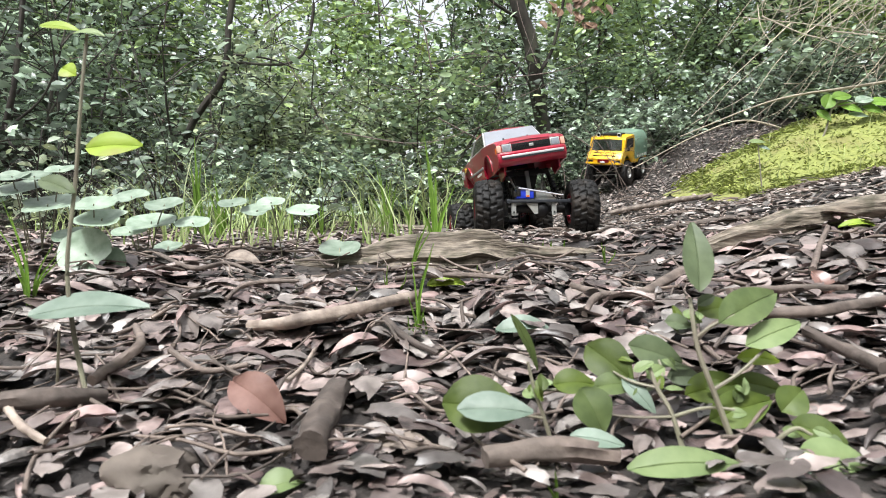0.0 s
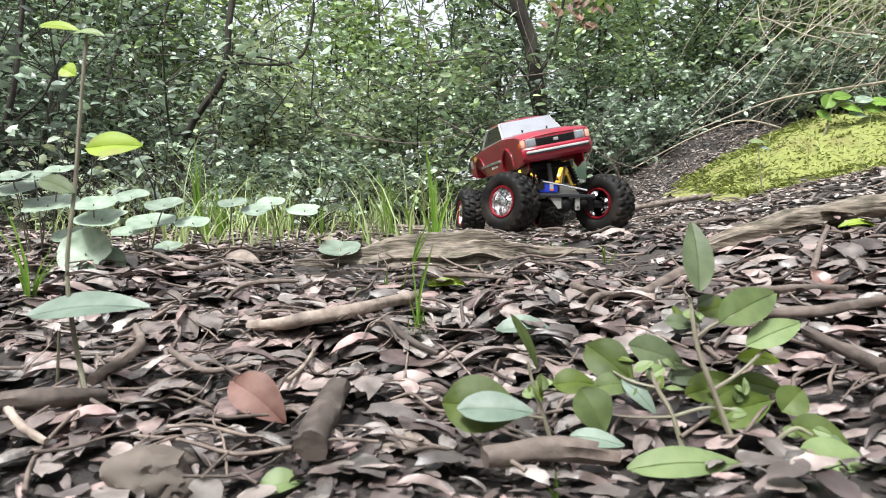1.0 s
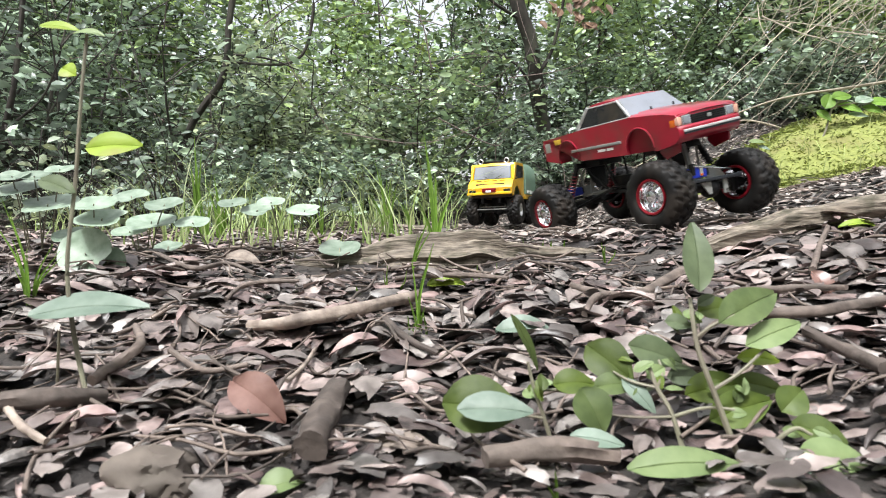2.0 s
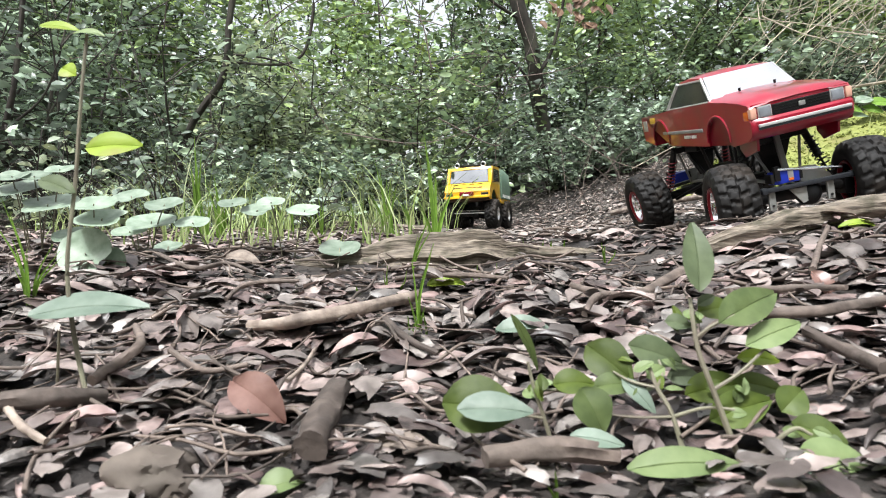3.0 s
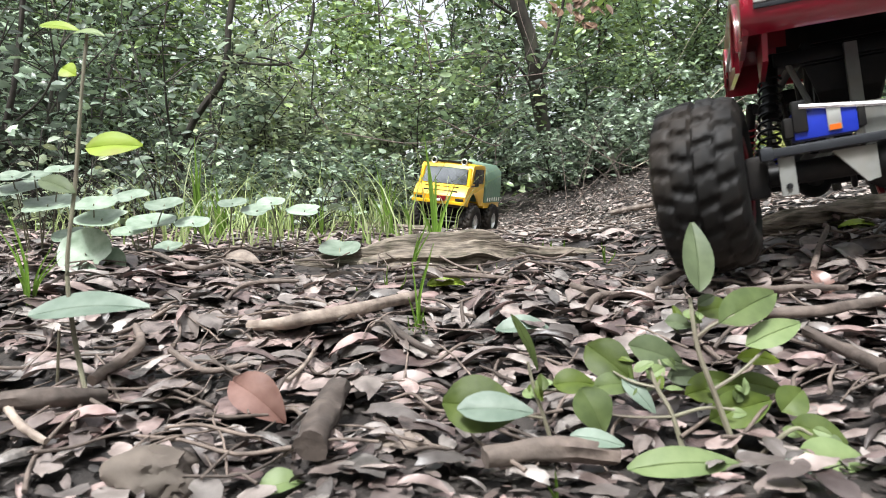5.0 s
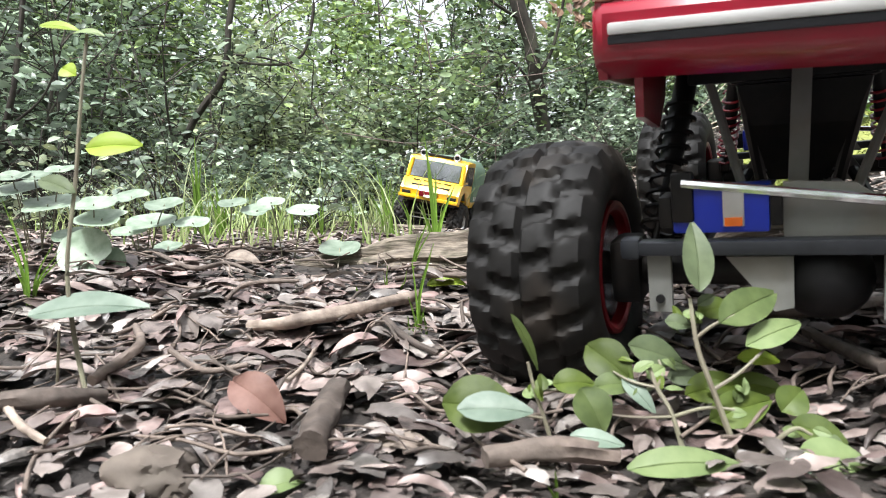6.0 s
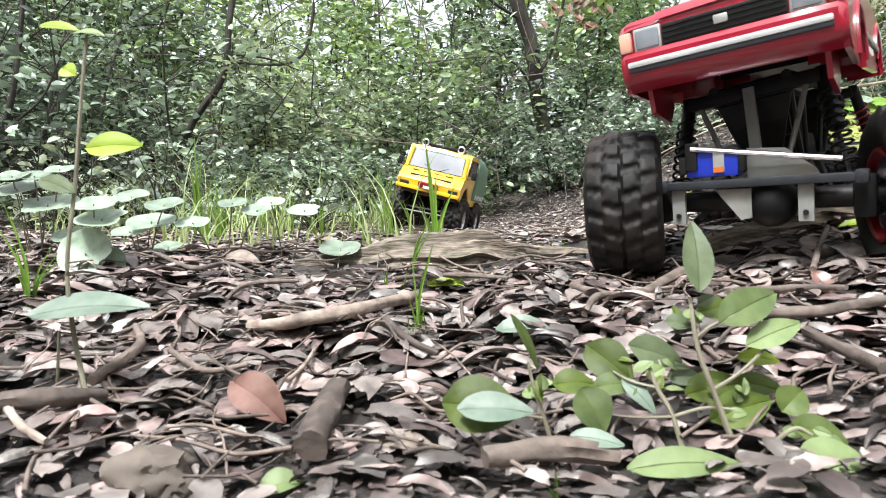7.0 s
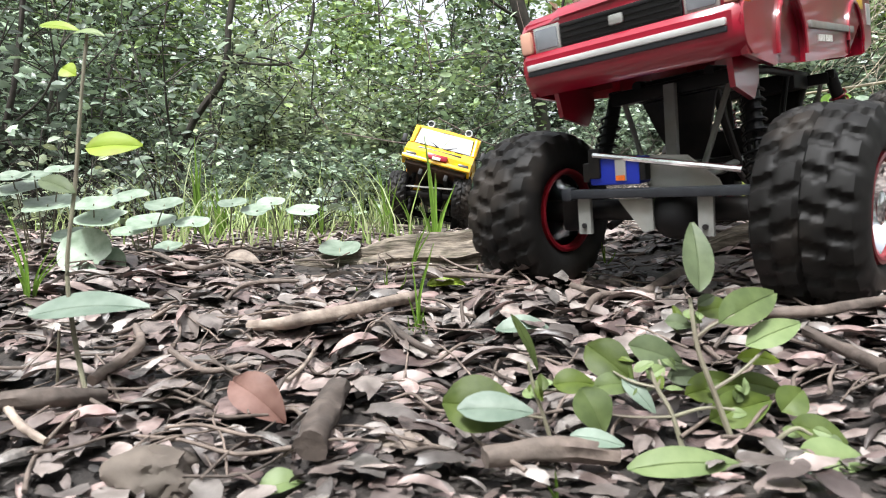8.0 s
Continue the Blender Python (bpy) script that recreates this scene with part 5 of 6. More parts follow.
leaf_on(seedling, (0.135, 0.248, 0.026), 0.0129, 0.0065, -5, 50, 0, BLUE_LEAF)
leaf_on(seedling, (0.113, 0.279, 0.088), 0.0097, 0.0049, 30, 30, 0, SEEDLING)
leaf_on(seedling, (0.084, 0.279, 0.047), 0.0194, 0.0073, -50, 30, 0, BLUE_LEAF)
# small leaves and buds where the stems fork
rnd_bud = random.Random(77)
for cx, cy, cz, reach, many in ((0.092, 0.282, 0.055, 0.014, 13), (0.104, 0.276, 0.080, 0.007, 6), (0.037, 0.277, 0.052, 0.008, 7), (0.127, 0.274, 0.047, 0.012, 8), (0.146, 0.258, 0.034, 0.010, 7)):
    for k in range(many):
        leaf_on(seedling, (cx + rnd_bud.uniform(-reach, reach), cy + rnd_bud.uniform(-0.004, 0.008), cz + rnd_bud.uniform(-0.7, 0.5) * reach), rnd_bud.uniform(0.004, 0.010), rnd_bud.uniform(0.002, 0.005),
                rnd_bud.uniform(-80, 80), rnd_bud.uniform(20, 60), rnd_bud.uniform(-40, 40), SEEDLING_PALE if k % 3 == 0 else SEEDLING)
for pts in ([(0.091, 0.276, 0.051), (0.081, 0.280, 0.053), (0.075, 0.286, 0.056)], [(0.091, 0.276, 0.051), (0.096, 0.284, 0.056), (0.097, 0.292, 0.060)], [(0.039, 0.276, 0.050), (0.048, 0.277, 0.050), (0.056, 0.279, 0.051)],
            [(0.043, 0.276, 0.038), (0.030, 0.272, 0.041), (0.020, 0.268, 0.044)], [(0.096, 0.271, 0.040), (0.080, 0.270, 0.040), (0.064, 0.270, 0.042)]):
    stem_on(seedling, pts, 0.0006)
sapling = tagged(empty("sapling"), "thin sapling stem with a few pale and yellow-green leaves", "sapling")
stem_on(sapling, [(-0.169, 0.320, 0.020), (-0.179, 0.325, 0.040), (-0.188, 0.330, 0.070), (-0.191, 0.330, 0.102), (-0.187, 0.330, 0.142), (-0.184, 0.330, 0.185), (-0.181, 0.330, 0.219)], 0.0011)
stem_on(sapling, [(-0.203, 0.340, 0.025), (-0.202, 0.340, 0.039), (-0.198, 0.335, 0.068)], 0.0008)
leaf_on(sapling, (-0.167, 0.330, 0.162), 0.0281, 0.0149, 4, 30, 0, YELLOW_LEAF)
leaf_on(sapling, (-0.196, 0.330, 0.142), 0.0230, 0.0098, -24, 40, 0, SEEDLING)
leaf_on(sapling, (-0.177, 0.325, 0.079), 0.0565, 0.0175, 10, 62, 0, BLUE_LEAF)
leaf_on(sapling, (-0.198, 0.335, 0.224), 0.0227, 0.0070, -12, 45, 0, YELLOW_LEAF)
leaf_on(sapling, (-0.180, 0.330, 0.219), 0.0166, 0.0063, -6, 55, 0, SEEDLING_PALE)
leaf_on(sapling, (-0.190, 0.330, 0.200), 0.0092, 0.0092, -30, 25, 0, YELLOW_LEAF)
herb = tagged(empty("herb"), "low herb with rounded grey-green leaves on thin stalks", "herb", group="round-leaved herbs")
stem_on(herb, [(-0.488, 0.788, 0.098), (-0.474, 0.772, 0.136), (-0.460, 0.756, 0.162)], 0.0008)
round_leaf(herb, (-0.460, 0.756, 0.162), 0.0312, 66, 25)
stem_on(herb, [(-0.499, 0.788, 0.095), (-0.497, 0.772, 0.146), (-0.496, 0.756, 0.180)], 0.0008)
round_leaf(herb, (-0.496, 0.756, 0.180), 0.0263, 66, 30)
stem_on(herb, [(-0.501, 0.788, 0.095), (-0.502, 0.772, 0.155), (-0.502, 0.756, 0.195)], 0.0008)
round_leaf(herb, (-0.502, 0.756, 0.195), 0.0197, 66, 260)
stem_on(herb, [(-0.478, 0.788, 0.099), (-0.454, 0.772, 0.116), (-0.430, 0.756, 0.127)], 0.0008)
round_leaf(herb, (-0.430, 0.756, 0.127), 0.0230, 66, 250)
herb = tagged(empty("herb"), "low herb with rounded grey-green leaves on thin stalks", "herb", group="round-leaved herbs")
stem_on(herb, [(-0.342, 0.645, 0.085), (-0.334, 0.632, 0.117), (-0.325, 0.619, 0.139)], 0.0008)
round_leaf(herb, (-0.325, 0.619, 0.139), 0.0242, 66, 180)
stem_on(herb, [(-0.345, 0.645, 0.085), (-0.339, 0.632, 0.125), (-0.333, 0.619, 0.153)], 0.0008)
round_leaf(herb, (-0.333, 0.619, 0.153), 0.0210, 66, 345)
stem_on(herb, [(-0.347, 0.645, 0.084), (-0.344, 0.632, 0.097), (-0.341, 0.619, 0.106)], 0.0008)
round_leaf(herb, (-0.341, 0.619, 0.106), 0.0256, 20, 150)
stem_on(herb, [(-0.341, 0.645, 0.086), (-0.334, 0.638, 0.091), (-0.327, 0.632, 0.095)], 0.0008)
round_leaf(herb, (-0.327, 0.632, 0.095), 0.0192, 20, 284)
herb = tagged(empty("herb"), "low herb with rounded grey-green leaves on thin stalks", "herb", group="round-leaved herbs")
stem_on(herb, [(-0.348, 0.746, 0.097), (-0.360, 0.760, 0.143), (-0.372, 0.775, 0.173)], 0.0008)
round_leaf(herb, (-0.372, 0.775, 0.173), 0.0209, 66, 136)
stem_on(herb, [(-0.336, 0.746, 0.098), (-0.322, 0.731, 0.135), (-0.307, 0.716, 0.159)], 0.0008)
round_leaf(herb, (-0.307, 0.716, 0.159), 0.0205, 66, 170)
stem_on(herb, [(-0.341, 0.746, 0.098), (-0.334, 0.738, 0.124), (-0.328, 0.731, 0.141)], 0.0008)
round_leaf(herb, (-0.328, 0.731, 0.141), 0.0267, 66, 244)
stem_on(herb, [(-0.348, 0.746, 0.097), (-0.351, 0.738, 0.117), (-0.353, 0.731, 0.130)], 0.0008)
round_leaf(herb, (-0.353, 0.731, 0.130), 0.0191, 66, 84)
herb = tagged(empty("herb"), "low herb with rounded grey-green leaves on thin stalks", "herb", group="round-leaved herbs")
stem_on(herb, [(-0.318, 0.752, 0.096), (-0.325, 0.767, 0.106), (-0.331, 0.782, 0.113)], 0.0008)
round_leaf(herb, (-0.331, 0.782, 0.113), 0.0170, 66, 261)
herb = tagged(empty("herb"), "low herb with rounded grey-green leaves on thin stalks", "herb", group="round-leaved herbs")
stem_on(herb, [(-0.108, 0.666, 0.084), (-0.109, 0.679, 0.100), (-0.110, 0.692, 0.111)], 0.0008)
round_leaf(herb, (-0.110, 0.692, 0.111), 0.0223, 66, 266)
stem_on(herb, [(-0.111, 0.666, 0.084), (-0.115, 0.679, 0.087), (-0.119, 0.692, 0.089)], 0.0008)
round_leaf(herb, (-0.119, 0.692, 0.089), 0.0138, 66, 71)
herb = tagged(empty("herb"), "low herb with rounded grey-green leaves on thin stalks", "herb", group="round-leaved herbs")
stem_on(herb, [(-0.261, 0.748, 0.092), (-0.269, 0.733, 0.120), (-0.277, 0.718, 0.139)], 0.0008)
round_leaf(herb, (-0.277, 0.718, 0.139), 0.0187, 66, 100)
stem_on(herb, [(-0.247, 0.748, 0.095), (-0.240, 0.733, 0.134), (-0.233, 0.718, 0.161)], 0.0008)
round_leaf(herb, (-0.233, 0.718, 0.161), 0.0156, 66, 290)
stem_on(herb, [(-0.238, 0.748, 0.096), (-0.222, 0.733, 0.130), (-0.205, 0.718, 0.153)], 0.0008)
round_leaf(herb, (-0.205, 0.718, 0.153), 0.0187, 66, 155)
herb = tagged(empty("herb"), "low herb with rounded grey-green leaves on thin stalks", "herb", group="round-leaved herbs")
stem_on(herb, [(-0.177, 0.720, 0.094), (-0.180, 0.706, 0.133), (-0.183, 0.691, 0.160)], 0.0008)
round_leaf(herb, (-0.183, 0.691, 0.160), 0.0150, 66, 120)
stem_on(herb, [(-0.166, 0.720, 0.094), (-0.156, 0.706, 0.129), (-0.147, 0.691, 0.151)], 0.0008)
round_leaf(herb, (-0.147, 0.691, 0.151), 0.0180, 66, 180)
herb = tagged(empty("herb"), "low herb with rounded grey-green leaves on thin stalks", "herb", group="round-leaved herbs")
stem_on(herb, [(-0.485, 0.788, 0.098), (-0.480, 0.772, 0.156), (-0.476, 0.756, 0.195)], 0.0008)
round_leaf(herb, (-0.476, 0.756, 0.195), 0.0197, 66, 60)
stem_on(herb, [(-0.476, 0.788, 0.099), (-0.461, 0.772, 0.161), (-0.446, 0.756, 0.203)], 0.0008)
round_leaf(herb, (-0.446, 0.756, 0.203), 0.0164, 66, 285)
tuft = tagged(empty("grass_tuft"), "bright green upright grass blades among the litter", "grass", group="grass tufts")
blade(tuft, [(-0.506, 1.326, 0.125), (-0.498, 1.313, 0.232), (-0.498, 1.299, 0.339)], 0.0173)
blade(tuft, [(-0.492, 1.328, 0.125), (-0.498, 1.315, 0.203), (-0.491, 1.301, 0.281)], 0.0139)
blade(tuft, [(-0.443, 1.278, 0.118), (-0.437, 1.265, 0.187), (-0.442, 1.252, 0.255)], 0.0200)
blade(tuft, [(-0.440, 1.290, 0.121), (-0.431, 1.277, 0.168), (-0.435, 1.264, 0.216)], 0.0135)
blade(tuft, [(-0.473, 1.320, 0.121), (-0.484, 1.307, 0.181), (-0.486, 1.294, 0.240)], 0.0138)
blade(tuft, [(-0.497, 1.274, 0.124), (-0.501, 1.261, 0.172), (-0.498, 1.249, 0.220)], 0.0089)
tuft = tagged(empty("grass_tuft"), "bright green upright grass blades among the litter", "grass", group="grass tufts")
blade(tuft, [(-0.123, 1.382, 0.131), (-0.126, 1.368, 0.216), (-0.144, 1.354, 0.300)], 0.0120)
blade(tuft, [(-0.112, 1.372, 0.131), (-0.115, 1.358, 0.197), (-0.118, 1.345, 0.263)], 0.0095)
blade(tuft, [(-0.094, 1.290, 0.124), (-0.114, 1.277, 0.195), (-0.123, 1.264, 0.265)], 0.0112)
blade(tuft, [(-0.065, 1.270, 0.119), (-0.069, 1.257, 0.174), (-0.104, 1.245, 0.230)], 0.0088)
tuft = tagged(empty("grass_tuft"), "bright green upright grass blades among the litter", "grass", group="grass tufts")
blade(tuft, [(-0.0085, 0.800, 0.106), (-0.0135, 0.797, 0.178), (-0.0235, 0.790, 0.252)], 0.0130)
blade(tuft, [(-0.0100, 0.806, 0.106), (-0.0130, 0.803, 0.150), (-0.0190, 0.796, 0.204)], 0.0105)
blade(tuft, [(-0.0300, 0.640, 0.085), (-0.0250, 0.636, 0.112), (-0.0100, 0.628, 0.148)], 0.0065)
tuft = tagged(empty("grass_tuft"), "bright green upright grass blades among the litter", "grass", group="grass tufts")
blade(tuft, [(-0.013, 0.430, 0.047), (-0.016, 0.426, 0.060), (-0.015, 0.421, 0.074)], 0.0052)
blade(tuft, [(-0.015, 0.428, 0.047), (-0.015, 0.424, 0.081), (-0.006, 0.419, 0.114)], 0.0037)
blade(tuft, [(-0.018, 0.414, 0.047), (-0.021, 0.410, 0.058), (-0.022, 0.406, 0.068)], 0.0032)
blade(tuft, [(-0.011, 0.434, 0.046), (-0.011, 0.430, 0.057), (-0.013, 0.425, 0.068)], 0.0038)
blade(tuft, [(-0.016, 0.424, 0.047), (-0.017, 0.420, 0.075), (-0.020, 0.416, 0.103)], 0.0029)
tuft = tagged(empty("grass_tuft"), "bright green upright grass blades among the litter", "grass", group="grass tufts")
blade(tuft, [(-0.325, 0.510, 0.060), (-0.326, 0.505, 0.104), (-0.340, 0.500, 0.149)], 0.0053)
blade(tuft, [(-0.327, 0.516, 0.062), (-0.330, 0.511, 0.091), (-0.336, 0.506, 0.119)], 0.0054)
blade(tuft, [(-0.326, 0.516, 0.062), (-0.320, 0.511, 0.088), (-0.304, 0.506, 0.114)], 0.0054)
blade(tuft, [(-0.328, 0.514, 0.062), (-0.328, 0.509, 0.080), (-0.328, 0.504, 0.097)], 0.0045)
tuft = tagged(empty("grass_tuft"), "bright green upright grass blades among the litter", "grass", group="grass tufts")
blade(tuft, [(-0.264, 1.420, 0.132), (-0.264, 1.406, 0.182), (-0.269, 1.392, 0.232)], 0.0099)
blade(tuft, [(-0.277, 1.420, 0.132), (-0.284, 1.406, 0.167), (-0.286, 1.392, 0.202)], 0.0074)
blade(tuft, [(-0.330, 1.438, 0.133), (-0.332, 1.424, 0.183), (-0.333, 1.409, 0.234)], 0.0088)
blade(tuft, [(-0.202, 1.458, 0.133), (-0.200, 1.443, 0.178), (-0.204, 1.429, 0.223)], 0.0076)
blade(tuft, [(-0.466, 1.708, 0.145), (-0.465, 1.691, 0.208), (-0.469, 1.674, 0.272)], 0.0089)
tuft = tagged(empty("grass_tuft"), "small pale grass tuft beside the root", "grass", group="grass tufts")
blade(tuft, [(0.041, 0.618, 0.074), (0.033, 0.612, 0.085), (0.032, 0.606, 0.095)], 0.0032)
blade(tuft, [(0.043, 0.616, 0.074), (0.050, 0.610, 0.086), (0.050, 0.604, 0.097)], 0.0032)
blade(tuft, [(0.046, 0.614, 0.075), (0.057, 0.608, 0.082), (0.061, 0.602, 0.090)], 0.0027)
blade(tuft, [(0.038, 0.620, 0.074), (0.029, 0.614, 0.080), (0.024, 0.608, 0.085)], 0.0027)
tuft = tagged(empty("grass_tuft"), "small pale grass tuft beside the root", "grass", group="grass tufts")
blade(tuft, [(0.130, 0.742, 0.100), (0.123, 0.735, 0.110), (0.121, 0.727, 0.120)], 0.0039)
blade(tuft, [(0.133, 0.740, 0.101), (0.136, 0.733, 0.110), (0.136, 0.725, 0.120)], 0.0051)
blade(tuft, [(0.137, 0.728, 0.098), (0.148, 0.721, 0.104), (0.153, 0.713, 0.111)], 0.0038)
blade(tuft, [(0.149, 0.598, 0.097), (0.146, 0.592, 0.106), (0.143, 0.586, 0.116)], 0.0036)
blade(tuft, [(0.151, 0.596, 0.096), (0.155, 0.590, 0.103), (0.155, 0.584, 0.109)], 0.0031)
blade(tuft, [(0.102, 0.752, 0.097), (0.094, 0.744, 0.110), (0.090, 0.737, 0.123)], 0.0033)
blade(tuft, [(0.105, 0.752, 0.098), (0.113, 0.744, 0.109), (0.114, 0.737, 0.120)], 0.0033)
tuft = tagged(empty("grass_tuft"), "small pale grass tuft beside the root", "grass", group="grass tufts")
blade(tuft, [(-0.045, 0.548, 0.069), (-0.047, 0.543, 0.083), (-0.046, 0.537, 0.096)], 0.0029)
blade(tuft, [(-0.042, 0.548, 0.069), (-0.033, 0.543, 0.080), (-0.030, 0.537, 0.092)], 0.0029)
blade(tuft, [(-0.068, 0.546, 0.069), (-0.071, 0.541, 0.075), (-0.072, 0.535, 0.080)], 0.0028)
tuft = tagged(empty("grass_tuft"), "small bright blade in the litter", "grass", group="grass tufts")
blade(tuft, [(0.043, 0.248, 0.011), (0.043, 0.246, 0.019), (0.042, 0.243, 0.027)], 0.0030)
sprig = tagged(empty("leafy_sprig"), "sprig of bright green leaves over the mossy bank", "sprig")
stem_on(sprig, [(1.332, 2.300, 0.476), (1.356, 2.300, 0.532), (1.382, 2.300, 0.612), (1.432, 2.300, 0.636)], 0.003)
stem_on(sprig, [(1.382, 2.300, 0.612), (1.472, 2.300, 0.628), (1.552, 2.300, 0.620)], 0.002)
leaf_on(sprig, (1.362, 2.300, 0.632), 0.0800, 0.0480, 60, 30, 0, GRASS)
leaf_on(sprig, (1.412, 2.300, 0.648), 0.0760, 0.0440, 10, 40, 0, GRASS)
leaf_on(sprig, (1.442, 2.300, 0.608), 0.0800, 0.0440, -30, 40, 0, GRASS)
leaf_on(sprig, (1.492, 2.300, 0.636), 0.0800, 0.0400, 20, 45, 0, ROUND_LEAF)
leaf_on(sprig, (1.522, 2.300, 0.602), 0.0720, 0.0400, -20, 40, 0, GRASS)
leaf_on(sprig, (1.552, 2.300, 0.628), 0.0800, 0.0440, 5, 40, 0, GRASS)
leaf_on(sprig, (1.348, 2.300, 0.582), 0.0600, 0.0360, -50, 30, 0, GRASS)
leaf_on(sprig, (1.472, 2.300, 0.582), 0.0680, 0.0320, -10, 50, 0, ROUND_LEAF)
spray = tagged(empty("dry_leaf_spray"), "spray of withered brown leaves hanging in the thicket", "dry leaves")
stem_on(spray, [(0.646, 2.900, 1.373), (0.620, 2.900, 1.197), (0.583, 2.900, 1.096)], 0.004)
leaf_on(spray, (0.741, 2.900, 1.308), 0.0757, 0.0303, -138, 30, -5, WITHERED)
leaf_on(spray, (0.497, 2.900, 1.182), 0.0731, 0.0227, -103, 30, 1, WITHERED)
leaf_on(spray, (0.603, 2.900, 1.204), 0.0731, 0.0353, -115, 30, 11, WITHERED)
leaf_on(spray, (0.676, 2.900, 1.179), 0.0454, 0.0353, -114, 30, -14, WITHERED)
leaf_on(spray, (0.608, 2.900, 1.139), 0.0630, 0.0328, -146, 30, 16, WITHERED)
leaf_on(spray, (0.565, 2.900, 1.184), 0.0807, 0.0252, -74, 30, -16, WITHERED)
leaf_on(spray, (0.449, 2.900, 1.111), 0.0530, 0.0328, -71, 30, 14, WITHERED)
leaf_on(spray, (0.593, 2.900, 1.225), 0.0757, 0.0353, -137, 30, 27, WITHERED)
leaf_on(spray, (0.630, 2.900, 1.106), 0.0504, 0.0328, -114, 30, 29, WITHERED)
leaf_on(spray, (0.605, 2.900, 1.212), 0.0605, 0.0303, -126, 30, -25, WITHERED)
leaf_on(spray, (0.519, 2.900, 1.164), 0.0681, 0.0353, -125, 30, 28, WITHERED)
leaf_on(spray, (0.663, 2.900, 1.104), 0.0681, 0.0303, -33, 30, 22, WITHERED)
leaf_on(spray, (0.638, 2.900, 1.202), 0.0580, 0.0227, -126, 30, -22, WITHERED)
leaf_on(spray, (0.704, 2.900, 1.169), 0.0555, 0.0277, -48, 30, 37, WITHERED)
leaf_on(spray, (0.666, 2.900, 1.104), 0.0656, 0.0328, -143, 30, 14, WITHERED)
leaf_on(spray, (0.701, 2.900, 1.247), 0.0706, 0.0328, -87, 30, 4, WITHERED)
leaf_on(spray, (0.545, 2.900, 1.262), 0.0504, 0.0277, -85, 30, 21, WITHERED)
leaf_on(spray, (0.600, 2.900, 1.151), 0.0656, 0.0252, -61, 30, -8, WITHERED)
leaf_on(spray, (0.613, 2.900, 1.139), 0.0605, 0.0277, -108, 30, -1, WITHERED)
leaf_on(spray, (0.497, 2.900, 1.187), 0.0807, 0.0303, -60, 30, 35, WITHERED)
leaf_on(spray, (0.683, 2.900, 1.237), 0.0782, 0.0328, -119, 30, -1, WITHERED)
leaf_on(spray, (0.744, 2.900, 1.179), 0.0681, 0.0252, -75, 30, 6, WITHERED)
bloom = tagged(empty("pale_herb"), "small herb with a pale drooping leaf before the moss", "herb")
stem_on(bloom, [(0.984, 2.000, 0.270), (0.977, 2.000, 0.355), (0.970, 2.000, 0.433)], 0.002)
leaf_on(bloom, (0.967, 2.000, 0.439), 0.0522, 0.0209, 0, 50, 0, SEEDLING_PALE)
leaf_on(bloom, (0.988, 2.000, 0.421), 0.0348, 0.0157, -30, 45, 0, BLUE_LEAF)
single_leaf("curled_leaf", "curled russet fallen leaf standing on edge", (-0.091, 0.320, 0.035), 0.0345, 0.0195, -40, 35, 10, RED_LEAF)
single_leaf("fallen_leaf", "pale green fallen leaf on the litter", (0.053, 0.412, 0.056), 0.0394, 0.0143, -5, 60, 0, BLUE_LEAF)
single_leaf("fallen_leaf", "pale dry fallen leaf by the root", (-0.217, 0.704, 0.095), 0.0490, 0.0159, -18, 60, 0, PALE_TWIG)
single_leaf("fallen_leaf", "olive fallen leaf by the root", (0.003, 0.556, 0.079), 0.0338, 0.0126, 5, 50, 0, YELLOW_LEAF)
single_leaf("fallen_leaf", "dark curled fallen leaf", (-0.015, 0.356, 0.033), 0.0371, 0.0124, -5, 50, 0, DEAD_LEAF_ONE)
single_leaf("fallen_leaf", "tan dry fallen leaf", (-0.016, 0.286, 0.022), 0.0323, 0.0085, -10, 58, 0, PALE_TWIG)
single_leaf("fallen_leaf", "pale fallen leaf on damp soil", (-0.065, 0.262, 0.014), 0.0182, 0.0100, 20, 60, 0, SEEDLING_PALE)
single_leaf("fallen_leaf", "olive leaf on the fallen branch", (0.389, 0.604, 0.129), 0.0420, 0.0084, -4, 60, 0, YELLOW_LEAF)
single_leaf("fallen_leaf", "russet dry leaf standing in the litter", (0.268, 0.460, 0.084), 0.0240, 0.0136, -70, 30, 0, RED_LEAF)
single_leaf("fallen_leaf", "dark curled fallen leaf", (-0.176, 0.452, 0.055), 0.0236, 0.0157, -60, 35, 0, DEAD_LEAF_ONE)


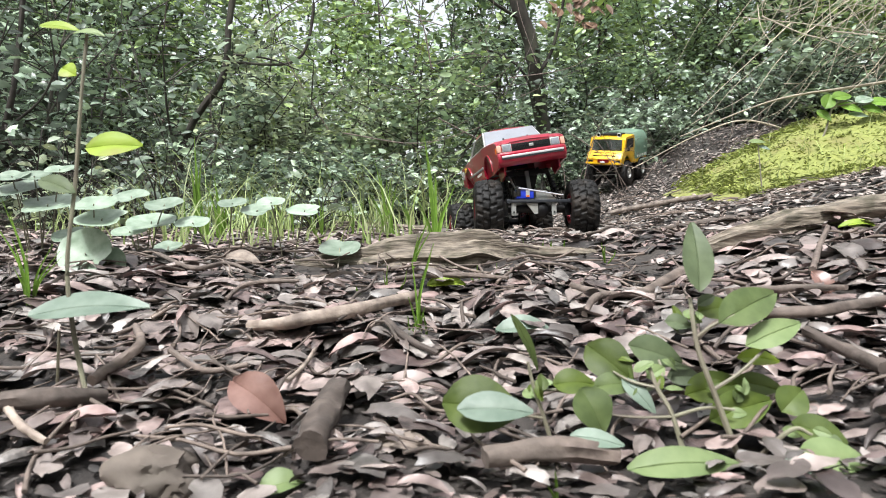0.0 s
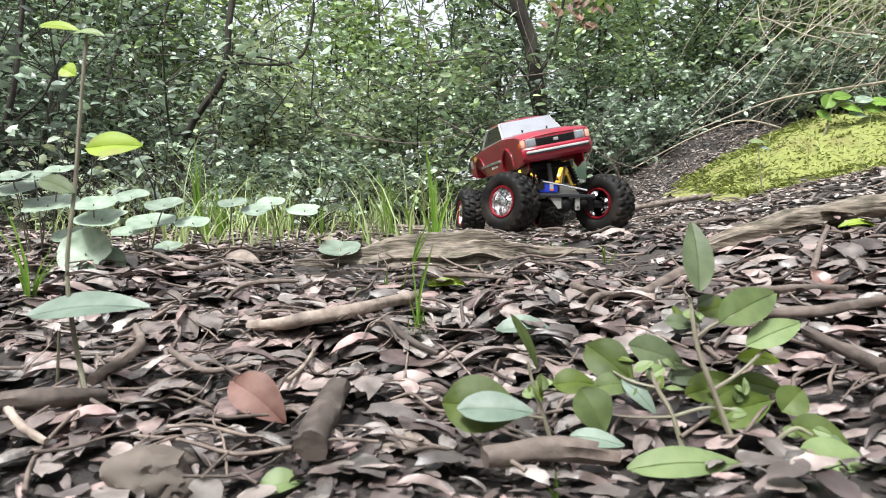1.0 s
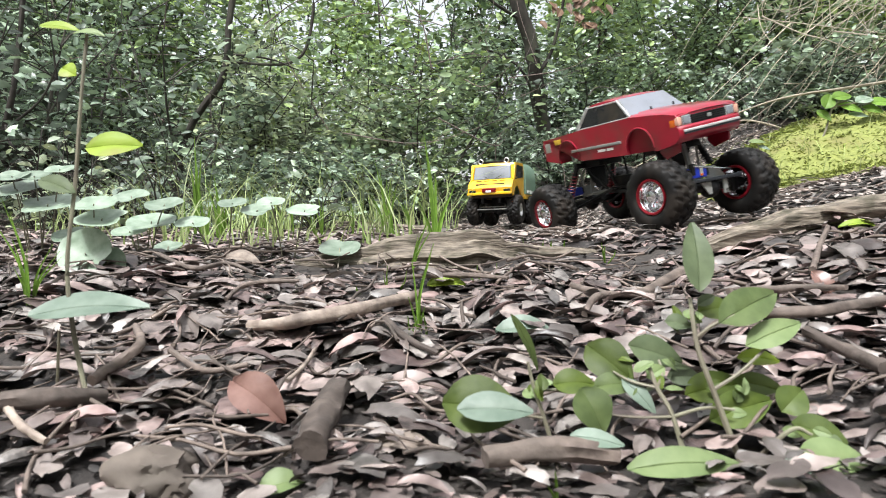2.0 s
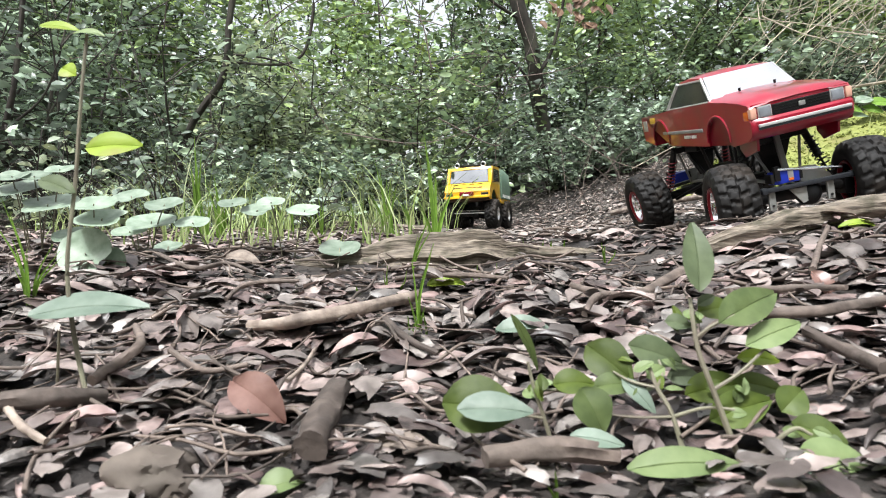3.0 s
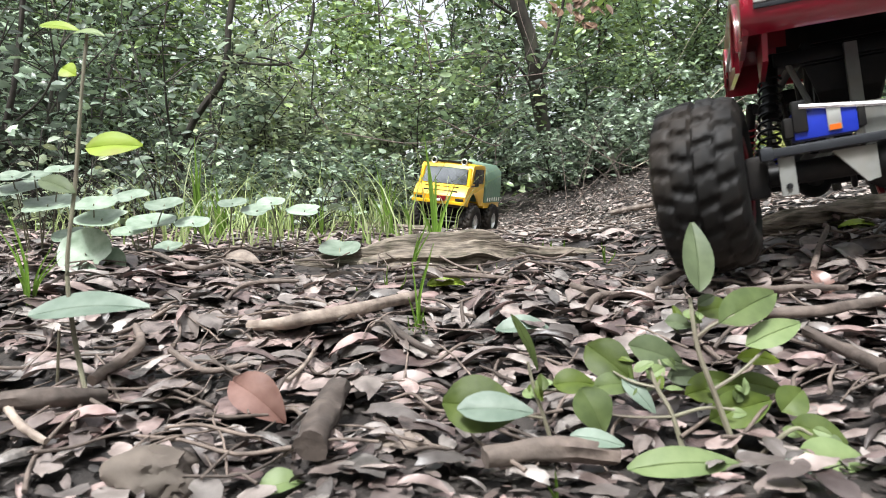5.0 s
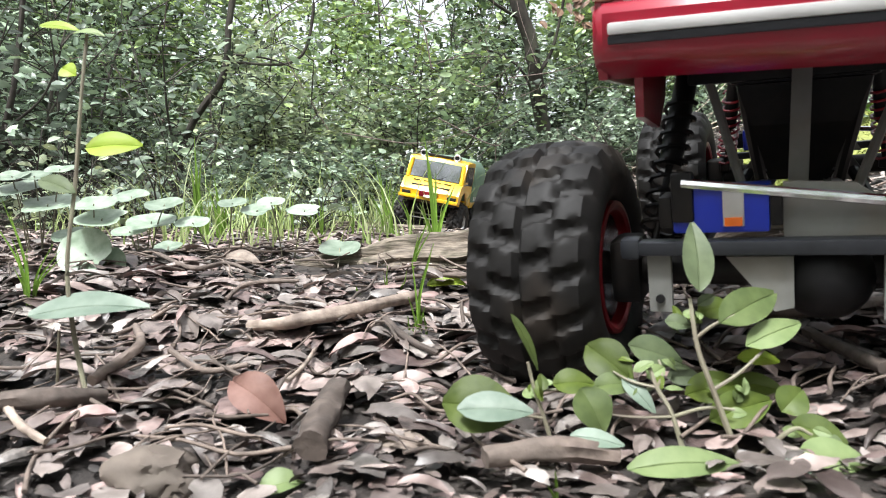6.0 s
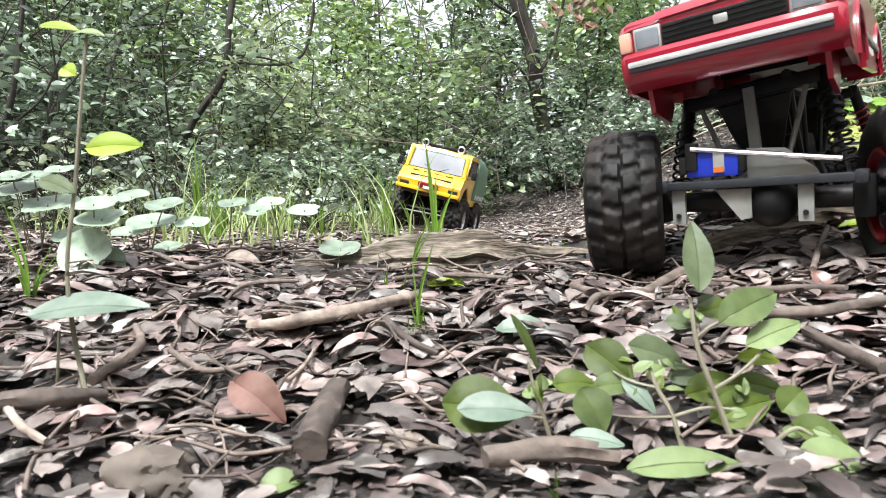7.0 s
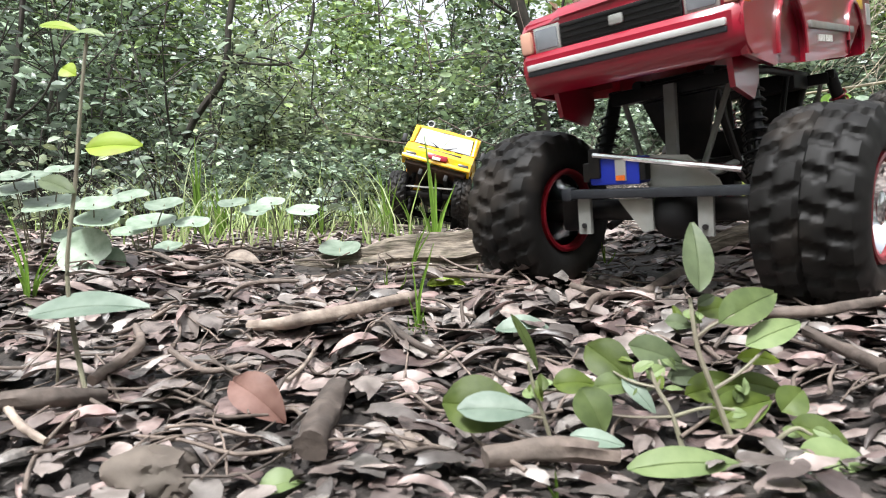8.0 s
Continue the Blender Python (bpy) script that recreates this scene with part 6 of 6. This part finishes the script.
# ---------- thin grass, moss, dry brush, trunks ----------
def build_thin_grass():
    rnd = np.random.default_rng(31)
    vs, fs, k = [], [], 0
    patch = [(float(rnd.uniform(-0.60, -0.10)), float(rnd.uniform(0.85, 2.8))) for _ in range(46)]
    for i in range(640):
        near = rnd.random() < 0.35
        y = float(rnd.uniform(0.8, 1.6) if near else rnd.uniform(1.5, 2.9))
        x = float(rnd.uniform(-0.62, -0.02) * y * (1.0 if near else 0.8))
        if i % 4:
            px, y = patch[i % 46]
            x, y = px * y + float(rnd.normal(0, 0.035)), y + float(rnd.normal(0, 0.05))
        h, w = float(rnd.uniform(0.03, 0.12 if near else 0.24)), 0.0009 + 0.0006 * y
        a, lean = float(rnd.uniform(0, 2 * math.pi)), float(rnd.uniform(0.1, 0.8)) * h
        z = float(land(x, y)) - 0.003
        for s in range(5):
            t = s / 4
            ww = w * (1 - 0.9 * t)
            cx, cy, cz = x + math.cos(a) * lean * t * t, y + math.sin(a) * lean * t * t, z + h * (t - 0.25 * t * t)
            vs += [(cx - ww, cy, cz), (cx + ww, cy, cz)]
        for s in range(4):
            fs.append((k + 2 * s, k + 2 * s + 1, k + 2 * s + 3, k + 2 * s + 2))
        k += 10
    for i in range(400):
        y = float(rnd.uniform(1.7, 3.0))
        x = float(rnd.uniform(-0.42, 0.02)) * y
        h, w = float(rnd.uniform(0.15, 0.5)), 0.0012
        if i > 240:
            x, y, h = float(rnd.uniform(0.95, 2.2)), float(rnd.uniform(1.95, 2.6)), float(rnd.uniform(0.05, 0.2))
        a, lean = float(rnd.uniform(0, 2 * math.pi)), float(rnd.uniform(0.3, 1.0)) * h
        z = float(land(x, y)) - 0.003
        for s in range(5):
            t = s / 4
            ww = w * (1 - 0.7 * t)
            cx, cy, cz = x + math.cos(a) * lean * t * t, y + math.sin(a) * lean * t * t, z + h * (t - 0.45 * t ** 3)
            vs += [(cx - ww, cy, cz), (cx + ww, cy, cz)]
        for s in range(4):
            fs.append((k + 2 * s, k + 2 * s + 1, k + 2 * s + 3, k + 2 * s + 2))
        k += 10
    ob = arrays("thin_grass", np.array(vs), np.array(fs), GRASS_STUFF)
    tagged(ob, "thin sparse grass growing along the path edge", "grass", kind="stuff")


MOSS_BLADE = (SMALL_LEAF[0] * np.array([1.0, 0.45, 1.0]), SMALL_LEAF[1])


def build_moss():
    """A cushion of moss over the bank, with raised tufts."""
    rnd = np.random.default_rng(41)
    xs, ys = np.arange(0.88, 2.3, 0.02), np.arange(1.94, 2.75, 0.02)
    gx, gy = np.meshgrid(xs, ys)
    def inside(px, py):
        wave = 0.05 * np.sin(px * 13) + 0.03 * np.sin(px * 29 + 1) + 0.04 * np.sin(py * 17)
        return np.minimum(np.minimum((px - 0.90 - wave) / 0.15, (2.25 - px + wave - 0.5 * (py - 2.3) ** 2) / 0.15), np.minimum((py - 1.98 - wave * 0.6) / 0.1, (2.70 - py + wave - 0.15 * (px - 1.6) ** 2) / 0.15))

    edge = inside(gx, gy)
    lift = 0.022 * np.clip(edge, -1, 1) + 0.008 * np.sin(gx * 40 + 3 * np.sin(gy * 31)) * np.sin(gy * 37)
    v = np.stack([gx.ravel(), gy.ravel(), (land(gx, gy) + lift).ravel()], 1)
    w, h = len(xs), len(ys)
    i = (np.arange(h - 1)[:, None] * w + np.arange(w - 1)[None])[edge[:-1, :-1] > -0.15].ravel()
    moss = arrays("moss_bank", v, np.stack([i, i + 1, i + w + 1, i + w], 1), MOSS, smooth=True)
    tagged(moss, "bright yellow-green moss covering the bank", "moss")
    n = 24000
    x, y = rnd.uniform(0.93, 2.25, n), rnd.uniform(1.97, 2.7, n)
    keep = inside(x, y) > rnd.uniform(-0.2, 0.3, n)
    x, y = x[keep], y[keep]
    n = len(x)
    z = land(x, y) + 0.018 + 0.008 * np.sin(x * 40 + 3 * np.sin(y * 31)) * np.sin(y * 37)
    tf = bulk("moss_tuft", np.stack([x, y, z], 1), turns(n, 1.2, rnd), 0.008 + 0.034 * rnd.random(n) ** 2, [MOSS_BLADE], MOSS_TUFT, moss)
    tf["kind"] = "stuff"


def build_brush():
    """Dry bare branches over the bank."""
    rnd = random.Random(51)
    pile = tagged(empty("dry_brush", Matrix.Translation(on_land(1.7, 2.7))), "tangle of bare dry pale branches over the mossy bank", "brush")
    off = -on_land(1.7, 2.7)

    def branch(pts, r, bark=DRY):
        bm = bmesh.new()
        line = bend(pts, 5)
        tube(bm, [p + off for p in line], [r * (1.1 - 0.8 * k / len(line)) for k in range(len(line))], 7, 0.15)
        part("branch", bm, bark, pile)

    branch([(1.95, 2.55, 0.80), (1.60, 2.55, 0.745), (1.37, 2.55, 0.71), (1.20, 2.55, 0.66), (0.95, 2.6, 0.56)], 0.0065)
    branch([(1.45, 2.7, 0.60), (1.25, 2.7, 0.645), (1.05, 2.7, 0.58), (0.8, 2.75, 0.45)], 0.004)
    for i in range(70):
        x, y, z = rnd.uniform(1.4, 2.5), rnd.uniform(2.4, 3.3), rnd.uniform(0.65, 1.6)
        a, ln_ = rnd.choice((rnd.uniform(-3.0, -2.2), rnd.uniform(-1.9, -1.2), rnd.uniform(-0.9, 0.2))), rnd.uniform(0.3, 0.8)
        d = Vector((math.cos(a) * ln_, rnd.uniform(-0.15, 0.15), math.sin(a) * ln_ * 0.7))
        p = Vector((x, y, z))
        q = p + d
        q.z = max(q.z, float(land(q.x, q.y)) + 0.02)
        branch([p - d * 0.4, p, p + (q - p) * 0.5 + Vector((rnd.uniform(-0.1, 0.1), 0, rnd.uniform(-0.02, 0.12))), q], rnd.uniform(0.0012, 0.0034))
    for i in range(58):
        x, y, z = rnd.uniform(1.7, 2.6), rnd.uniform(2.35, 2.9), rnd.uniform(1.05, 1.75)
        ln_, drop = rnd.uniform(0.45, 1.0), rnd.uniform(0.25, 0.8)
        end = max(z - drop, float(land(x - ln_, y)) + 0.1)
        branch([(x + 0.3, y, z - 0.02), (x, y, z + 0.06), (x - ln_ * 0.45, y + rnd.uniform(-0.1, 0.1), z - drop * 0.22), (x - ln_ * 0.8, y, z - drop * 0.62), (x - ln_, y, end)], rnd.uniform(0.0012, 0.0026))
    low = tagged(empty("dry_stalks", Matrix.Translation(on_land(0.9, 2.9))), "thin dry stalks standing at the foot of the bank", "stalks")
    off = -on_land(0.9, 2.9)
    pile = low
    for i in range(45):
        x, y = rnd.uniform(0.45, 1.7), rnd.uniform(2.6, 3.3)
        p = on_land(x, y)
        d = Vector((rnd.uniform(-0.3, 0.3), rnd.uniform(-0.1, 0.1), rnd.uniform(0.05, 0.4)))
        branch([p, p + d * 0.5 + Vector((0, 0, 0.05)), p + d], rnd.uniform(0.0008, 0.002), TWIG)

    tangle = tagged(empty("vine_tangle", Matrix.Translation(on_land(-0.6, 2.9))), "thin grey stems and vines tangled before the shrubs", "vines")
    off = -on_land(-0.6, 2.9)
    pile = tangle
    for i in range(70):
        x, y, z = rnd.uniform(-2.1, 0.9), rnd.uniform(2.6, 3.3), rnd.uniform(0.4, 1.6)
        a, ln_ = rnd.choice((rnd.uniform(0.9, 2.2), rnd.uniform(-0.5, 0.5))), rnd.uniform(0.2, 0.7)
        d = Vector((math.cos(a) * ln_, rnd.uniform(-0.1, 0.1), math.sin(a) * ln_))
        p = Vector((x, y, z))
        branch([p - d * 0.5, p + Vector((rnd.uniform(-0.08, 0.08), 0, rnd.uniform(-0.08, 0.08))), p + d * 0.5], rnd.uniform(0.0012, 0.0034), TWIG)


def trunk(name, label, pts, r0, r1, limbs=()):
    root = tagged(empty(name, Matrix.Translation(pts[0])), label, "tree")
    o = Vector(pts[0])
    bm = bmesh.new()
    line = [p - o for p in bend(pts, 6)]
    tube(bm, line, [r0 + (r1 - r0) * k / (len(line) - 1) for k in range(len(line))], 14, 0.25)
    part("trunk", bm, BARK, root)
    for lp, r in limbs:
        bm = bmesh.new()
        ln_ = [p - o for p in bend(lp, 5)]
        tube(bm, ln_, [r * (1 - 0.7 * k / len(ln_)) for k in range(len(ln_))], 8, 0.2)
        part("limb", bm, BARK, root)


def build_trunks():
    trunk("tree_stem", "dark leaning tree trunk in the thicket", [on_land(0.75, 3.95, -0.05), Vector((0.6, 3.9, 0.85)), Vector((0.53, 3.75, 1.15)), Vector((0.49, 3.7, 1.32)), Vector((0.40, 3.65, 1.6)), Vector((0.34, 3.6, 2.4))], 0.045, 0.038,
          [([(0.54, 3.75, 1.1), (0.64, 3.7, 1.3), (0.72, 3.6, 1.8)], 0.014), ([(0.58, 3.85, 0.9), (0.4, 3.5, 1.1), (0.1, 3.4, 1.2)], 0.010), ([(0.45, 3.68, 1.4), (0.2, 3.5, 1.5), (0.0, 3.4, 1.75)], 0.010)])
    trunk("tree_stem", "thin bent stem at the side of the path", [on_land(-1.25, 2.85, -0.03), Vector((-1.12, 2.85, 0.62)), Vector((-0.95, 2.8, 0.85)), Vector((-0.92, 2.8, 1.1)), Vector((-0.86, 2.8, 1.5))], 0.016, 0.013,
          [([(-0.93, 2.8, 0.95), (-0.75, 2.8, 0.93), (-0.62, 2.8, 0.88)], 0.006)])
    trunk("tree_stem", "thin bent stem at the side of the path", [on_land(-1.75, 2.4, -0.03), Vector((-1.55, 2.3, 0.55)), Vector((-1.5, 2.3, 0.85)), Vector((-1.47, 2.3, 1.3))], 0.012, 0.008,
          [([(-1.6, 2.3, 0.5), (-1.4, 2.25, 0.62), (-1.3, 2.2, 0.75)], 0.006), ([(-1.55, 2.3, 0.55), (-1.45, 2.2, 0.45), (-1.3, 2.2, 0.42)], 0.006)])
    trunk("hanging_vine", "pale curved vine hanging in the thicket", [Vector((-0.62, 3.0, 1.45)), Vector((-0.60, 3.0, 1.2)), Vector((-0.68, 3.0, 0.98)), Vector((-0.98, 3.0, 0.97))], 0.008, 0.006)


build_thin_grass()
build_moss()
build_brush()
build_trunks()


# ---------- what moves ----------
def glide(rows, t):
    """The row at t, by a smooth monotone curve through the rows."""
    ts = [r[0] for r in rows]
    i = max(0, min(len(ts) - 2, int(np.searchsorted(ts, t, side="right")) - 1))
    out = []
    u = (t - ts[i]) / (ts[i + 1] - ts[i])
    for k in range(1, len(rows[0])):
        def slope(j):
            if j <= 0 or j >= len(ts) - 1:
                return 0.0 if 0 < j else (rows[1][k] - rows[0][k]) / (ts[1] - ts[0])
            a, b = (rows[j][k] - rows[j - 1][k]) / (ts[j] - ts[j - 1]), (rows[j + 1][k] - rows[j][k]) / (ts[j + 1] - ts[j])
            return 0.0 if a * b <= 0 else 2 * a * b / (a + b)
        h, a, b = ts[i + 1] - ts[i], rows[i][k], rows[i + 1][k]
        m0, m1 = slope(i) * h, slope(i + 1) * h
        out.append((2 * u ** 3 - 3 * u ** 2 + 1) * a + (u ** 3 - 2 * u ** 2 + u) * m0 + (3 * u ** 2 - 2 * u ** 3) * b + (u ** 3 - u ** 2) * m1)
    return out


def drive(truck, body, wheels, rows, steps, base, track, axle_z, pivot, steer_rows, lean_rows, seat=Vector((0, 0, 0)), axles=(), tilt_rows=None):
    """Keys the truck, the lean of its body, and its turning and steered wheels.
    rows: seconds, x, y, z, roll, pitch, yaw; lean_rows: seconds, roll, pitch of the body; steer_rows: seconds, degrees;
    tilt_rows: seconds, tilt of the front and of the rear axle; seat: where the body sits on its mounts."""
    way, last, spun = [], None, [0.0] * len(wheels)
    body_rows, wheel_rows, axle_rows = [], [[] for _ in wheels], [[] for _ in axles]
    piv = Vector(pivot)
    for s in range(steps + 1):
        t = 8.0 * s / steps
        x, y, z, roll, pitch, yaw = glide(rows, t)
        m = pose(x, y, z, roll, pitch, yaw)
        way.append((t, m))
        br, bp = glide(lean_rows, t)
        body_rows.append((t, Matrix.Translation(piv) @ pose(0, 0, 0, br, bp, 0) @ Matrix.Translation(seat - piv)))
        st, = glide(steer_rows, t)
        tilts = glide(tilt_rows, t) if tilt_rows else (0.0, 0.0)
        for e, ax in enumerate(axles):
            axle_rows[e].append((t, Matrix.Translation((base if e == 0 else -base, 0, axle_z)) @ pose(0, 0, 0, tilts[e], 0, 0)))
        spots = []
        for i, (w, sx, sy) in enumerate(wheels):
            lean = pose(0, 0, 0, tilts[0 if sx > 0 else 1], 0, 0)
            local = Vector((sx * base, 0, axle_z)) + lean @ Vector((0, sy * track, 0))
            spots.append(m @ local)
            if last:
                ahead = (m.to_3x3() @ Vector((1, 0, 0))).dot(spots[i] - last[i])
                spun[i] += math.degrees(ahead / axle_z)
            turn = lean @ pose(0, 0, 0, 0, 0, st if sx > 0 else 0) @ pose(0, 0, 0, 0, spun[i], 0)
            if sy < 0:
                turn = turn @ pose(0, 0, 0, 0, 0, 180)
            wheel_rows[i].append((t, Matrix.Translation(local) @ turn))
        last = spots
    walk(truck, way)
    walk(body, body_rows)
    for ax, r in zip(axles, axle_rows):
        walk(ax, r)
    for (w, _, _), r in zip(wheels, wheel_rows):
        walk(w, r)


def motions():
    red = [(0, 0.2034, 1.7477, 0.1274, 6.6, -2.7, -82.3), (0.5, 0.2091, 1.7295, 0.1231, 8.4, -3.4, -82.3), (1, 0.2349, 1.6995, 0.1443, 5.1, -0.6, -79.0),
           (1.5, 0.3695, 1.6439, 0.1685, 9.6, -2.9, -59.9), (2.8, 0.5922, 1.3179, 0.1614, 14.2, 6.0, -85.0), (3, 0.6002, 1.2809, 0.1594, 14.8, 6.6, -87.5),
           (3.5, 0.5924, 1.1257, 0.1451, 11.3, 1.9, -94.9), (4, 0.5861, 1.0186, 0.1401, 8.9, 6.7, -102.0), (4.5, 0.5088, 0.8423, 0.1390, 10.5, 0.9, -108.7),
           (4.7, 0.4588, 0.7423, 0.1310, 9.0, 0.9, -109.7), (5.8, 0.2881, 0.5293, 0.0836, -3.2, 13.8, -119.3), (6, 0.2681, 0.4940, 0.0774, -1.9, 13.1, -119.2),
           (6.2, 0.2681, 0.4940, 0.0774, -1.9, 13.1, -119.2), (6.5, 0.2881, 0.5293, 0.0836, -3.2, 13.8, -119.3), (7, 0.3959, 0.7098, 0.1105, 7.0, 8.0, -126.8),
           (7.5, 0.4147, 0.7546, 0.1134, 5.1, 4.4, -128.3), (8, 0.3147, 0.6619, 0.1080, 2.5, 10.4, -132.0)]
    lean = [(0, 3.1, 1.2), (0.5, 4.2, 1.9), (1, 6.8, 2.1),
           (1.5, 5.9, 2.0), (2.8, -1.1, 1.7), (3, -1.1, 1.7),
           (3.5, -1.0, 4.9), (4, -2.5, 1.7), (4.5, -1.2, 2.7),
           (4.7, -1.2, 2.7), (5.8, -2.7, 3.0), (6, -1.8, 4.4),
           (6.2, -1.8, 4.4), (6.5, -2.7, 3.0), (7, -3.0, 1.4),
           (7.5, -4.0, 0.4), (8, -1.4, 2.3)]
    tilt = [(0, -5.4, -1.1), (0.5, -6.7, -1.0), (1, -5.3, -5.2),
           (1.5, -1.4, 1.3), (2.8, -2.9, 3.4), (3, -2.9, 3.4),
           (3.5, 2.9, -0.3), (4, 1.3, -0.7), (4.5, 1.7, 1.6),
           (4.7, 1.7, 1.6), (5.8, 4.5, 3.4), (6, 2.5, 3.8),
           (6.2, 2.5, 3.8), (6.5, 4.5, 3.4), (7, -6.9, 1.9),
           (7.5, -7.4, 2.4), (8, -4.4, 2.3)]
    steer = [(0.0, -8), (0.5, 14), (1.0, 32), (1.5, 18), (2.8, -9), (3.5, -20), (4.0, -15), (4.5, -4), (4.7, -6), (5.8, -10), (6.0, 0), (6.2, 3), (6.5, 16), (7.0, 18), (7.5, 0), (8.0, -5)]
    drive(pickup, pickup_body, pickup_wheels, red, 80, BASE / 2, TRACK, WHEEL_D / 2, (0, 0, 0.13), steer, lean,
          Vector((-0.0017, 0, 0.0073)), pickup_axles, tilt)
    yel = [(0.0, 0.8373, 3.1394, 0.4327, -6.9, 14.4, -128.4), (0.5, 0.600, 2.640, 0.318, -6.9, 5.0, -123), (1.5, 0.30, 2.52, 0.220, 0, 3, -116), (3.0, 0.1400, 2.4889, 0.1848, 2.2, 0.7, -108.8),
           (3.5, 0.1060, 2.3509, 0.1824, 0.6, 2.4, -107.1), (4.5, 0.0688, 2.1696, 0.1543, -5.3, 5.0, -116.7), (6.0, -0.0234, 1.9658, 0.1531, -11.6, 5.7, -104.7), (6.5, -0.0265, 1.8984, 0.1561, -12.4, 3.5, -108.0),
           (7.0, -0.0323, 1.8247, 0.1541, -14.5, 1.8, -103.6), (7.5, -0.0438, 1.7724, 0.1660, -16.9, -4.8, -94.5), (8.0, -0.0464, 1.6924, 0.1718, -16.0, -15.5, -91.4)]
    ytilt = [(0.0, 5.4, 3), (3.0, -1.9, 0), (4.5, 0.8, 0), (6.0, 1.4, 1), (7.0, 3.0, 2), (7.5, 7.2, 4), (8.0, 11.0, 5)]
    still = [(0.0, 0, 0), (8.0, 0, 0)]
    ysteer = [(0.0, 0), (8.0, 0)]
    drive(utility, utility_cab, utility_wheels, yel, 80, 0.085, 0.079, 0.055, (0, 0, 0.1), ysteer, still, axles=utility_axles, tilt_rows=ytilt)


motions()
